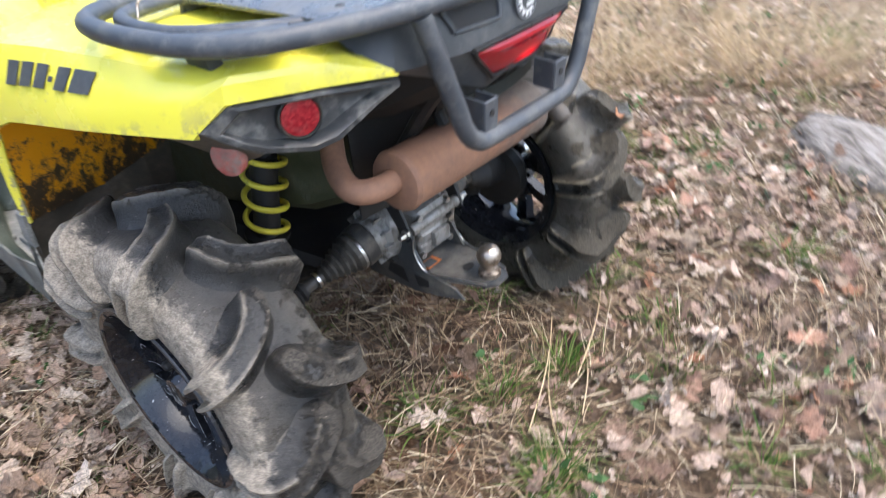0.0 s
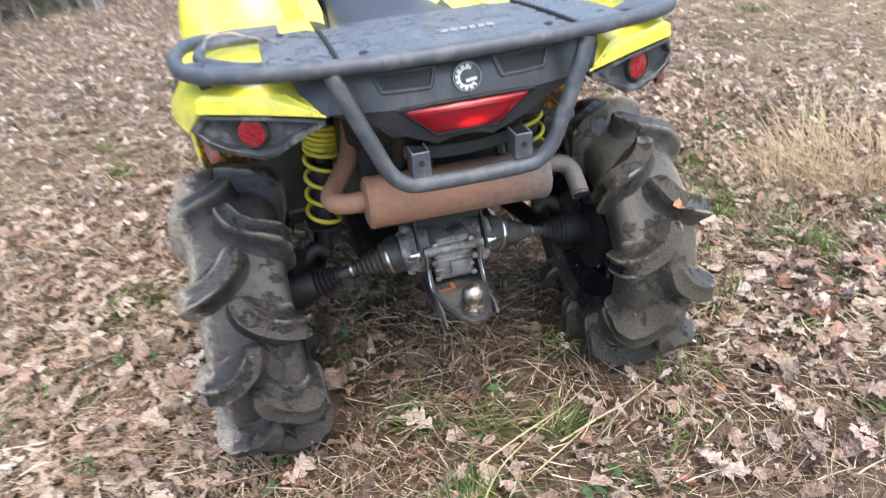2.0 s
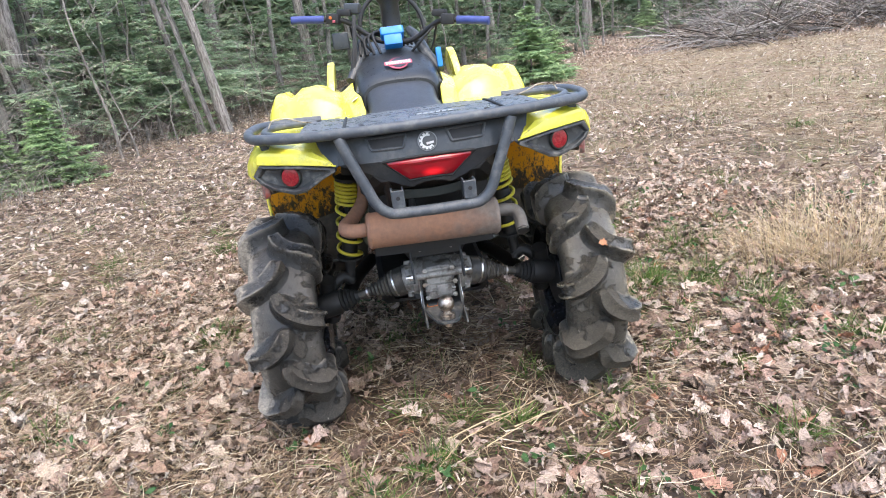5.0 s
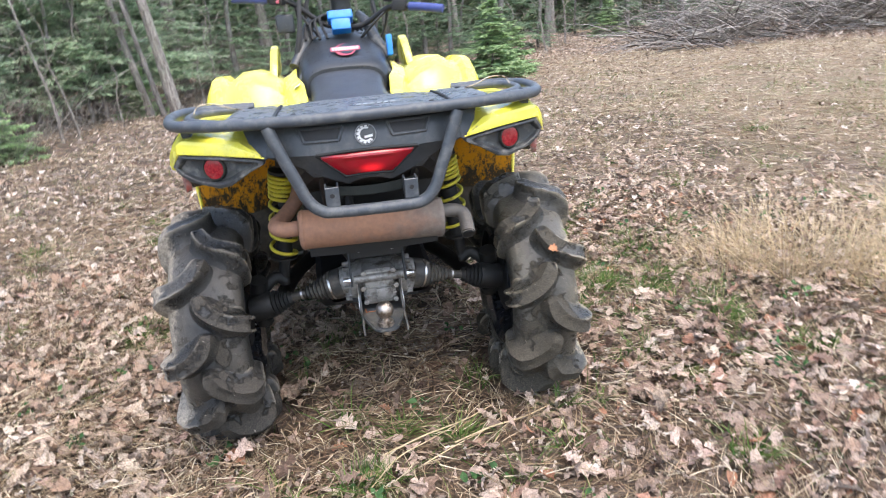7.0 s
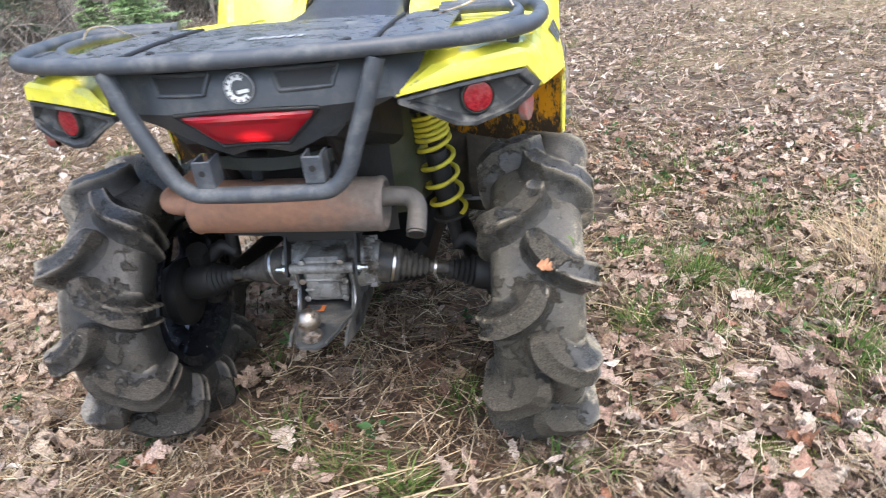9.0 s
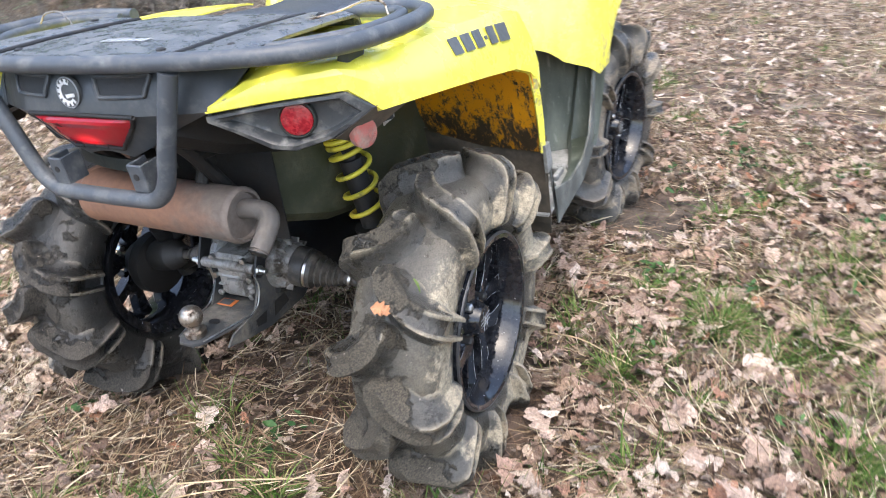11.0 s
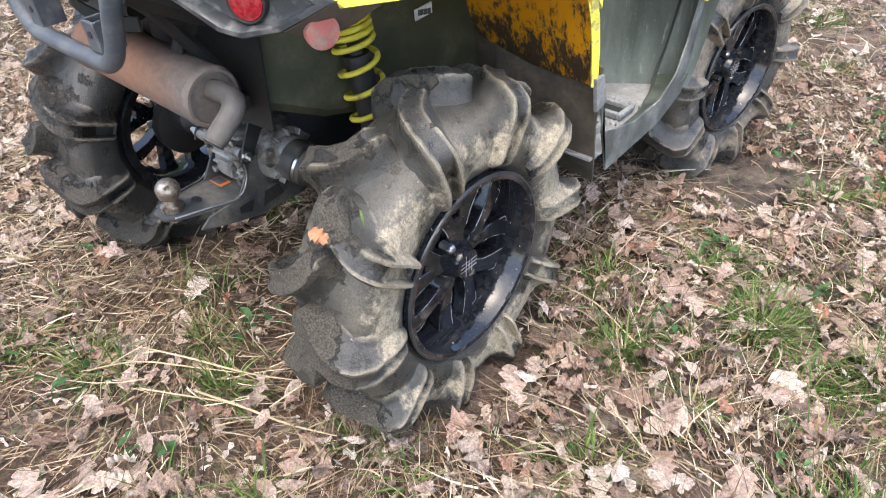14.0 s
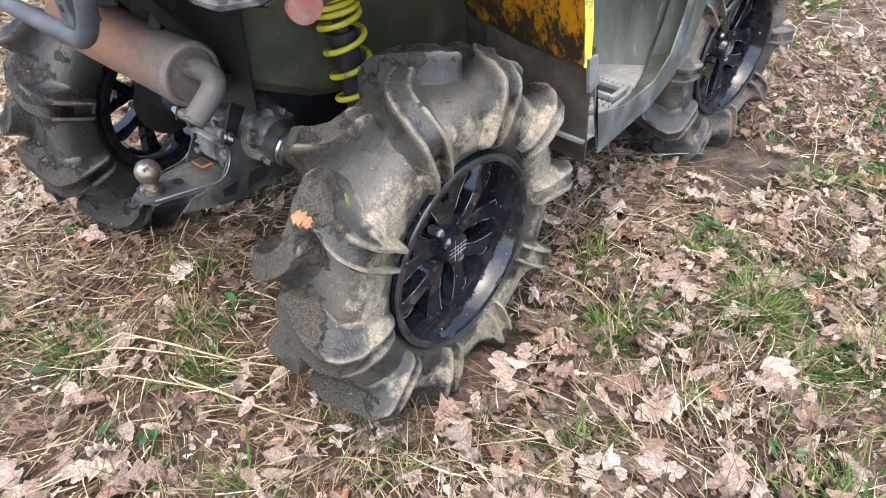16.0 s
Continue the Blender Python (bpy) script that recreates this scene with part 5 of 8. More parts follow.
revolve(bm, [(-0.118, 0.0), (-0.118, 0.046), (-0.108, 0.050), (-0.095, 0.050), (-0.085, 0.062), (-0.05, 0.066), (0.05, 0.066), (0.085, 0.062), (0.095, 0.050), (0.108, 0.050), (0.118, 0.046), (0.118, 0.0)], 28, Matrix.Translation((0, -0.075, 0.445)))
for k in range(12):
    a = 2 * math.pi * k / 12
    for x in (-0.094, 0.094):
        box(bm, (0.024, 0.005, 0.014), Matrix.Translation((x, -0.075, 0.445)) @ Matrix.Rotation(a, 4, "X") @ Matrix.Translation((0, 0, 0.056)), 0.0015, 1)
diff = part("final_drive", bm, M_alu, quad, "dirty cast aluminium differential housing", 35)
for x, z in ((-0.045, 0.405), (0.045, 0.405), (-0.045, 0.497), (0.045, 0.497), (0.05, 0.45), (-0.05, 0.45)):
    bm = bmesh.new()
    revolve(bm, [(0, 0.008), (0.008, 0.008), (0.009, 0.0)], 6, axis_to((x, -0.173, z), (x, -1, z)))
    part("bolt", bm, M_steel, diff, "", 30)
bm = bmesh.new()
for x in (-0.082, 0.082):
    slab(bm, [(-0.190, 0.470), (-0.178, 0.500), (-0.150, 0.560), (-0.13, 0.605), (-0.085, 0.605), (-0.115, 0.545), (-0.150, 0.492), (-0.160, 0.466), (-0.176, 0.460)], lambda a, b, c: Vector((x - 0.003 + c, a, b)), 0.006, 0.001)
box(bm, (0.160, 0.006, 0.044), Matrix.Translation((0, -0.146, 0.560)), 0.002, 1)
part("drive_bracket", bm, M_dark, quad, "black steel drive bracket")
for x in (-1, 1):
    bm = bmesh.new()
    revolve(bm, [(0.0, 0.011), (0.006, 0.011), (0.006, 0.007), (0.022, 0.006), (0.022, 0.0)], 8, axis_to((x * 0.085, -0.176, 0.482), (x * 1.0, -0.176, 0.482)))
    part("through_bolt", bm, M_steel, diff, "", 30)
    bm = bmesh.new()
    revolve(bm, [(0.0, 0.009), (0.004, 0.009), (0.004, 0.0)], 8, axis_to((x * 0.05, -0.149, 0.566), (x * 0.05, -1, 0.566)))
    part("bracket_bolt", bm, M_steel, diff, "", 30)


def axle(s):
    a, b = Vector((s * 0.108, -0.078, 0.445)), Vector((s * 0.40, -0.03, 0.375))
    m = axis_to(a, b)
    ln = (b - a).length
    bm = bmesh.new()
    revolve(bm, [(0.0, 0.046), (0.008, 0.048), (0.030, 0.048), (0.036, 0.042)], 20, m)
    revolve(bm, [(0.10, 0.0), (0.10, 0.0135), (ln - 0.06, 0.0135), (ln - 0.06, 0.0)], 14, m)
    ax = part("axle_shaft", bm, M_boot, quad, "grimy steel half shaft with rubber boots", 35)
    bm = bmesh.new()
    prof = [(0.030, 0.044), (0.040, 0.045)]
    for i in range(6):
        x = 0.050 + i * 0.0135
        prof += [(x, 0.044 - i * 0.0044), (x + 0.007, 0.034 - i * 0.0040)]
    prof += [(0.132, 0.0165), (0.142, 0.0165)]
    revolve(bm, prof, 20, m)
    part("inner_boot", bm, M_boot, ax, "ribbed rubber boot", 30)
    bm = bmesh.new()
    prof = [(ln - 0.135, 0.0165)]
    for i in range(5):
        x = ln - 0.125 + i * 0.012
        prof += [(x, 0.024 + i * 0.0042), (x + 0.006, 0.020 + i * 0.0042)]
    prof += [(ln - 0.06, 0.042), (ln, 0.043)]
    revolve(bm, prof, 20, m)
    # boot and arm are blackened for the shade beside the wheel
    part("outer_boot", bm, M_shadeblack, ax, "ribbed rubber boot", 30)
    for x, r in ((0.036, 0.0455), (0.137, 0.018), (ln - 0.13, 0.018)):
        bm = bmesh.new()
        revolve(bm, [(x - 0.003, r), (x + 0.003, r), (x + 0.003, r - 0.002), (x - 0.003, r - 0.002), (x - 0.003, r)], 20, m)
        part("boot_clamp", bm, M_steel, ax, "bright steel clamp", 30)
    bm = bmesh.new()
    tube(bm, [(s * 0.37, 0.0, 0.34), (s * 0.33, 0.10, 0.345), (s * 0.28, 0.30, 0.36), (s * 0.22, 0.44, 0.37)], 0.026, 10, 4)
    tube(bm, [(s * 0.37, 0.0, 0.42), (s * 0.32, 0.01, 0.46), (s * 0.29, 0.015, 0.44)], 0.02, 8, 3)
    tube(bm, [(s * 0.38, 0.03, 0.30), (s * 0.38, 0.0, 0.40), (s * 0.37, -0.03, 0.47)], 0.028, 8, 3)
    part("trailing_arm", bm, M_shadeblack, quad, "", 50)


both(axle)

# tow hitch
bm = bmesh.new()
plate = [(-0.062, -0.08), (-0.068, -0.19), (-0.055, -0.26), (-0.034, -0.335), (-0.018, -0.352), (0.018, -0.352), (0.034, -0.335), (0.055, -0.26), (0.068, -0.19), (0.062, -0.08)]
slab(bm, plate, lambda a, b, c: Vector((a, b, 0.378 + 0.08 * (b + 0.35) * -0.6 + c)), 0.008, 0.002)
for x in (-0.063, 0.063):
    slab(bm, [(0.03, 0.40), (-0.08, 0.415), (-0.145, 0.47), (-0.175, 0.47), (-0.170, 0.43), (-0.20, 0.380), (-0.275, 0.372), (-0.300, 0.352), (-0.24, 0.335), (-0.16, 0.318), (-0.03, 0.320), (0.03, 0.345)], lambda a, b, c: Vector((x - 0.003 + c, a, b)), 0.006, 0.001)
hitch = part("hitch_plate", bm, M_hitch, quad, "scuffed dark steel tow hitch plate")
for x in (-1, 1):
    for hole in ([(-0.205, 0.362), (-0.165, 0.365), (-0.175, 0.338), (-0.205, 0.345)], [(-0.135, 0.370), (-0.095, 0.372), (-0.085, 0.345), (-0.145, 0.335)]):
        bm = bmesh.new()
        slab(bm, hole, lambda a, b, c: Vector((x * (0.0668 + c), a, b)), 0.001, 0)
        part("gusset_hole", bm, M_dark, hitch, "")
    bm = bmesh.new()
    tube(bm, [(x * 0.034, -0.335, 0.386), (x * 0.055, -0.26, 0.386), (x * 0.067, -0.20, 0.386), (x * 0.067, -0.172, 0.425), (x * 0.067, -0.176, 0.468)], 0.0019, 6, 4)
    part("plate_edge", bm, M_steel, hitch, "bare worn steel edge", 60)
bm = bmesh.new()
slab(bm, [(0.014 * math.cos(a), -0.262 + 0.010 * math.sin(a)) for a in np.linspace(0, 2 * math.pi, 14, False)], lambda a, b, c: Vector((a, b, 0.3835 + c)), 0.001, 0)
part("hitch_slot", bm, M_dark, hitch, "")
bm = bmesh.new()
slab(bm, [(-0.052, -0.195), (-0.008, -0.195), (-0.008, -0.168), (-0.052, -0.168)], lambda a, b, c: Vector((a, b, 0.3795 + c)), 0.001, 0)
stk = part("hitch_sticker", bm, M_orange, hitch, "small orange warning sticker")
bm = bmesh.new()
slab(bm, [(-0.049, -0.192), (-0.018, -0.192), (-0.018, -0.171), (-0.049, -0.171)], lambda a, b, c: Vector((a, b, 0.3808 + c)), 0.001, 0)
part("sticker_panel", bm, M_ink, stk, "")
bm = bmesh.new()
prof = [(-0.03, 0.0), (-0.03, 0.012), (-0.012, 0.012), (-0.010, 0.021), (-0.002, 0.021), (0.0, 0.0235), (0.010, 0.0235), (0.014, 0.014), (0.024, 0.0125)]
prof += [(0.045 - 0.0255 * math.cos(a), 0.0255 * math.sin(a)) for a in np.linspace(0.55, math.pi - 0.42, 12)] + [(0.0685, 0.0)]
revolve(bm, prof, 24, axis_to((0, -0.318, 0.388), (0, -0.318, 1)))
part("tow_ball", bm, M_ball, hitch, "worn bright steel tow ball", 40)

# seat, console and body sides
def saddle(name, mat, rows, lab, ridge=0.0):
    """Rows of y, half width, top height, side height."""
    bm = bmesh.new()
    rings = []
    for y, w, z, zs in rows:
        ring = []
        for k in range(15):
            a = math.pi * k / 14
            c, sn = math.cos(a), math.sin(a)
            ring.append(Vector((w * math.copysign(abs(c) ** 0.62, c), y, zs + (z - zs) * abs(sn) ** 0.55 + ridge * abs(c) ** 6)))
        rings.append(ring + [Vector((-w * 0.9, y, zs - 0.04)), Vector((w * 0.9, y, zs - 0.04))])
    loft(bm, rings)
    return part(name, bm, mat, quad, lab, 40)


saddle("seat", M_seat, [(0.012, 0.15, 0.972, 0.92), (0.03, 0.165, 0.985, 0.92), (0.12, 0.17, 0.985, 0.91), (0.28, 0.165, 0.975, 0.90), (0.42, 0.150, 0.985, 0.90), (0.53, 0.142, 1.008, 0.92), (0.61, 0.145, 1.033, 0.94), (0.66, 0.148, 1.046, 0.95)], "black vinyl saddle seat")
saddle("console", M_console, [(0.652, 0.158, 1.056, 0.95), (0.668, 0.172, 1.070, 0.96), (0.74, 0.182, 1.096, 0.97), (0.82, 0.186, 1.122, 0.99), (0.88, 0.184, 1.142, 1.02), (0.93, 0.172, 1.160, 1.03), (0.99, 0.150, 1.176, 1.03), (1.08, 0.14, 1.18, 1.0), (1.25, 0.16, 1.12, 0.98)], "black plastic tank console with decal")


def side_panel(s):
    bm = bmesh.new()
    rows = [[(0.158, 0.42, 0.900), (0.20, 0.42, 0.88), (0.24, 0.42, 0.80)], [(0.156, 0.52, 0.960), (0.200, 0.52, 0.93), (0.245, 0.52, 0.80)], [(0.166, 0.62, 1.010), (0.216, 0.62, 0.980), (0.255, 0.62, 0.82)],
            [(0.192, 0.72, 1.030), (0.238, 0.72, 1.000), (0.265, 0.72, 0.84)], [(0.195, 0.84, 1.055), (0.248, 0.84, 1.020), (0.275, 0.84, 0.87)]]
    sheet(bm, grid_rows(rows, s), 0.005)
    part("side_panel", bm, M_yellow, quad, "yellow body side panel", 30)
    bm = bmesh.new()
    rows = [[(0.242, 0.42, 0.92), (0.30, 0.40, 0.80), (0.30, 0.41, 0.45)], [(0.245, 0.60, 0.85), (0.275, 0.60, 0.76), (0.285, 0.60, 0.42)], [(0.265, 0.80, 0.88), (0.285, 0.82, 0.76), (0.295, 0.84, 0.42)], [(0.27, 0.92, 0.90), (0.30, 0.95, 0.72), (0.31, 0.98, 0.44)]]
    sheet(bm, grid_rows(rows, s), 0.005)
    part("body_side", bm, M_splash, quad, "dusty dark body side", 30)
    bm = bmesh.new()
    rows = [[(0.30, 0.398, 0.66), (0.44, 0.400, 0.66), (0.574, 0.402, 0.62)], [(0.30, 0.402, 0.50), (0.44, 0.404, 0.50), (0.574, 0.406, 0.48)], [(0.30, 0.425, 0.385), (0.44, 0.425, 0.372), (0.574, 0.425, 0.365)]]
    sheet(bm, grid_rows(rows, s), 0.005)
    part("rear_guard", bm, M_guard, quad, "mud-brown plastic guard behind the footwell", 30)
    # footwell
    bm = bmesh.new()
    rows = [[(0.25, 0.40, 0.405), (0.42, 0.40, 0.400), (0.572, 0.40, 0.400)], [(0.25, 0.55, 0.400), (0.42, 0.58, 0.395), (0.572, 0.60, 0.395)], [(0.25, 0.70, 0.402), (0.42, 0.84, 0.405), (0.565, 0.93, 0.41)]]
    sheet(bm, grid_rows(rows, s), 0.006)
    fw = part("footwell", bm, M_floor, quad, "dusty dark plastic footwell", 30)
    bm = bmesh.new()
    rows = [[(0.25, 0.695, 0.400), (0.42, 0.835, 0.402), (0.570, 0.925, 0.405)], [(0.25, 0.71, 0.43), (0.42, 0.855, 0.44), (0.572, 0.945, 0.44)], [(0.26, 0.73, 0.56), (0.43, 0.88, 0.56), (0.580, 0.965, 0.55)],
            [(0.28, 0.76, 0.76), (0.44, 0.90, 0.74), (0.585, 0.985, 0.66)]]
    sheet(bm, grid_rows(rows, s), 0.006)
    part("splash_panel", bm, M_splash, quad, "dusty dark splash panel ahead of the footwell", 30)
    bm = bmesh.new()
    rows = [[(0.560, 0.50, 0.404), (0.566, 0.50, 0.410), (0.574, 0.50, 0.412)], [(0.548, 0.68, 0.404), (0.556, 0.68, 0.412), (0.574, 0.70, 0.416)], [(0.515, 0.815, 0.406), (0.525, 0.810, 0.416), (0.573, 0.840, 0.422)],
            [(0.494, 0.878, 0.428), (0.507, 0.866, 0.440), (0.573, 0.908, 0.446)], [(0.497, 0.908, 0.50), (0.509, 0.893, 0.505), (0.575, 0.936, 0.51)], [(0.502, 0.922, 0.58), (0.514, 0.907, 0.58), (0.578, 0.950, 0.58)], [(0.508, 0.934, 0.67), (0.520, 0.919, 0.67), (0.581, 0.962, 0.66)]]
    sheet(bm, grid_rows(rows, s), 0.005)
    part("footwell_flange", bm, M_splash, fw, "pale scuffed inner flange", 40)
    for y0, wide in ((0.535, 0.085), (0.660, 0.105)):
        bm = bmesh.new()
        for dx, dy, w, l in ((-0.5, 0, 0.014, 0.075), (0.5, 0, 0.014, 0.075), (0, -0.0305, wide - 0.014, 0.014), (0, 0.0305, wide - 0.014, 0.014)):
            box(bm, (w, l, 0.016), Matrix.Translation((s * (0.470 + dx * wide), y0 + dy, 0.408)), 0.004, 2)
        part("foot_rest", bm, M_floor, fw, "", 40)
        bm = bmesh.new()
        box(bm, (wide - 0.014, 0.047, 0.004), Matrix.Translation((s * 0.470, y0, 0.404)), 0.001, 1)
        part("drain_recess", bm, M_grimy, fw, "dark recess in the floor", 40)
    for k in range(11):
        for j in range(3):
            bm = bmesh.new()
            box(bm, (0.006, 0.018, 0.010), Matrix.Translation((s * (0.385 + 0.0148 * k), 0.470 + 0.125 * j, 0.406)) @ Matrix.Rotation(radians(18 * s), 4, "Z"), 0.002, 1)
            part("tread_tooth", bm, M_floor, fw, "", 40)
    bm = bmesh.new()
    skirt = [(0.392, 0.575), (0.412, 0.570), (0.432, 0.455), (0.60, 0.420), (0.74, 0.430), (0.82, 0.475), (0.865, 0.55), (0.895, 0.64), (0.915, 0.70), (0.990, 0.70), (0.975, 0.58), (0.945, 0.47), (0.89, 0.395), (0.745, 0.362), (0.478, 0.340)]
    slab(bm, skirt, lambda a, b, c: Vector((s * (0.578 - 0.10 * max(0, a - 0.8) - c), a, b)), 0.005, 0.001)
    part("splash_skirt", bm, M_dusty, fw, "scuffed grey splash skirt with a pointed rear corner", 30)
    bm = bmesh.new()
    slab(bm, [(0.365, 0.605), (0.400, 0.605), (0.425, 0.535), (0.385, 0.525)], lambda a, b, c: Vector((s * (0.581 - c), a, b)), 0.010, 0.002)
    part("skirt_clip", bm, M_floor, fw, "")


both(side_panel)


def fender_front(s):
    bm = bmesh.new()
    cols = [(0.255, 0.0, 1.00), (0.30, 0.0, 1.035), (0.365, -0.01, 1.055), (0.43, 0.0, 1.050), (0.468, 0.012, 1.022), (0.492, 0.008, 1.020), (0.512, 0.0, 1.040), (0.548, 0.01, 1.036), (0.575, 0.03, 0.99)]
    rows = []
    for k, (x, dy, z) in enumerate(cols):
        lowy, lowz = 0.70 + 0.10 * (k / 8), 0.80 - 0.12 * (k / 8)
        rows.append([(x, lowy + dy, lowz), (x, 0.73 + 0.08 * k / 8 + dy, z - 0.14), (x, 0.79 + 0.07 * k / 8 + dy, z - 0.045), (x, 0.88 + 0.05 * k / 8 + dy, z - 0.008), (x, 1.05 + dy, z), (x, 1.25, z - 0.01), (x, 1.45, z - 0.05), (x, 1.60, z - 0.14)])
    x = 0.592
    rows.append([(x, 0.83, 0.67), (x, 0.86, 0.80), (x, 0.90, 0.90), (x, 0.98, 0.945), (x, 1.08, 0.95), (x, 1.25, 0.94), (x, 1.45, 0.90), (x, 1.60, 0.82)])
    x = 0.598
    rows.append([(x, 0.86, 0.655), (x, 0.97, 0.66), (x, 1.00, 0.72), (x, 1.06, 0.78), (x, 1.15, 0.82), (x, 1.28, 0.84), (x, 1.45, 0.80), (x, 1.60, 0.74)])
    sheet(bm, grid_rows(rows, s), 0.005)
    part("front_fender", bm, M_yellow, quad, "bright yellow front fender with double hump", 35)
    bm = bmesh.new()
    rows = [[(0.22, 0.96, 0.92), (0.40, 1.0, 0.90), (0.57, 1.0, 0.82)], [(0.22, 1.02, 0.70), (0.40, 1.03, 0.70), (0.57, 1.02, 0.66)], [(0.22, 1.02, 0.50), (0.40, 1.03, 0.50), (0.54, 1.0, 0.50)]]
    sheet(bm, grid_rows(rows, s), 0.005)
    part("front_liner", bm, M_grimy, quad, "", 30)
    bm = bmesh.new()
    tube(bm, [(s * 0.36, 1.285, 0.36), (s * 0.2, 1.30, 0.40)], 0.02, 8, 1)
    tube(bm, [(s * 0.42, 1.285, 0.30), (s * 0.18, 1.2, 0.34)], 0.02, 8, 1)
    tube(bm, [(s * 0.40, 1.285, 0.42), (s * 0.30, 1.28, 0.80)], 0.03, 8, 1)
    part("front_suspension", bm, M_dark, quad, "", 50)


both(fender_front)
blocky("nose", M_black, [(-0.26, 0.26, 1.30, 0.60, 1.02), (-0.28, 0.28, 1.50, 0.62, 1.00), (-0.22, 0.22, 1.68, 0.62, 0.92)], "black plastic nose")
blocky("radiator_box", M_black, [(-0.13, 0.13, 1.20, 1.02, 1.17), (-0.15, 0.15, 1.30, 1.02, 1.21), (-0.15, 0.15, 1.38, 1.02, 1.20)], "")

# handlebar, turned to the right
bar_m = Matrix.Translation((0.012, 0.965, 1.204)) @ Matrix.Diagonal((1.05, 1.0, 1.0, 1.0)) @ Matrix.Rotation(radians(26), 4, "X") @ Matrix.Rotation(radians(-17), 4, "Z") @ Matrix.Rotation(radians(-26), 4, "X")


def bar(pts):
    return [bar_m @ Vector(q) for q in pts]


bm = bmesh.new()
tube(bm, bar([(-0.41, -0.075, 0.088), (-0.28, -0.055, 0.092), (-0.20, -0.02, 0.085), (-0.11, 0.02, 0.025), (-0.05, 0.025, 0.0), (0.05, 0.025, 0.0), (0.11, 0.02, 0.025), (0.20, -0.02, 0.085), (0.28, -0.055, 0.092), (0.41, -0.075, 0.088)]), 0.0115, 12, 5)
hb = part("handlebar", bm, M_dark, quad, "black handlebar turned aside with blue grips", 60)
for s in (1, -1):
    bm = bmesh.new()
    tube(bm, bar([(s * 0.285, -0.055, 0.092), (s * 0.35, -0.067, 0.091), (s * 0.42, -0.078, 0.088)]), 0.0175, 14, 4)
    part("grip", bm, M_grip, hb, "dark blue rubber grip", 50)
    bm = bmesh.new()
    box(bm, (0.055, 0.05, 0.045), bar_m @ Matrix.Translation((s * 0.245, -0.05, 0.095)), 0.008, 2)
    box(bm, (0.06, 0.05, 0.03), bar_m @ Matrix.Translation((s * 0.205, -0.015, 0.122)), 0.008, 2)
    part("switch_block", bm, M_dark, hb, "")
    bm = bmesh.new()
    tube(bm, bar([(s * 0.24, 0.0, 0.10), (s * 0.30, 0.015, 0.10), (s * 0.40, 0.01, 0.095)]), 0.006, 8, 3)
    part("brake_lever", bm, M_dark, hb, "")
    bm = bmesh.new()
    tube(bm, bar([(s * 0.20, 0.0, 0.09), (s * 0.15, -0.03, 0.03), (s * 0.09, -0.02, -0.04), (s * 0.06, 0.03, -0.08)]), 0.006, 8, 5)
    tube(bm, bar([(s * 0.19, 0.0, 0.08), (s * 0.17, 0.02, -0.02), (s * 0.12, 0.04, -0.09)]), 0.005, 8, 5)
    part("cable", bm, M_dark, hb, "black control cables", 50)
for dx, mat in ((-0.235, M_decalred), (-0.25, M_orange)):
    bm = bmesh.new()
    box(bm, (0.012, 0.008, 0.012), bar_m @ Matrix.Translation((dx, -0.078, 0.085 if dx > -0.24 else 0.10)), 0.002, 1)
    part("switch_button", bm, mat, hb, "")
bm = bmesh.new()
box(bm, (0.065, 0.055, 0.045), bar_m @ Matrix.Translation((-0.175, 0.0, 0.14)), 0.01, 2)
part("brake_reservoir", bm, M_black, hb, "")
# gauge under a blue cover
bm = bmesh.new()
gm = Matrix.Translation((0.012, 0.935, 1.216)) @ Matrix.Rotation(radians(-28), 4, "X")
box(bm, (0.105, 0.060, 0.040), gm @ Matrix.Translation((0, 0, 0.028)), 0.010, 3)
box(bm, (0.080, 0.050, 0.055), gm @ Matrix.Translation((0, 0, -0.010)), 0.006, 2)
part("gauge_cover", bm, M_blue, quad, "bright blue box over the gauge")
bm = bmesh.new()
box(bm, (0.024, 0.03, 0.085), Matrix.Translation((0.198, 0.84, 1.115)) @ Matrix.Rotation(radians(-12), 4, "X"), 0.006, 2)
part("blue_lever", bm, M_blue, quad, "bright blue plastic lever")
# hose loop and snorkel
bm = bmesh.new()
tube(bm, [(-0.115, 1.06, 1.14), (-0.128, 1.08, 1.25), (-0.105, 1.10, 1.345), (-0.045, 1.11, 1.408), (0.025, 1.115, 1.425), (0.10, 1.11, 1.395), (0.155, 1.10, 1.325), (0.172, 1.08, 1.24), (0.160, 1.05, 1.15)], 0.0095, 12, 6)
part("hose_loop", bm, M_dark, quad, "black breather hose loop", 60)
bm = bmesh.new()
rings = []
for z, w, d in ((1.08, 0.055, 0.04), (1.28, 0.045, 0.035), (1.375, 0.045, 0.035), (1.392, 0.060, 0.045), (1.440, 0.068, 0.05), (1.452, 0.058, 0.045)):
    rings.append([Vector((0.030 + w * math.copysign(abs(math.cos(a)) ** 0.6, math.cos(a)), 1.20 + d * math.sin(a), z)) for a in np.linspace(0, 2 * math.pi, 20, False)])
loft(bm, rings)
part("snorkel", bm, M_console, quad, "black plastic air snorkel", 40)
bm = bmesh.new()
box(bm, (0.075, 0.05, 0.075), Matrix.Translation((-0.218, 1.0, 1.232)), 0.012, 3)
revolve(bm, [(0, 0.014), (0.008, 0.014), (0.008, 0)], 14, axis_to((-0.225, 0.976, 1.222), (-0.225, 0, 1.222)))
part("switch_box", bm, M_black, quad, "")
bm = bmesh.new()
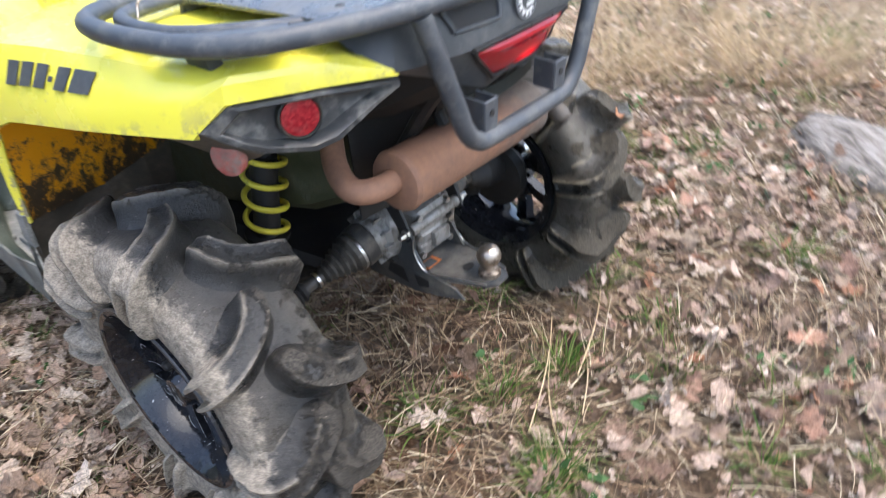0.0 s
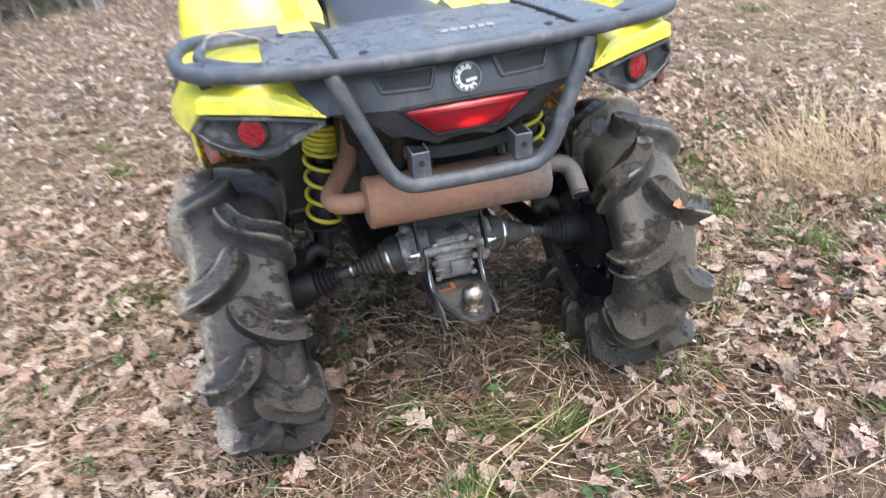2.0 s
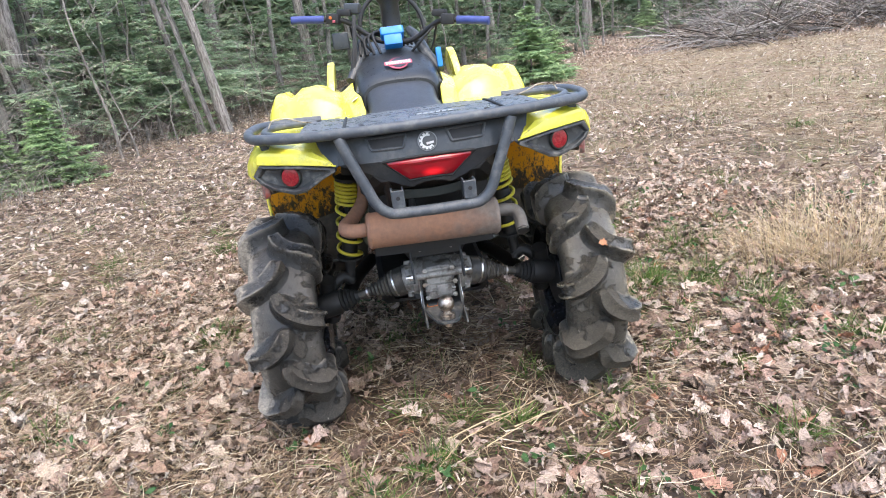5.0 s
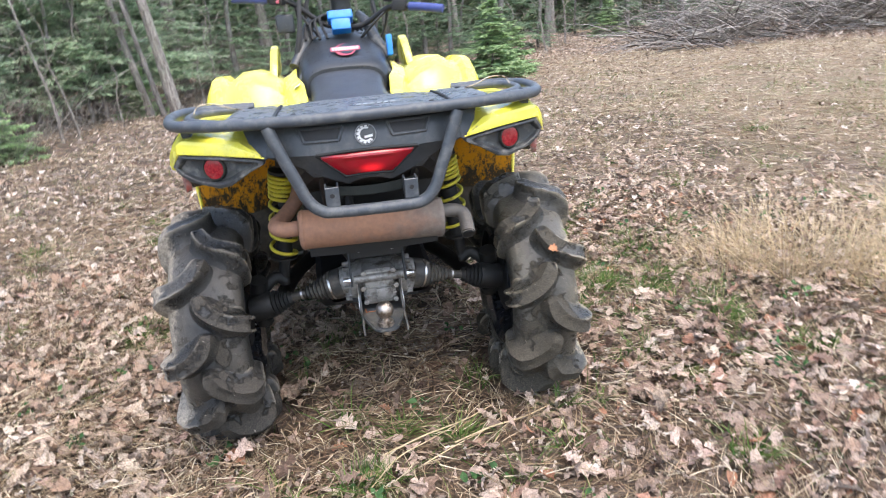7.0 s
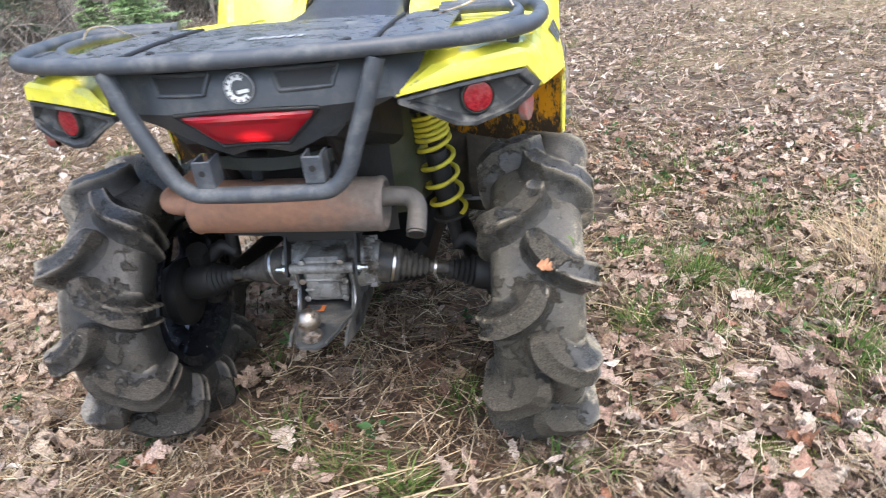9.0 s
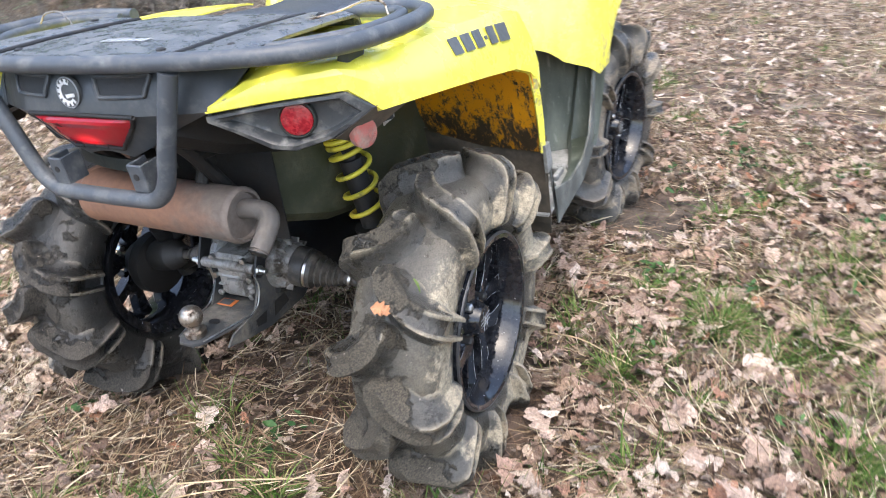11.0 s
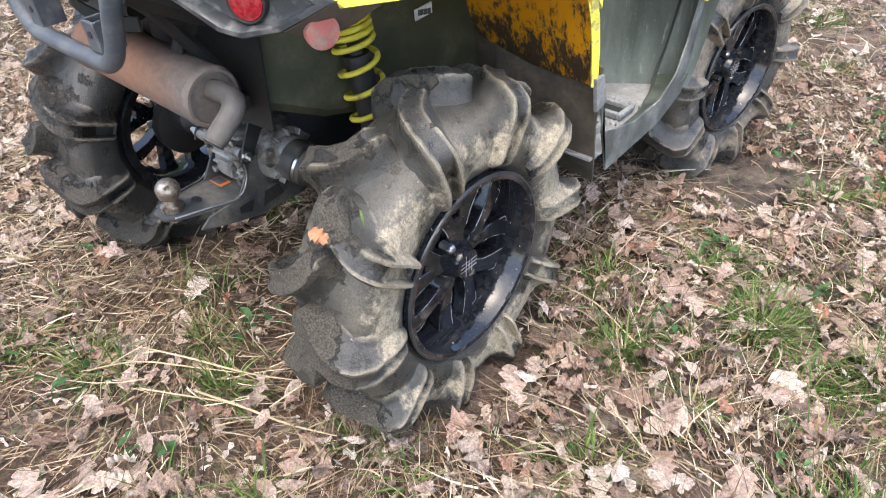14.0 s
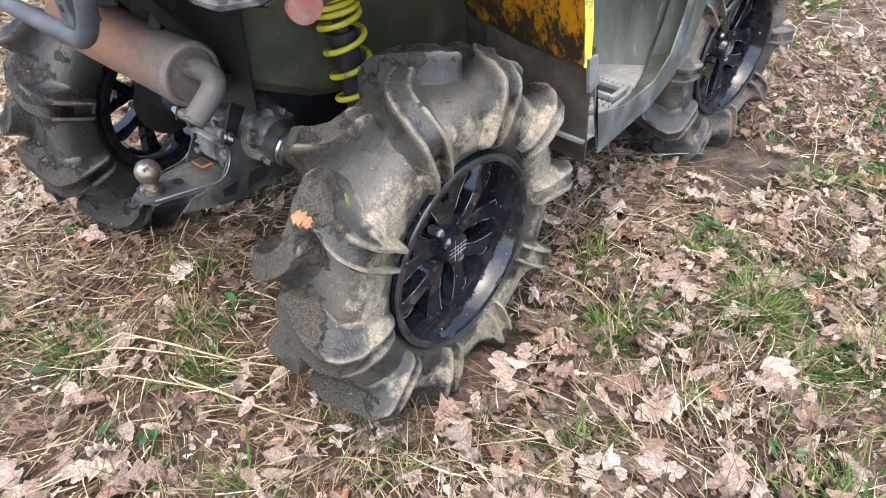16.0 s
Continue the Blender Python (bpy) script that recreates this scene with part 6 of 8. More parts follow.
for k in range(4):
    tube(bm, [(-0.14 + 0.03 * k, 0.92, 1.16), (-0.13 + 0.02 * k, 0.98, 1.22 + 0.01 * k), (-0.05 + 0.03 * k, 1.06, 1.24), (0.05 + 0.02 * k, 1.12, 1.18)], 0.006, 8, 5)
part("wiring", bm, M_dark, quad, "", 50)
bm = bmesh.new()
slab(bm, [(-0.215, 1.03), (-0.190, 1.03), (-0.150, 1.20), (-0.135, 1.335), (-0.152, 1.335), (-0.170, 1.20)], lambda a, b, c: Vector((a, 0.86 + 0.25 * (b - 1.03) + c, b)), 0.010, 0.003)
part("console_strut", bm, M_shadeblack, quad, "", 50)
bm = bmesh.new()
for s in (1, -1):
    slab(bm, [(0.70, 1.02), (0.74, 1.05), (0.86, 1.10), (0.95, 1.15), (0.93, 1.12), (0.84, 1.04)], lambda a, b, c: Vector((s * (0.17 - 0.3 * (a - 0.70) - c + 0.015), a, b)), 0.02, 0.005)
part("console_rib", bm, M_black, quad, "")
for s in (1, -1):
    bm = bmesh.new()
    slab(bm, [(0.98, 1.00), (1.02, 1.07), (1.08, 1.125), (1.14, 1.145), (1.26, 1.11), (1.30, 1.02)], lambda a, b, c: Vector((s * (0.282 + c - 0.10 * (b - 1.0)), a, b)), 0.035, 0.010)
    part("nose_cheek", bm, M_yellow, quad, "yellow nose cheek")
    bm = bmesh.new()
    tube(bm, [(s * 0.20, 0.86, 1.06), (s * 0.155, 0.93, 1.13), (s * 0.125, 1.02, 1.21), (s * 0.10, 1.10, 1.25)], [0.022, 0.026, 0.024, 0.016], 10, 4)
    part("console_shoulder", bm, M_pod, quad, "", 50)
# console decal
dm = axis_to((0.012, 0.772, 1.1105), (0.012, 0.772 - 0.36, 1.1105 + 0.94))
bm = bmesh.new()
slab(bm, [(0.042 * math.cos(q), 0.058 * math.sin(q)) for q in np.linspace(0, 2 * math.pi, 28, False)], lambda p, q, c: dm @ Vector((0.0045 + c, p, q)), 0.0015, 0)
decal = part("console_decal", bm, M_decalred, quad, "red ring decal with a pale worn bar", 0)
bm = bmesh.new()
slab(bm, [(0.004 + 0.034 * math.cos(q), 0.004 + 0.048 * math.sin(q)) for q in np.linspace(0, 2 * math.pi, 28, False)], lambda p, q, c: dm @ Vector((0.0062 + c, p, q)), 0.0015, 0)
part("decal_core", bm, M_console, decal, "", 0)
bm = bmesh.new()
box(bm, (0.0015, 0.118, 0.040), dm @ Matrix.Translation((0.0085, 0, 0)), 0.0004, 1)
part("decal_bar", bm, M_decalred, decal, "")
for q in range(9):
    bm = bmesh.new()
    box(bm, (0.0015, 0.0095, 0.028), dm @ Matrix.Translation((0.0098, -0.048 + 0.012 * q, 0)), 0.0003, 1)
    part("letter_block", bm, M_faded, decal, "")
dm = axis_to((-0.192, 0.62, 0.997), (-0.70, 0.60, 1.85))
bm = bmesh.new()
slab(bm, [(-0.024, 0.012), (0.0, 0.018), (0.028, 0.008), (0.012, 0.0), (0.024, -0.014), (-0.012, -0.012)], lambda p, q, c: dm @ Vector((0.003 + c, p, q)), 0.001, 0)
part("flank_decal", bm, M_white, quad, "small white shield decal", 0)


# ---- woods round the clearing ----


def strips(base, heading, length, width, rise, curl, n=3, taper=0.25, twist=None, bow=None):
    """Many narrow blades at once: each starts at base, runs along its heading, climbs by rise and bends down by curl."""
    k = len(base)
    t = np.linspace(0, 1, n + 1)[None, :, None]
    h = np.stack([np.cos(heading), np.sin(heading), np.zeros(k)], -1)[:, None, :]
    side = np.stack([-np.sin(heading), np.cos(heading), np.zeros(k)], -1)[:, None, :]
    if twist is not None:
        c, s = np.cos(twist)[:, None, None], np.sin(twist)[:, None, None]
        side = side * c + np.array([0, 0, 1.0]) * s
    up = np.array([0, 0, 1.0])[None, None, :]
    ln, rs, cu = length[:, None, None], rise[:, None, None], curl[:, None, None]
    line = base[:, None, :] + h * ln * t * np.cos(rs) + up * ln * (t * np.sin(rs) - cu * t * t)
    if bow is not None:
        line = line + np.stack([-np.sin(heading), np.cos(heading), np.zeros(k)], -1)[:, None, :] * (ln * bow[:, None, None] * t * t)
    w = (width[:, None, None] * (1 - (1 - taper) * t)) * 0.5
    v = np.stack([line - side * w, line + side * w], 2).reshape(k, -1, 3)
    i = np.arange(n)
    f = np.stack([2 * i, 2 * i + 1, 2 * i + 3, 2 * i + 2], -1)
    faces = (f[None] + (np.arange(k) * 2 * (n + 1))[:, None, None]).reshape(-1, 4)
    return v.reshape(-1, 3), faces


def merge(chunks):
    vs, fs, o = [], [], 0
    for v, f in chunks:
        vs.append(v)
        fs.append(f + o)
        o += len(v)
    return np.concatenate(vs), np.concatenate(fs)


def trunk_mesh(height, r, seed, seg=10, bend=0.15):
    rnd = random.Random(seed)
    bm = bmesh.new()
    pts = [(bend * k * rnd.uniform(-0.3, 0.3), bend * k * rnd.uniform(-0.3, 0.3), height * k / 6) for k in range(7)]
    tube(bm, pts, [r * 1.35, r, r * 0.85, r * 0.7, r * 0.5, r * 0.28, r * 0.08], seg, 3)
    return bm


def crown_arrays(height, reach, first, boughs, seed, dense=1.0):
    g = np.random.default_rng(seed)
    chunks = []
    for i in range(boughs):
        u = (i + g.uniform(0, 1)) / boughs
        z = first + (height - first) * u ** 1.15
        ln = reach * (1 - 0.93 * (z - first) / (height - first)) * g.uniform(0.6, 1.15)
        az = g.uniform(0, 2 * np.pi)
        droop, rise = g.uniform(0.05, 0.30), g.uniform(-0.1, 0.35)
        m = max(int(ln / 0.05 * dense), 6)
        s = np.sort(g.uniform(0.12, 1.0, m))
        d = np.array([np.cos(az), np.sin(az), 0])
        pos = d * (ln * s)[:, None] * np.cos(rise) + np.array([0, 0, 1.0]) * (z + ln * (s * np.sin(rise) - droop * s * s))[:, None]
        sgn = np.where(np.arange(m) % 2, 1, -1)
        head = az + sgn * g.uniform(0.5, 1.1, m)
        tl = (0.10 + 0.26 * ln * (1 - 0.7 * s)) * g.uniform(0.6, 1.2, m)
        chunks.append(strips(pos, head, tl, 0.042 * np.ones(m), g.uniform(-0.25, 0.2, m), g.uniform(0.0, 0.3, m), 2, 0.3, g.uniform(-0.5, 0.5, m)))
        # second rank of needled twiglets along each twig
        for q in (0.35, 0.65, 0.95):
            p2 = pos + np.stack([np.cos(head), np.sin(head), 0 * head], -1) * (tl * q)[:, None]
            for sg in (-0.7, 0.7):
                chunks.append(strips(p2, head + sg + g.uniform(-0.2, 0.2, m), tl * g.uniform(0.3, 0.55, m), 0.036 * np.ones(m), g.uniform(-0.3, 0.3, m), g.uniform(0, 0.4, m), 1, 0.25, g.uniform(-0.6, 0.6, m)))
        chunks.append(strips(np.array([[0, 0, z]]), np.array([az]), np.array([ln]), np.array([0.02]), np.array([rise]), np.array([droop]), 4, 0.2))
    return merge(chunks)


def conifer(name, label, height, reach, first, boughs, r, seed, mat, dense=1.0):
    t = tagged(empty(name), label, "tree", "conifers at the edge of the clearing")
    part("trunk", trunk_mesh(height, r, seed), M_bark, t, "", 60)
    v, f = crown_arrays(height, reach, first, boughs, seed, dense)
    from_arrays("crown", v, f, mat, t)
    return t


def edge_distance(deg):
    return float(np.interp(deg, (-120, -90, -60, -38, -27, -19, -12, -4, 4, 10, 17.7, 21, 28, 45, 70), (13, 10, 7.6, 7.8, 8.6, 11.2, 12.8, 18.5, 19, 18, 21, 25, 27, 30, 34)))


def place_at(deg, dist):
    x, y = dist * math.sin(radians(deg)), -2 + dist * math.cos(radians(deg))
    return x, y, float(ground_height(x, y)) - 0.03


kinds = [conifer("hemlock_tree", "green hemlock with drooping feathery boughs", 9.0, 1.9, 0.5, 62, 0.11, 3, M_needle, 0.8),
         conifer("hemlock_tree", "green hemlock with drooping feathery boughs", 11.0, 2.2, 1.0, 66, 0.14, 5, M_needle, 0.75),
         conifer("spruce_tree", "green spruce at the wood's edge, needles darkened for shade", 7.5, 1.6, 0.25, 66, 0.09, 8, M_spruceshade, 0.85)]
spots = []
rr = random.Random(4)
tries = 0
for deg, dist in ((-16, 14.8), (-27, 13.4), (-1, 20.0), (-11, 17.2), (5, 20.8), (10, 19.5), (14, 21.5)):
    spots.append(place_at(deg, dist))
while len(spots) < 66 and tries < 9000:
    tries += 1
    deg = rr.uniform(-100, 62)
    dist = edge_distance(deg) + (3.2 if deg < -8 else 0.7) + 20 * rr.random() ** 2.0
    x, y, z = place_at(deg, dist)
    if all((x - a) ** 2 + (y - b) ** 2 > 1.5 ** 2 for a, b, _ in spots):
        spots.append((x, y, z))
for i, (x, y, z) in enumerate(spots):
    # from -7 degrees rightwards the trees take the shade-darkened needles
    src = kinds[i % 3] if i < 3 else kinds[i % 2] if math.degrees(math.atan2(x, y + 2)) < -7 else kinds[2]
    sc = rr.uniform(0.45, 0.70) * (1.0 if src is not kinds[2] else 1.35)
    m = pose(x, y, z, rr.uniform(-3, 3), rr.uniform(-3, 3), rr.uniform(0, 360))
    if i < 3:
        src.matrix_basis = m
    else:
        c = copy_thing(src, m)
        c.scale = (sc, sc, sc)

# young spruces at the edge
young = conifer("young_spruce", "bushy young green spruce", 1.5, 0.80, 0.04, 130, 0.02, 21, M_needle2, 1.5)
young["group"] = "young spruces"
place = [(-3.95, 6.42, 0.70), (-4.45, 6.30, 0.50), (3.1, 11.2, 0.98), (3.75, 12.0, 0.7), (10.1, 22.4, 0.9), (-3.2, 10.4, 0.6)]
for i, (x, y, sc) in enumerate(place):
    m = pose(x, y, float(ground_height(x, y)) - 0.02, 0, 0, 67 * i)
    t = young if i == 0 else copy_thing(young, m)
    t.matrix_basis = m
    t.scale = (sc, sc, sc)


# half-grown hemlocks filling the edge
half_grown = conifer("hemlock_sapling", "half-grown feathery green hemlock", 4.2, 1.5, 0.7, 50, 0.035, 44, M_needle, 0.7)
half_grown["group"] = "half-grown hemlocks"
edge_spots = [(-12, 14.6), (-7, 15.8), (-3, 17.6), (1, 18.8), (5, 19.6), (9, 20.8), (-17, 13.4), (13, 22.0), (-20, 13.0), (-25, 12.8), (-15, 14.0), (-29, 13.5), (-34, 13.0), (-9, 16.6), (-5, 19.6), (0, 20.4), (4, 20.2), (8, 19.6), (13, 20.6), (17, 22.6), (22, 27), (27, 29), (33, 30), (40, 31), (-42, 9.4), (-50, 9.2), (-60, 9.4), (-70, 10),
              (-18, 12.6), (-22, 13.4), (-27, 14.6), (-31, 13.8), (-36, 11.0), (-40, 10.6), (-24, 11.9), (-28.5, 11.6), (-14, 13.6), (-47, 9.6), (-18, 15.5), (-12, 18), (2, 23), (11, 23), (20, 29), (30, 32)]
for i, (deg, dist) in enumerate(edge_spots):
    x, y, z = place_at(deg, dist)
    m = pose(x, y, z, rr.uniform(-3, 3), rr.uniform(-3, 3), 61 * i)
    # here too the shade-darkened spruces stand on the right
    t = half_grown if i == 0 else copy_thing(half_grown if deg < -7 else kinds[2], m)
    t.matrix_basis = m
    sc = rr.uniform(0.7, 1.15) * (1.0 if deg < -7 else 0.6)
    t.scale = (sc, sc, sc)


# bare trunks that stand out
def bare_tree(name, label, x, y, height, r, lean_x, lean_y, mat, seed, limbs=7, first=2.0):
    t = tagged(empty(name, (x, y, float(ground_height(x, y)) - 0.05)), label, "tree")
    t.rotation_euler = (radians(lean_y), radians(lean_x), 0)
    part("trunk", trunk_mesh(height, r, seed, 12, 0.10), mat, t, "", 60)
    rnd = random.Random(seed)
    for k in range(limbs):
        z = first + (height - first) * (k + rnd.random()) / limbs * 0.9
        a, ln = rnd.uniform(0, 6.28), (height - z) * 0.25 + 0.5
        bm = bmesh.new()
        p = [(0, 0, z), (ln * 0.4 * math.cos(a), ln * 0.4 * math.sin(a), z + ln * 0.25), (ln * math.cos(a + 0.2), ln * math.sin(a + 0.2), z + ln * 0.6)]
        tube(bm, p, [r * 0.28, r * 0.16, 0.006], 6, 4)
        tube(bm, [p[1], (p[1][0] + 0.3 * ln * math.cos(a - 0.8), p[1][1] + 0.3 * ln * math.sin(a - 0.8), p[1][2] + 0.3 * ln)], [r * 0.12, 0.004], 5, 1)
        part("limb", bm, mat, t, "", 60)
    return t


bare_tree("maple_tree", "leaning bare tree with pale flaking bark", -2.52, 9.75, 9.0, 0.075, -6.0, 0, M_barkpale, 31)
bare_tree("maple_tree", "slender grey bare trunk beside a leaning tree", -3.0, 10.1, 8.0, 0.05, -9.0, 0, M_bark, 32)
bare_tree("maple_tree", "slender grey bare trunk beside a leaning tree", -2.78, 10.0, 7.0, 0.035, -11.0, 0, M_bark, 36)
bare_tree("maple_tree", "straight grey bare trunk at the wood's edge", -1.33, 16.0, 10.0, 0.105, -3.5, 0, M_barkpale, 33)
bare_tree("maple_tree", "thick dark bare trunk at the wood's edge", -5.5, 7.6, 9.0, 0.15, -2.0, 0, M_bark, 34)
bare_tree("maple_tree", "thick dark bare trunk at the wood's edge", -5.0, 8.4, 9.0, 0.12, 1.0, 0, M_bark, 37)
for deg, dist, r, lean, mat, seed in ((-25.6, 11.2, 0.045, -7.0, M_barkpale, 61), (-23.6, 12.6, 0.055, -2.0, M_bark, 62), (-27.4, 11.0, 0.085, -1.0, M_bark, 63), (-21.5, 13.5, 0.05, 2.0, M_bark, 64), (-29.5, 10.4, 0.05, -4.0, M_barkpale, 65), (-17.5, 14.6, 0.045, -3.0, M_bark, 66)):
    tx, ty, _ = place_at(deg, dist)
    bare_tree("maple_tree", "slim grey bare trunk among the hemlocks", tx, ty, 8.5, r, lean, 0, mat, seed, 9, 1.2)
sap_rnd = random.Random(9)
for x, y, h, r in ((-3.65, 7.8, 3.4, 0.020), (-3.45, 7.9, 2.2, 0.013), (6.2, 17.4, 3.0, 0.025), (-2.3, 11.0, 2.0, 0.012), (-3.1, 8.8, 1.6, 0.010), (5.2, 16.8, 2.6, 0.016), (8.0, 21.0, 3.5, 0.03), (-3.9, 6.9, 1.8, 0.010), (-2.1, 11.9, 2.4, 0.015), (-1.0, 15.2, 2.6, 0.015), (1.0, 17.0, 3.0, 0.02), (2.2, 16.5, 3.2, 0.02)):
    s_ob = bare_tree("sapling", "thin pale bare sapling", x, y, h, r, sap_rnd.uniform(-9, 3), sap_rnd.uniform(-4, 4), M_barkpale, int(x * 10 + 100), 6, 0.5)
    s_ob["group"] = "bare saplings"
# far trunks
pole_src = bare_tree("pine_trunk", "dark straight trunk deep in the wood", 0, 0, 12.0, 0.10, 0, 0, M_bark, 51, 5, 1.5)
pole_src["group"] = "trunks deep in the wood"
for i in range(24):
    deg = -85 + 145 * (i + rr.random()) / 24
    x, y, z = place_at(deg, edge_distance(deg) + 2.5 + 12 * rr.random())
    m = pose(x, y, z, rr.uniform(-4, 4), rr.uniform(-4, 4), rr.uniform(0, 360))
    t = pole_src if i == 0 else copy_thing(pole_src, m)
    t.matrix_basis = m
    sc = rr.uniform(0.6, 1.2)
    t.scale = (sc, sc, 1)


def far_woods():
    g = np.random.default_rng(77)
    k = 210000
    deg = np.radians(g.uniform(-110, 80, k))
    dist = np.interp(np.degrees(deg), (-120, -90, -60, -27, -12, 4, 20, 45, 80), (24, 22, 20, 21, 24, 30, 36, 40, 42)) + g.uniform(0, 10, k)
    z = 8 * g.random(k) ** 0.9
    base = np.stack([dist * np.sin(deg), -2 + dist * np.cos(deg), z], -1)
    v, f = strips(base, g.uniform(0, 6.28, k), g.uniform(0.3, 0.9, k), g.uniform(0.09, 0.22, k), g.uniform(-0.5, 0.4, k), g.uniform(0, 0.5, k), 1, 0.3, g.uniform(-1.4, 1.4, k))
    ob = from_arrays("far_woods", v, f, M_needlefar)
    tagged(ob, "dense dark conifer woods beyond the clearing", "woods", kind="stuff")


far_woods()


def undergrowth():
    g = np.random.default_rng(5)
    chunks = []
    for k, lo, hi, a, b in ((3600, 0.5, 2.4, 0.6, 6.0), (2600, 0.2, 0.8, -0.9, 0.6)):
        deg = np.where(g.random(k) < 0.8, g.uniform(-75, -3, k), g.uniform(-3, 40, k))
        edge = np.array([edge_distance(d) for d in deg])
        dist = edge + a + (b - a) * g.random(k)
        x, y = dist * np.sin(np.radians(deg)), -2 + dist * np.cos(np.radians(deg))
        base = np.stack([x, y, ground_height(x, y)], -1)
        ln = g.uniform(lo, hi, k)
        chunks.append(strips(base, g.uniform(0, 6.28, k), ln, 0.004 + 0.0035 * ln, g.uniform(0.5, 1.5, k), g.uniform(0, 0.35, k), 4, 0.3, g.uniform(-1.5, 1.5, k), g.normal(0, 0.3, k)))
        off = base + np.array([0, 0, 1]) * (ln * g.uniform(0.3, 0.7, k))[:, None]
        for _ in range(2):
            chunks.append(strips(off + np.array([0, 0, 1]) * (ln * g.uniform(-0.2, 0.3, k))[:, None], g.uniform(0, 6.28, k), ln * 0.4, 0.003 + 0.002 * ln, g.uniform(-0.2, 0.9, k), g.uniform(0, 0.3, k), 3, 0.3, g.uniform(-1.5, 1.5, k)))
    v, f = merge(chunks)
    tagged(from_arrays("undergrowth", v, f, M_twig), "tangle of bare grey brush under the trees", "brush", kind="stuff")


undergrowth()


# ---- brush pile ----
def brush_pile():
    pile = tagged(empty("brush_pile", (11.2, 15.2, 0)), "heap of grey dead branches and logs", "brush pile")
    rnd = random.Random(14)
    for k in range(34):
        bm = bmesh.new()
        x, y, z = rnd.uniform(-2.2, 5.4), rnd.uniform(-1.6, 1.8), rnd.uniform(0.1, 1.0)
        a, ln = rnd.uniform(-1.1, 1.1) - 0.4, rnd.uniform(1.2, 3.4)
        r = rnd.uniform(0.04, 0.10)
        d = Vector((math.cos(a), math.sin(a), rnd.uniform(-0.35, 0.35)))
        c = Vector((x, y, max(z, r)))
        tube(bm, [c - d * ln / 2, c + Vector((0, 0, 0.03)), c + d * ln / 2], [r, r * 0.9, r * 0.6], 9, 4)
        part("log", bm, M_barkpale if k % 3 else M_bark, pile, "", 50)
    for k in range(34):
        bm = bmesh.new()
        a, ln = rnd.uniform(-0.7, 0.7) + (math.pi if k % 2 else 0), rnd.uniform(1.6, 3.6)
        c = Vector((rnd.uniform(-2.4, 5.2), rnd.uniform(-2.2, -0.6), rnd.uniform(0.2, 1.2)))
        d = Vector((math.cos(a), math.sin(a) * 0.5, rnd.uniform(-0.1, 0.35)))
        q = Vector((rnd.uniform(-0.2, 0.2), rnd.uniform(-0.2, 0.2), rnd.uniform(0.1, 0.5)))
        tip = c + d * ln - Vector((0, 0, rnd.uniform(0, 0.5)))
        r = rnd.uniform(0.014, 0.036)
        tube(bm, [c, c + d * ln * 0.5 + q, tip], [r, r * 0.7, 0.004], 6, 6)
        for u in (0.4, 0.6, 0.8):
            p = c.lerp(tip, u) + q * 4 * u * (1 - u) * 0.8
            tube(bm, [p, p + Vector((rnd.uniform(-0.5, 0.5), rnd.uniform(-0.4, 0.1), rnd.uniform(0.0, 0.5)))], [r * 0.45, 0.003], 5, 1)
        part("branch", bm, M_barkpale, pile, "pale bare branch", 50)
    g = np.random.default_rng(15)
    chunks = []
    k = 2200
    base = np.stack([g.uniform(-3.2, 6.0, k), g.uniform(-2.2, 2.2, k), g.uniform(0, 1.1, k) ** 1.3], -1)
    base[:, 2] *= np.clip(1.25 - np.abs(base[:, 0] - 2.2) / 5.5, 0.2, 1)
    chunks.append(strips(base, g.uniform(1.6, 5.0, k), g.uniform(0.6, 2.4, k), g.uniform(0.008, 0.03, k), g.uniform(-0.35, 0.7, k), g.uniform(0, 0.3, k), 4, 0.25, g.uniform(-1.5, 1.5, k)))
    k = 2400
    base = np.stack([g.uniform(-3.4, 6.2, k), g.uniform(-2.2, 2.2, k), g.uniform(0, 1.05, k)], -1)
    chunks.append(strips(base, g.uniform(0, 6.28, k), g.uniform(0.3, 1.3, k), g.uniform(0.005, 0.012, k), g.uniform(0, 1.3, k), g.uniform(-0.1, 0.4, k), 3, 0.25, g.uniform(-1.5, 1.5, k)))
    v, f = merge(chunks)
    br = from_arrays("brushwood", v, f, M_brush, pile)
    br["label"] = "tangled thin dead branches"
    br["kind"] = "stuff"
    st = tagged(empty("tree_stump", (14.6, 17.0, 0)), "pale upturned root of a fallen tree", "stump")
    bm = bmesh.new()
    tube(bm, [(0, 0, 0), (0.05, 0, 0.7), (0.0, 0.1, 1.3)], [0.16, 0.11, 0.07], 10, 3)
    for a in range(7):
        t = a * 0.9
        tube(bm, [(0, 0.05, 1.0), (0.3 * math.cos(t), 0.3 * math.sin(t), 1.5), (0.8 * math.cos(t), 0.8 * math.sin(t), 2.2 + 0.3 * math.sin(3 * t))], [0.045, 0.026, 0.008], 6, 4)
    part("root_wad", bm, M_barkpale, st, "", 50)


brush_pile()


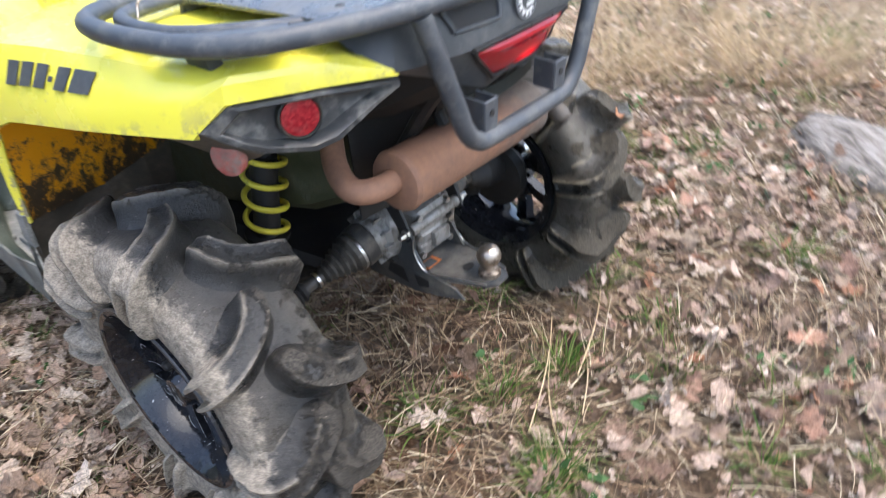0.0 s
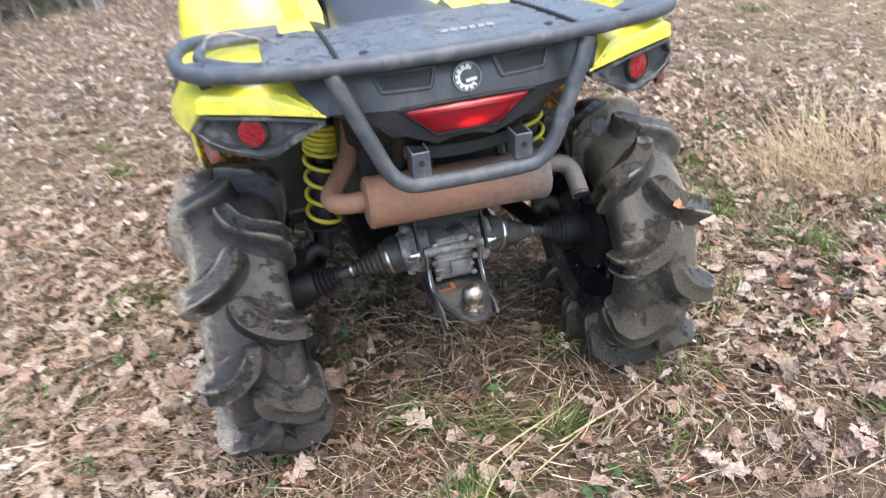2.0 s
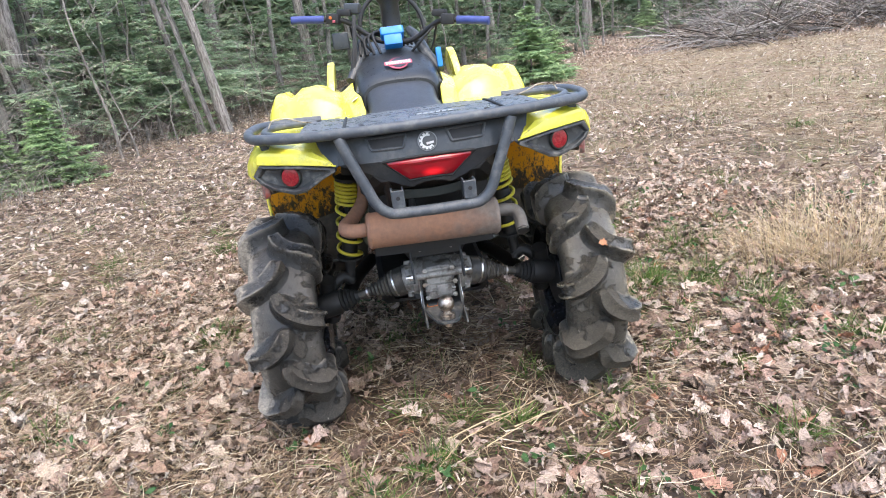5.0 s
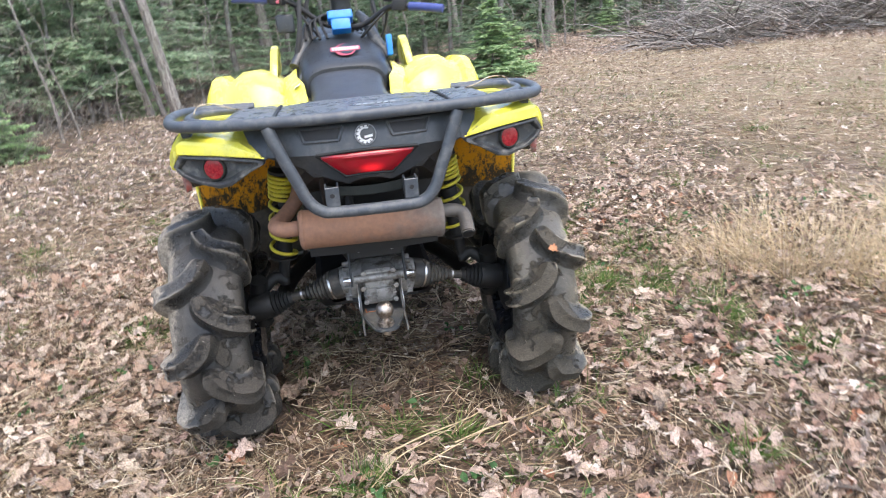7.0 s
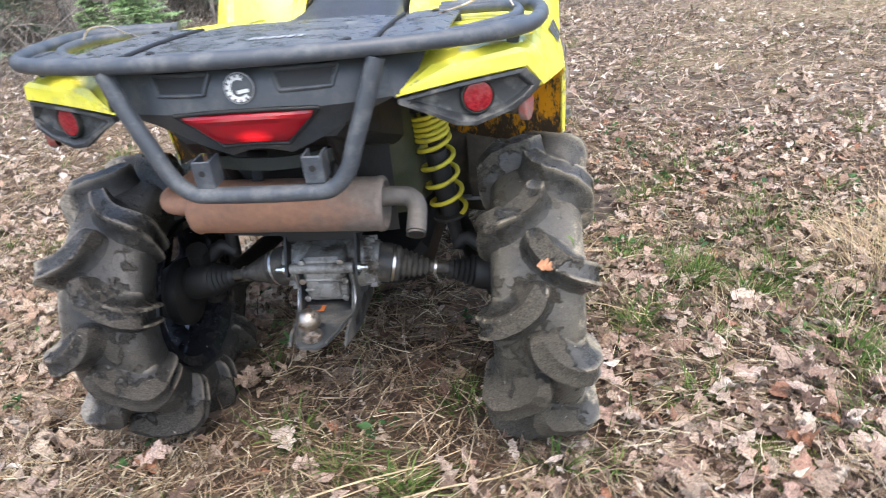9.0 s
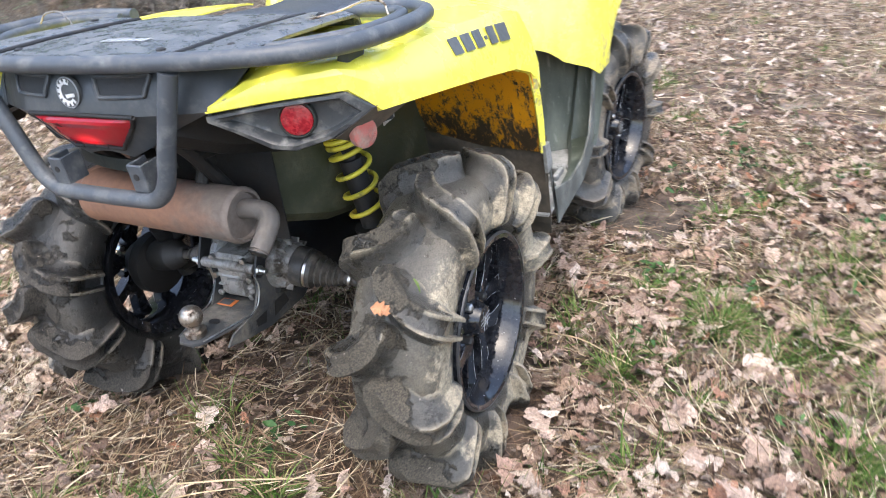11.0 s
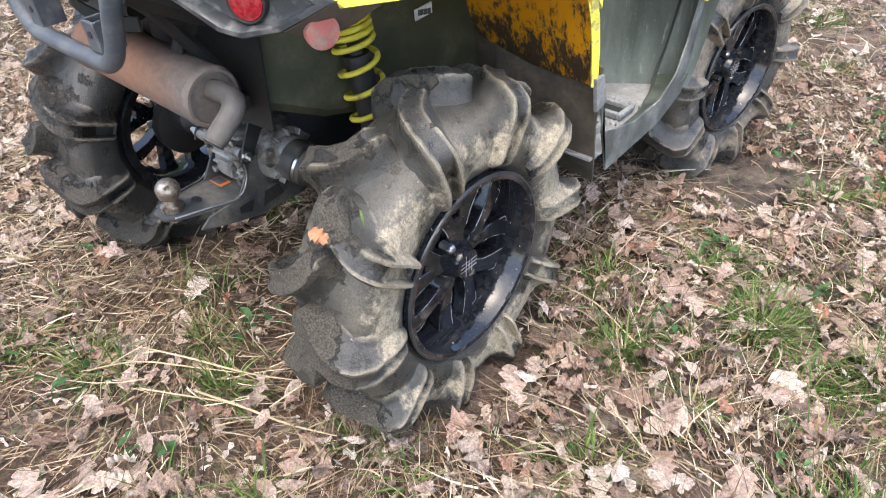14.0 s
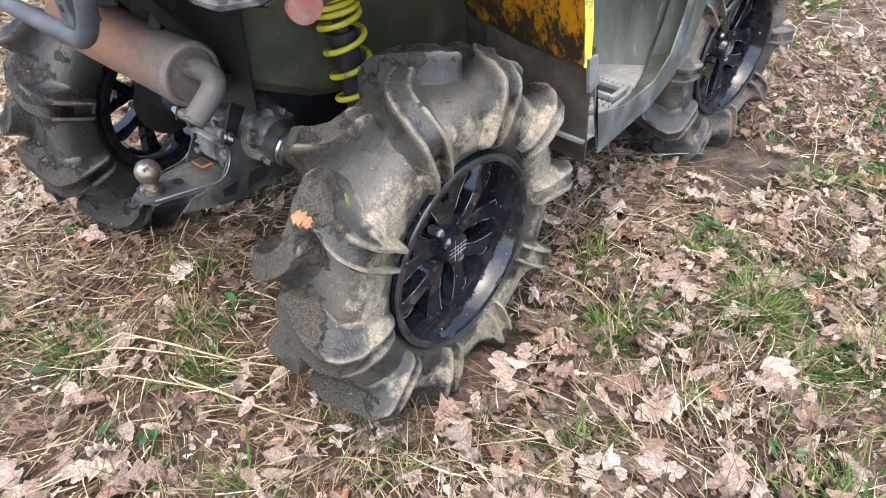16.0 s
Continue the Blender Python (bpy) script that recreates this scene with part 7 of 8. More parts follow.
# ---- stone in the leaves ----
def stone(x, y, sx, sy, sz, rot, seed):
    bm = bmesh.new()
    bmesh.ops.create_icosphere(bm, subdivisions=4, radius=1.0)
    for v in bm.verts:
        n = 1 + 0.25 * noise.noise(v.co * 1.3 + Vector((seed, 0, 0))) + 0.07 * noise.noise(v.co * 4.1 + Vector((0, seed, 0)))
        v.co = Vector((v.co.x * n * sx, v.co.y * n * sy, max(v.co.z * n, -0.4) * sz))
    ob = part("field_stone", bm, M_stone, None, "", 50)
    ob.location, ob.rotation_euler = (x, y, float(ground_height(x, y)) + 0.01), (0, 0, radians(rot))
    return tagged(ob, "weathered grey stone half sunk among leaves", "stone")


stone(1.70, -0.70, 0.35, 0.19, 0.085, 50, 3)


# ---- leaf litter, dead grass and green shoots ----
def leaf_template(kind):
    """A lobed leaf one unit long: midrib and both margins, folded and curled."""
    st = {0: [(0, .02), (.09, .06), (.15, .17), (.20, .22), (.25, .20), (.30, .11), (.36, .14), (.43, .28), (.49, .30), (.54, .24), (.59, .15), (.65, .22), (.71, .29), (.76, .26), (.82, .15), (.89, .18), (.95, .13), (1, .03)],
          1: [(0, .02), (.07, .12), (.14, .28), (.21, .34), (.27, .28), (.32, .22), (.39, .33), (.46, .39), (.52, .33), (.58, .21), (.66, .25), (.74, .27), (.80, .19), (.86, .14), (.93, .12), (1, .02)],
          2: [(0, .02), (.2, .22), (.45, .30), (.7, .24), (1, .01)],
          3: [(0, .02), (.35, .30), (.7, .26), (1, .02)],
          5: [(0, .24), (1, .20)],
          4: [(0, .14), (.25, .32), (.5, .12), (.8, .26), (1, .06)]}[kind]
    g = np.random.default_rng(40 + kind)
    v = []
    for t, w in st:
        z = 0.14 * math.sin(3.0 * t + kind) * t
        lift = 0.35 * w
        v += [(t - 0.5, 0, z), (t - 0.5 + 0.06 * (w > .25), w, z + lift * g.uniform(0.1, 1.3)), (t - 0.5 + 0.06 * (w > .25), -w, z + lift * g.uniform(-0.3, 1.2))]
    f = []
    for i in range(len(st) - 1):
        a, b = 3 * i, 3 * i + 3
        f += [(a, b, b + 1, a + 1), (b, a, a + 2, b + 2)]
    return np.array(v), np.array(f)


def scatter_leaves(k, kind, xy, size, seed, tilt=0.35, lift=0.02):
    g = np.random.default_rng(seed)
    v, f = leaf_template(kind)
    s = size * g.uniform(0.6, 1.25, k)
    yaw, p, r = g.uniform(0, 6.28, k), g.normal(0, tilt, k), g.normal(0, tilt, k)
    flip = np.where(g.random(k) < 0.5, 1.0, -1.0)
    curl = g.uniform(0.5, 2.8, k)
    x = v[None] * s[:, None, None] * np.stack([np.ones(k), g.uniform(0.45, 1.1, k), flip * curl], -1)[:, None, :]
    cy, sy, cp, sp, cr, sr = np.cos(yaw), np.sin(yaw), np.cos(p), np.sin(p), np.cos(r), np.sin(r)
    R = np.stack([np.stack([cy * cp, cy * sp * sr - sy * cr, cy * sp * cr + sy * sr], -1), np.stack([sy * cp, sy * sp * sr + cy * cr, sy * sp * cr - cy * sr], -1), np.stack([-sp, cp * sr, cp * cr], -1)], 1)
    x = x + g.normal(0, 0.036, x.shape) * s[:, None, None] * np.array([0.6, 1.0, 1.0])
    x = np.einsum("kij,knj->kni", R, x)
    z = ground_height(xy[:, 0], xy[:, 1]) + 0.014 + lift * g.random(k) + 0.25 * s * (np.abs(np.sin(p)) + np.abs(np.sin(r)))
    x += np.concatenate([xy, z[:, None]], -1)[:, None, :]
    faces = (f[None] + (np.arange(k) * len(v))[:, None, None]).reshape(-1, 4)
    return x.reshape(-1, 3), faces


def clear_of_tyres(xy):
    ok = np.ones(len(xy), bool)
    for x, y in ((0.495, -0.005), (-0.495, -0.005), (0.51, 1.285), (-0.51, 1.285)):
        ok &= ~((np.abs(xy[:, 0] - x) < 0.14) & (np.abs(xy[:, 1] - y) < 0.17))
    return ok


def ring_points(k, r0, r1, seed, c=(0.3, 0.2), a0=0.0, a1=2 * np.pi):
    g = np.random.default_rng(seed)
    r = np.sqrt(g.uniform(r0 * r0, r1 * r1, k))
    a = g.uniform(a0, a1, k)
    xy = np.stack([c[0] + r * np.cos(a), c[1] + r * np.sin(a)], -1)
    return xy[clear_of_tyres(xy)]


BARE = ((0.68, 1.22, 0.16), (0.78, 1.38, 0.15))


def thin_out(xy, seed, bare=BARE):
    """Fewer leaves on the churned mud, under the quad bike and in drifting patches."""
    g = np.random.default_rng(seed)
    patch = 0.5 + 0.5 * np.sin(2.3 * xy[:, 0] + 1.0) * np.sin(1.9 * xy[:, 1] + 0.4) + 0.25 * np.sin(6.1 * xy[:, 0]) * np.sin(5.3 * xy[:, 1])
    keep = g.random(len(xy)) < 0.62 + 0.4 * patch
    open_side = np.clip((xy[:, 0] - 0.35 * xy[:, 1] - 0.6) / 1.6, 0, 1) * np.clip((np.hypot(xy[:, 0], xy[:, 1]) - 2.0) / 2.0, 0, 1)
    keep &= g.random(len(xy)) > 0.78 * open_side
    for x, y, r in bare:
        keep &= ~((np.hypot(xy[:, 0] - x, xy[:, 1] - y) < r) & (g.random(len(xy)) < 0.8))
    under_quad = (np.abs(xy[:, 0]) < 0.42) & (np.abs(xy[:, 1] - 0.55) < 0.95)
    keep &= ~(under_quad & (g.random(len(xy)) < 0.72))
    return xy[keep]


def bare_only(xy):
    """Drops four fifths of what lies on the bare mud, and half of what lies under the quad bike."""
    g = np.random.default_rng(len(xy))
    keep = np.ones(len(xy), bool)
    for x, y, r in BARE:
        keep &= ~((np.hypot(xy[:, 0] - x, xy[:, 1] - y) < r) & (g.random(len(xy)) < 0.85))
    under_quad = (np.abs(xy[:, 0]) < 0.42) & (np.abs(xy[:, 1] - 0.60) < 0.80)
    keep &= ~(under_quad & (g.random(len(xy)) < 0.5))
    return xy[keep]


def litter():
    chunks = []
    for i, (kind, k, size) in enumerate(((0, 1500, 0.078), (1, 1100, 0.066), (2, 4200, 0.046))):
        xy = thin_out(ring_points(k, 0, 2.4, 100 + i), 200 + i)
        chunks.append(scatter_leaves(len(xy), kind, xy, size, 300 + i, 0.40, 0.03))
    drift = []
    for i, (kind, k, size) in enumerate(((0, 330, 0.082), (1, 290, 0.075), (2, 800, 0.05))):
        xy = ring_points(k, 0, 1.15, 130 + i, (-1.15, 0.75))
        drift.append(scatter_leaves(len(xy), kind, xy, size, 340 + i, 0.30, 0.04))
    for i, (kind, k, size) in enumerate(((0, 330, 0.080), (1, 290, 0.074), (2, 800, 0.052))):
        xy = ring_points(k, 0, 2.3, 135 + i, (-2.3, 0.2))
        xy = xy[(xy[:, 0] < -0.62) & (np.sin(3.1 * xy[:, 0] + 1.1) * np.sin(2.7 * xy[:, 1]) > -0.35)]
        drift.append(scatter_leaves(len(xy), kind, xy, size, 345 + i, 0.32, 0.045))
    for i, (kind, k, size) in enumerate(((0, 170, 0.078), (1, 170, 0.072))):
        xy = thin_out(ring_points(k, 0, 0.9, 150 + i, (1.0, 0.35)), 250 + i)
        chunks.append(scatter_leaves(len(xy), kind, xy, size, 360 + i, 0.30, 0.03))
    for i, (kind, k, size) in enumerate(((0, 190, 0.085), (1, 150, 0.078))):
        xy = ring_points(k, 0, 0.55, 160 + i, (-0.88, 0.50))
        drift.append(scatter_leaves(len(xy), kind, xy, size, 370 + i, 0.28, 0.05))
    for i, (kind, k, size) in enumerate(((0, 330, 0.074), (1, 300, 0.066), (2, 1500, 0.044))):
        xy = bare_only(ring_points(k, 0, 1.7, 170 + i, (1.85, 0.75)))
        xy = xy[(xy[:, 0] > 0.66) & (np.sin(3.7 * xy[:, 0] + 0.4) * np.sin(3.1 * xy[:, 1] + 0.9) > -0.45)]
        drift.append(scatter_leaves(len(xy), kind, xy, size, 380 + i, 0.34, 0.04))
    xy = thin_out(ring_points(4200, 0, 2.4, 176, (3.9, 1.4)), 276)
    drift.append(scatter_leaves(len(xy), 2, xy, 0.055, 386, 0.34, 0.05))
    farther = []
    for i, (kind, k, size) in enumerate(((2, 11000, 0.060), (4, 15000, 0.060))):
        xy = thin_out(ring_points(k, 2.3, 6.5, 110 + i), 210 + i)
        farther.append(scatter_leaves(len(xy), kind, xy, size, 310 + i, 0.35, 0.04))
    xy = thin_out(ring_points(48000, 6.3, 17.0, 120, (0, 0), radians(10), radians(170)), 220)
    farther.append(scatter_leaves(len(xy), 5, xy, 0.050, 320, 0.4, 0.03))
    xy = ring_points(42000, 16.5, 30.0, 126, (0, 0), radians(42), radians(112))
    farther.append(scatter_leaves(len(xy), 5, xy, 0.075, 326, 0.5, 0.05))
    v, f = merge(farther)
    tagged(from_arrays("far_leaf_litter", v, f, M_crumb), "brown and tan dead leaves across the clearing", "leaves", kind="stuff")
    xy = thin_out(ring_points(19000, 0, 2.4, 103), 203)
    v, f = scatter_leaves(len(xy), 4, xy, 0.028, 303, 0.45, 0.014)
    tagged(from_arrays("leaf_crumbs", v, f, M_crumb), "broken brown bits of dead leaf", "leaves", kind="stuff")
    v, f = merge(drift)
    tagged(from_arrays("leaf_drift", v, f, M_leafpale), "drift of pale pinkish dry leaves", "leaves", kind="stuff")
    v, f = merge(chunks)
    tagged(from_arrays("leaf_litter", v, f, M_leaf), "dry curled tan and brown oak leaves", "leaves", kind="stuff")
    # leaves near enough to tell apart
    meshes = []
    for kind in (0, 1):
        v, f = leaf_template(kind)
        for c in (0.5, 1.4):
            me = bpy.data.meshes.new("leaf")
            me.from_pydata((v * np.array((1, 0.95, c))).tolist(), [], f.tolist())
            me.materials.append(M_leaf1)
            meshes.append(me)
    rnd = random.Random(61)
    xy = bare_only(ring_points(360, 0.3, 1.7, 63, (0.25, -0.25)))
    xy = xy[~((np.abs(xy[:, 0]) < 0.38) & (xy[:, 1] > -0.35) & (np.arange(len(xy)) % 4 > 0))]
    for x, y in xy[:280]:
        ob = new("leaf", rnd.choice(meshes))
        s = rnd.uniform(0.065, 0.115)
        ob.scale = (s, s, s)
        ob.location = (x, y, float(ground_height(x, y)) + 0.028 + 0.012 * rnd.random())
        ob.rotation_euler = (rnd.gauss(0, 0.22) + (math.pi if rnd.random() < 0.4 else 0), rnd.gauss(0, 0.22), rnd.uniform(0, 6.28))
        ob.parent = ground


def lie(xy, g, loose=0.5):
    """The way in which straw lies: swathes that turn from place to place."""
    x, y = xy[:, 0], xy[:, 1]
    return 0.5 + 1.6 * np.sin(2.3 * x + 1.1 * np.sin(1.9 * y)) + 1.3 * np.sin(2.7 * y + 0.8 * np.sin(2.4 * x) + 1.0) + g.normal(0, loose, len(xy)) + np.where(g.random(len(xy)) < 0.25, g.uniform(-1.5, 1.5, len(xy)), 0)


def blades():
    g = np.random.default_rng(71)
    chunks = []
    for r0, r1, k, w in ((0, 2.5, 7000, 0.0032), (0.05, 2.3, 15000, 0.0030), (2.5, 7, 60000, 0.0045), (7, 16, 40000, 0.009)):
        xy = ring_points(k, r0, r1, int(500 + r0 * 100))
        xy = bare_only(xy)
        n = len(xy)
        base = np.concatenate([xy, (ground_height(xy[:, 0], xy[:, 1]) + 0.012 + 0.02 * g.random(n) + 0.015)[:, None]], -1)
        chunks.append(strips(base, lie(xy, g) if r0 < 2 else g.uniform(0, 6.28, n), g.uniform(0.03, 0.12, n) * (1 + (r0 > 2)) + 0.10 * (g.random(n) < 0.08), w * g.uniform(0.6, 1.3, n), g.exponential(0.14, n), g.uniform(-0.05, 0.25, n), 4 if r0 < 2 else 2, 0.3, g.uniform(-0.9, 0.9, n), g.normal(0, 0.28, n)))
    thatch = []
    for r0, r1, k, w in ((0.02, 2.4, 52000, 0.0030), (2.3, 5.0, 30000, 0.003)):
        xy = ring_points(k, r0, r1, int(540 + r0 * 100))
        xy = bare_only(xy)
        n = len(xy)
        base = np.concatenate([xy, (ground_height(xy[:, 0], xy[:, 1]) + 0.003 + 0.026 * g.random(n))[:, None]], -1)
        thatch.append(strips(base, lie(xy, g, 0.6) if r0 < 2 else g.uniform(0, 6.28, n), g.uniform(0.03, 0.13, n), w * g.uniform(0.6, 1.3, n), g.normal(0.04, 0.12, n), g.uniform(-0.02, 0.12, n), 3, 0.4, g.uniform(-0.8, 0.8, n), g.normal(0, 0.30, n)))
    # straw and needles over the leaves on the wood's side
    xy = ring_points(15000, 0, 2.2, 547, (-1.5, 1.2))
    n = len(xy)
    base = np.concatenate([xy, (ground_height(xy[:, 0], xy[:, 1]) + 0.012 + 0.045 * g.random(n))[:, None]], -1)
    thatch.append(strips(base, g.uniform(0, 6.28, n), g.uniform(0.05, 0.18, n), 0.0034 * g.uniform(0.7, 1.4, n), g.normal(0.05, 0.14, n), g.uniform(-0.02, 0.1, n), 2, 0.4, g.uniform(-0.8, 0.8, n)))
    xy = np.concatenate([ring_points(9000, 0, 2.0, 548, (-1.5, 0.9)), ring_points(2600, 0, 0.9, 549, (-1.1, 0.1))])
    n = len(xy)
    base = np.concatenate([xy, (ground_height(xy[:, 0], xy[:, 1]) + 0.025 + 0.045 * g.random(n))[:, None]], -1)
    chunks.append(strips(base, lie(xy, g, 0.7), g.uniform(0.04, 0.15, n), 0.0027 * g.uniform(0.7, 1.4, n), g.exponential(0.12, n), g.uniform(-0.02, 0.2, n), 3, 0.35, g.uniform(-0.8, 0.8, n), g.normal(0, 0.3, n)))
    v, f = merge(thatch)
    tagged(from_arrays("brown_thatch", v, f, M_thatch), "matted thin brown dead stalks and needles", "thatch", kind="stuff")
    # long flattened stems
    xy = ring_points(300, 0, 2.6, 590)
    n = len(xy)
    base = np.concatenate([xy, (ground_height(xy[:, 0], xy[:, 1]) + 0.03)[:, None]], -1)
    chunks.append(strips(base, lie(xy, g), g.uniform(0.12, 0.34, n), g.uniform(0.0022, 0.0040, n), g.uniform(0.0, 0.12, n), g.uniform(0, 0.12, n), 7, 0.4, None, g.normal(0, 0.25, n)))
    v, f = merge(chunks)
    tagged(from_arrays("dead_grass", v, f, M_straw), "pale flattened dead grass among leaves", "grass", kind="stuff")
    # low matted dead grass in the field
    xy = ring_points(95000, 2.0, 14, 597, (1.5, 1.5), radians(-70), radians(125))
    n = len(xy)
    clump = np.sin(3.1 * xy[:, 0] + 2 * np.sin(1.7 * xy[:, 1])) * np.sin(2.7 * xy[:, 1] + 1.5 * np.sin(2.2 * xy[:, 0]))
    keep = g.random(n) < 0.50 + 0.55 * clump
    xy = xy[keep]
    n = len(xy)
    base = np.concatenate([xy, ground_height(xy[:, 0], xy[:, 1])[:, None]], -1)
    v, f = strips(base, g.uniform(0, 6.28, n), g.uniform(0.05, 0.20, n), g.uniform(0.003, 0.008, n), g.exponential(0.35, n), g.uniform(0, 0.3, n), 2, 0.3, g.uniform(-1, 1, n))
    tagged(from_arrays("field_grass", v, f, M_straw), "low matted tan dead grass of the clearing", "grass", kind="stuff")
    # thin dead stalks standing in the field
    xy = ring_points(5200, 2.2, 15, 593, (1.0, 1.0), radians(-60), radians(130))
    n = len(xy)
    base = np.concatenate([xy, ground_height(xy[:, 0], xy[:, 1])[:, None]], -1)
    v, f = strips(base, g.uniform(0, 6.28, n), g.uniform(0.08, 0.34, n), g.uniform(0.003, 0.006, n), g.uniform(0.8, 1.5, n), g.uniform(0, 0.3, n), 3, 0.3, g.uniform(-1, 1, n))
    tagged(from_arrays("dead_stalks", v, f, M_straw), "thin dead stalks standing in the field", "grass", kind="stuff")
    # standing straw tussocks
    for x, y, r, k, h in ((1.95, 0.52, 0.34, 560, 0.42), (1.62, 0.60, 0.20, 320, 0.26), (2.42, -0.20, 0.30, 540, 0.46), (2.9, 0.6, 0.4, 500, 0.32), (2.2, 0.15, 0.25, 350, 0.28)):
        n = k
        a, q = g.uniform(0, 6.28, n), r * np.sqrt(g.random(n))
        base = np.stack([q * np.cos(a), q * np.sin(a), np.zeros(n)], -1)
        v, f = strips(base, a + g.normal(0, 0.8, n), h * g.uniform(0.5, 1.2, n), 0.0036 * np.ones(n), g.uniform(0.5, 1.45, n), g.uniform(0.05, 0.4, n), 4, 0.25, g.uniform(-1, 1, n))
        ob = from_arrays("straw_tussock", v, f, M_tussock)
        ob.location = (x, y, float(ground_height(x, y)))
        tagged(ob, "tussock of pale standing dead grass", "grass", "tussocks of dead grass", kind="stuff")


def tufts():
    g = np.random.default_rng(81)
    spots = [(-0.96, 0.68, .16, 95), (-1.20, 2.20, .15, 80), (-1.98, 2.26, .12, 50), (1.31, 0.10, .13, 70), (1.47, -0.25, .09, 40), (0.92, -0.70, .10, 45), (-0.03, -0.52, .05, 16), (-0.61, 0.82, .10, 40), (0.17, -0.87, .08, 30), (-0.98, 0.65, .12, 45), (-1.33, 2.67, .13, 45),
             (1.01, 0.57, .13, 80), (-0.12, -0.55, .07, 28), (0.775, 0.285, .06, 22), (0.0, -0.32, .08, 24), (0.855, 0.77, .08, 32), (0.94, 1.29, .12, 45), (1.36, 0.98, .12, 45), (0.28, -0.10, .09, 40),
             (1.12, 1.5, .12, 40), (0.44, 2.98, .16, 50), (2.08, -0.43, .12, 40), (2.9, -0.3, .14, 50), (3.65, 3.53, .2, 60), (0.30, -0.62, .05, 14), (-0.35, -0.50, .05, 14), (0.62, 0.42, .06, 20), (1.2, -0.2, .08, 25), (-1.0, 0.3, .08, 25),
             (1.17, 1.55, .10, 40), (1.31, 0.92, .10, 40), (1.01, 0.59, .10, 40), (1.51, 0.98, .10, 40), (0.79, 0.28, .10, 40), (1.32, 0.15, .10, 40), (0.88, -0.06, .10, 40), (1.15, 1.90, .10, 40), (-0.29, -0.67, .10, 40), (-0.10, -0.55, .10, 40), (-0.14, -0.22, .10, 40), (0.18, -0.40, .10, 40), (0.64, 0.84, .05, 8), (0.99, 0.58, .10, 40), (1.16, 0.45, .10, 40), (1.22, 0.47, .10, 40), (0.63, 0.50, .10, 40),
             (1.02, 0.55, .12, 60), (0.80, 0.67, .10, 40), (0.90, 0.69, .09, 40), (1.28, 0.59, .12, 60), (0.78, 0.27, .07, 34), (0.99, 0.21, .06, 24), (0.16, -0.39, .06, 24), (-0.14, -0.56, .08, 30), (0.0, -0.33, .06, 26), (1.10, 1.36, .09, 34), (0.43, 0.71, .05, 20), (-0.17, -0.23, .05, 20), (0.65, -0.31, .04, 16), (1.20, 0.85, .10, 40), (1.40, 0.40, .12, 50)]
    for _ in range(190):
        r, a = 0.5 + 5.5 * g.random(), g.uniform(-2.4, 3.4)
        spots.append((0.4 + r * math.cos(a), 0.2 + r * math.sin(a), 0.04 + 0.07 * g.random(), int(8 + 22 * g.random())))
    for x, y, r, k in spots:
        if not clear_of_tyres(np.array([[x, y]]))[0] or any(math.hypot(x - bx, y - by) < br for bx, by, br in BARE):
            continue
        k = int(k * (2.4 if k >= 45 else 1.5))
        a, q = g.uniform(0, 6.28, k), 0.55 * r * g.random(k) ** 0.7
        base = np.stack([q * np.cos(a), q * np.sin(a), np.full(k, 0.015)], -1)
        v, f = strips(base, a + g.normal(0, 0.7, k), g.uniform(0.05, 0.12, k) + (0.3 + r) * 0.20 * g.random(k) ** 2, g.uniform(0.0030, 0.0060, k), g.uniform(0.40, 1.30, k), g.uniform(0.1, 0.8, k), 5, 0.12, g.uniform(-0.8, 0.8, k), g.normal(0, 0.25, k))
        ob = from_arrays("grass_tuft", v, f, M_grass)
        ob.location = (x, y, float(ground_height(x, y)))
        tagged(ob, "tuft of fresh green grass", "grass", "tufts of green grass", kind="stuff")
    # thin short green blades everywhere
    xy = np.concatenate([bare_only(ring_points(2600, 0, 2.8, 91, (0.6, 0.1))), ring_points(11000, 2.6, 9, 92), bare_only(ring_points(500, 0, 0.75, 93, (1.15, 0.55)))])
    n = len(xy)
    base = np.concatenate([xy, ground_height(xy[:, 0], xy[:, 1])[:, None]], -1)
    drift = ring_points(34000, 1.8, 10, 98, (1.5, 1.5), radians(-70), radians(110))
    drift = drift[np.sin(1.7 * drift[:, 0] + 1.2 * np.sin(1.3 * drift[:, 1])) * np.sin(2.1 * drift[:, 1] + np.sin(1.9 * drift[:, 0])) + 0.35 * g.random(len(drift)) > 0.42]
    side = ring_points(2600, 0.1, 3.0, 94, (-1.6, 1.6))
    xy = np.concatenate([xy, side, drift])
    n = len(xy)
    base = np.concatenate([xy, ground_height(xy[:, 0], xy[:, 1])[:, None]], -1)
    v, f = strips(base, g.uniform(0, 6.28, n), g.uniform(0.06, 0.13, n), g.uniform(0.003, 0.005, n), g.uniform(0.3, 1.4, n), g.uniform(0.05, 0.4, n), 3, 0.2, g.uniform(-0.8, 0.8, n))
    tagged(from_arrays("green_blades", v, f, M_grass), "scattered short green grass blades", "grass", kind="stuff")
    # low broad-leaved shoots
    hearts = ring_points(150, 0.3, 2.3, 95, (0.9, 0.0))
    xy = np.repeat(hearts, 9, 0) + g.normal(0, 0.026, (9 * len(hearts), 2))
    v, f = scatter_leaves(len(xy), 3, xy, 0.030, 96, 0.5, 0.05)
    tagged(from_arrays("green_shoots", v, f, M_forb), "small dark green broad leaves", "plants", kind="stuff")
    # moss cushion
    k = 900
    a, q = g.uniform(0, 6.28, k), 0.09 * np.sqrt(g.random(k))
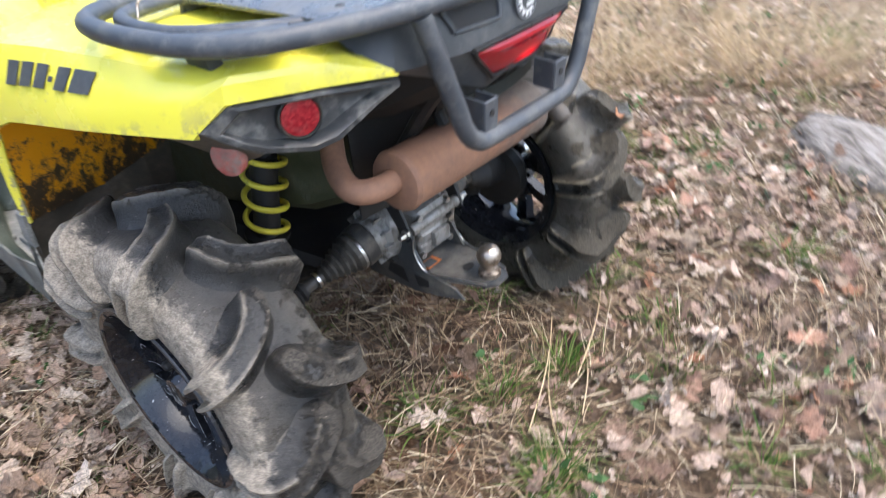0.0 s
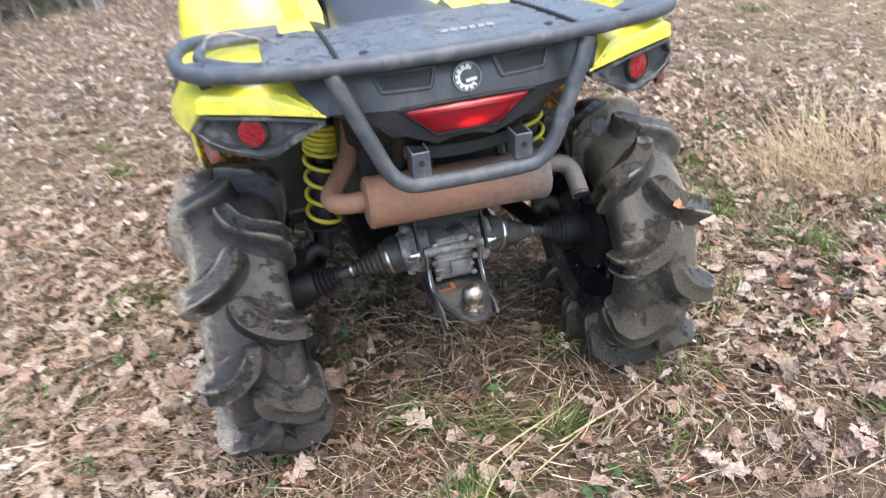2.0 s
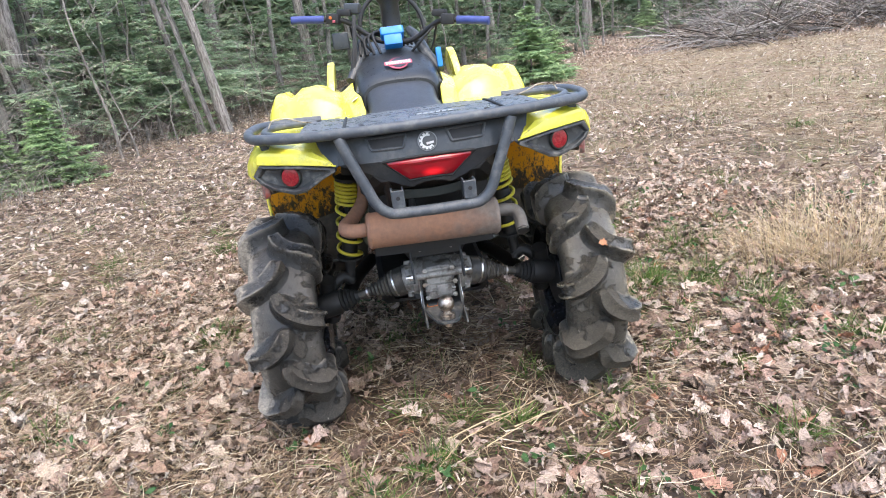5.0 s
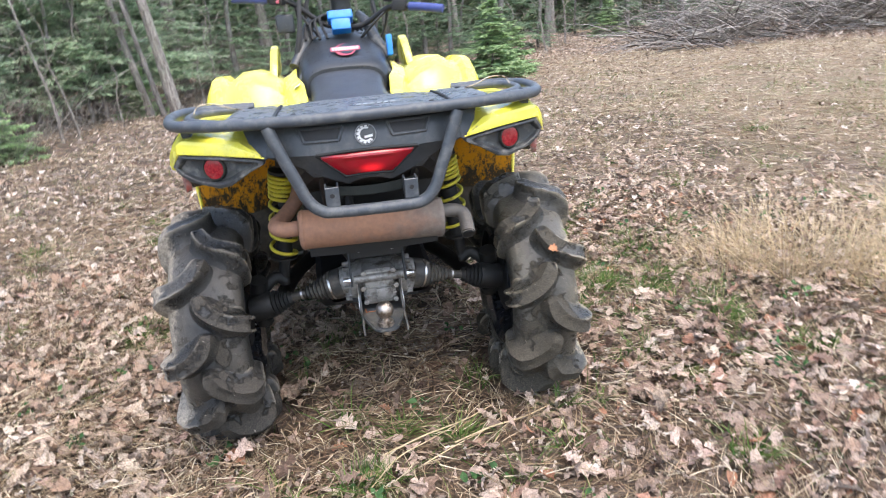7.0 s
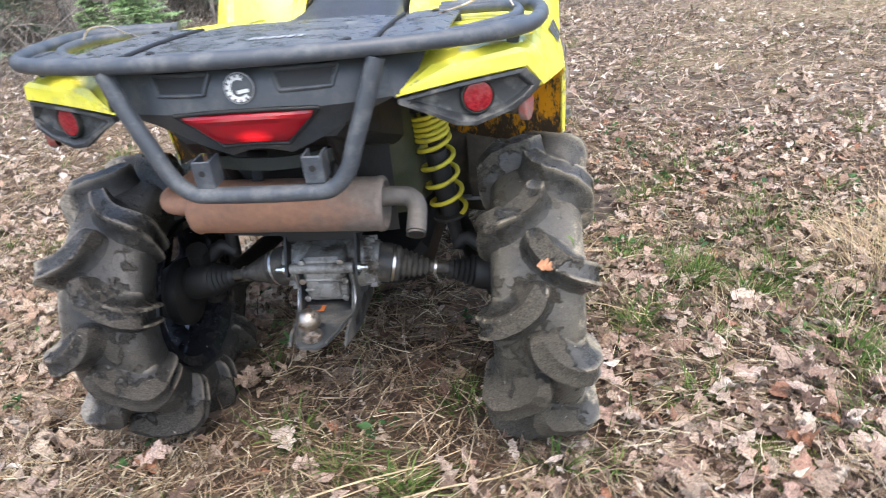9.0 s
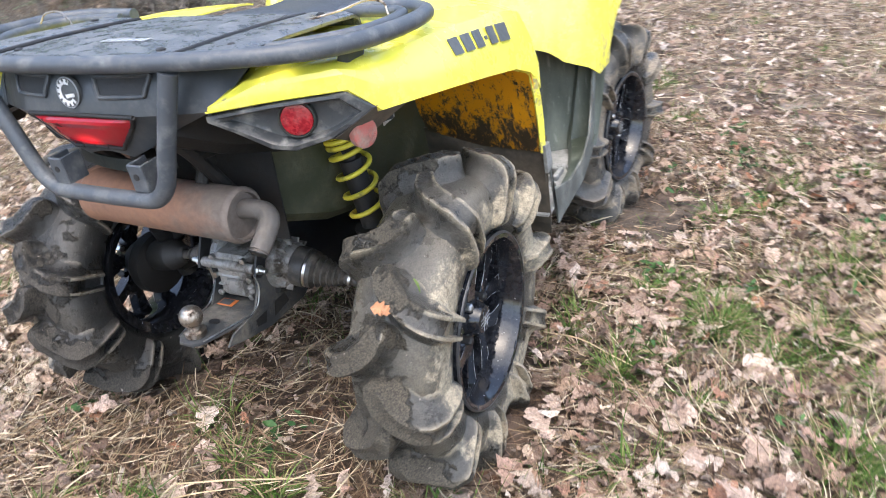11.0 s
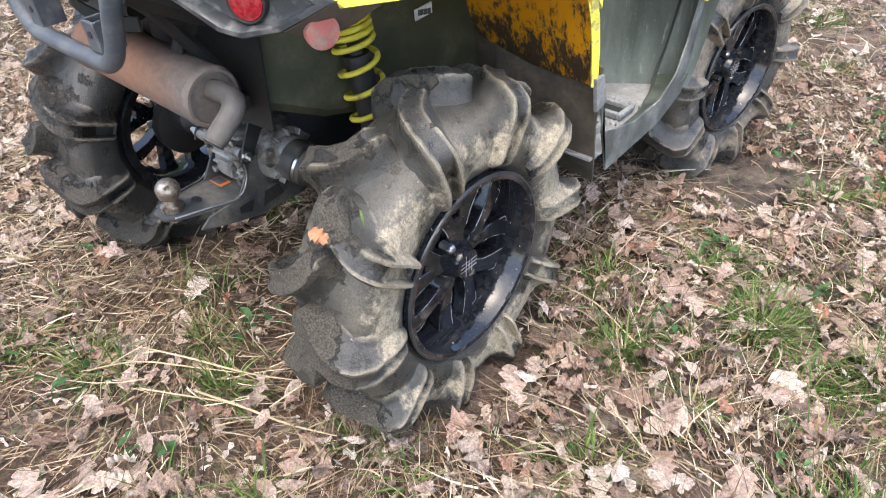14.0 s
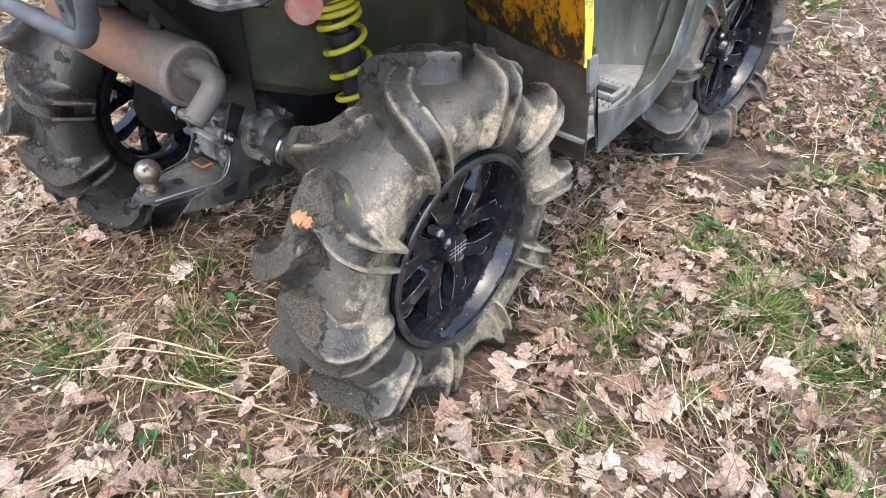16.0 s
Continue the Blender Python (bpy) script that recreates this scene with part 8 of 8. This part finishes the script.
    base = np.stack([1.0 + q * np.cos(a), -0.28 + 1.3 * q * np.sin(a), 0.012 + 0.02 * (1 - q / 0.09) + ground_height(1.0 + q, -0.28 + q)], -1)
    v, f = strips(base, g.uniform(0, 6.28, k), g.uniform(0.008, 0.016, k), 0.004 * np.ones(k), g.uniform(0.3, 1.4, k), g.uniform(0, 0.3, k), 1, 0.3, g.uniform(-1, 1, k))
    tagged(from_arrays("moss_patch", v, f, M_moss), "small yellow-green moss cushion", "moss", kind="stuff")


litter()
blades()
tufts()


def lying_stem(a, b, sag, r):
    bm = bmesh.new()
    a, b = Vector((*a, float(ground_height(*a)) + 0.045)), Vector((*b, float(ground_height(*b)) + 0.040))
    side = (b - a).cross(Vector((0, 0, 1))).normalized()
    tube(bm, [a, a.lerp(b, 0.35) + side * sag + Vector((0, 0, 0.012)), a.lerp(b, 0.7) + side * sag * 0.8, b], [r * 0.7, r * 0.75, r * 0.65, r * 0.4], 6, 4)
    ob = part("straw_stem", bm, M_tussock, None, "", 60)
    tagged(ob, "long pale dead stem lying on the leaves", "stem", "long dead stems")


for stem in (((-0.06, -0.45), (0.30, -0.285), 0.012, 0.0030), ((-0.10, -0.58), (0.17, -0.36), -0.02, 0.0026), ((0.15, -0.45), (0.47, -0.335), 0.01, 0.0034), ((0.05, -0.52), (0.33, -0.34), 0.018, 0.0022), ((0.56, 0.36), (0.86, 0.27), -0.015, 0.0026)):
    lying_stem(*stem)


# leaf lying on the tyre and a blade of grass stuck to it
def tyre_leaf():
    v, f = leaf_template(1)
    me = bpy.data.meshes.new("fallen_leaf")
    me.from_pydata((v * np.array((0.040, 0.036, 0.06))).tolist(), [], f.tolist())
    m, nt, b = material("orange_leaf", 0.7)
    nt.links.new(mixed(nt, noise_node(nt, 40.0), (0.48, 0.23, 0.11), (0.28, 0.12, 0.06)), b.inputs["Base Color"])
    me.materials.append(m)
    ob = new("fallen_leaf", me)
    ob.location, ob.rotation_euler = (0.500, -0.334, 0.552), (radians(40), radians(15), radians(20))
    tagged(ob, "small orange leaf stuck on the tyre", "leaf")
    a, b = Vector((0.543, -0.284, 0.594)), Vector((0.556, -0.290, 0.570))
    side = Vector((0.0022, 0.0016, 0.0005))
    bm = bmesh.new()
    rows = [[a.lerp(b, t) + side * k * (1 - abs(2 * t - 0.8) * 0.7) + Vector((0.004, -0.003, 0.004)) * (1 - (2 * t - 1) ** 2) for k in (-1, 1)] for t in (0, 0.25, 0.5, 0.75, 1)]
    sheet(bm, rows, 0.0006)
    tagged(part("grass_blade", bm, M_grass, None, "", 40), "single green grass blade stuck on the tyre", "grass")


tyre_leaf()
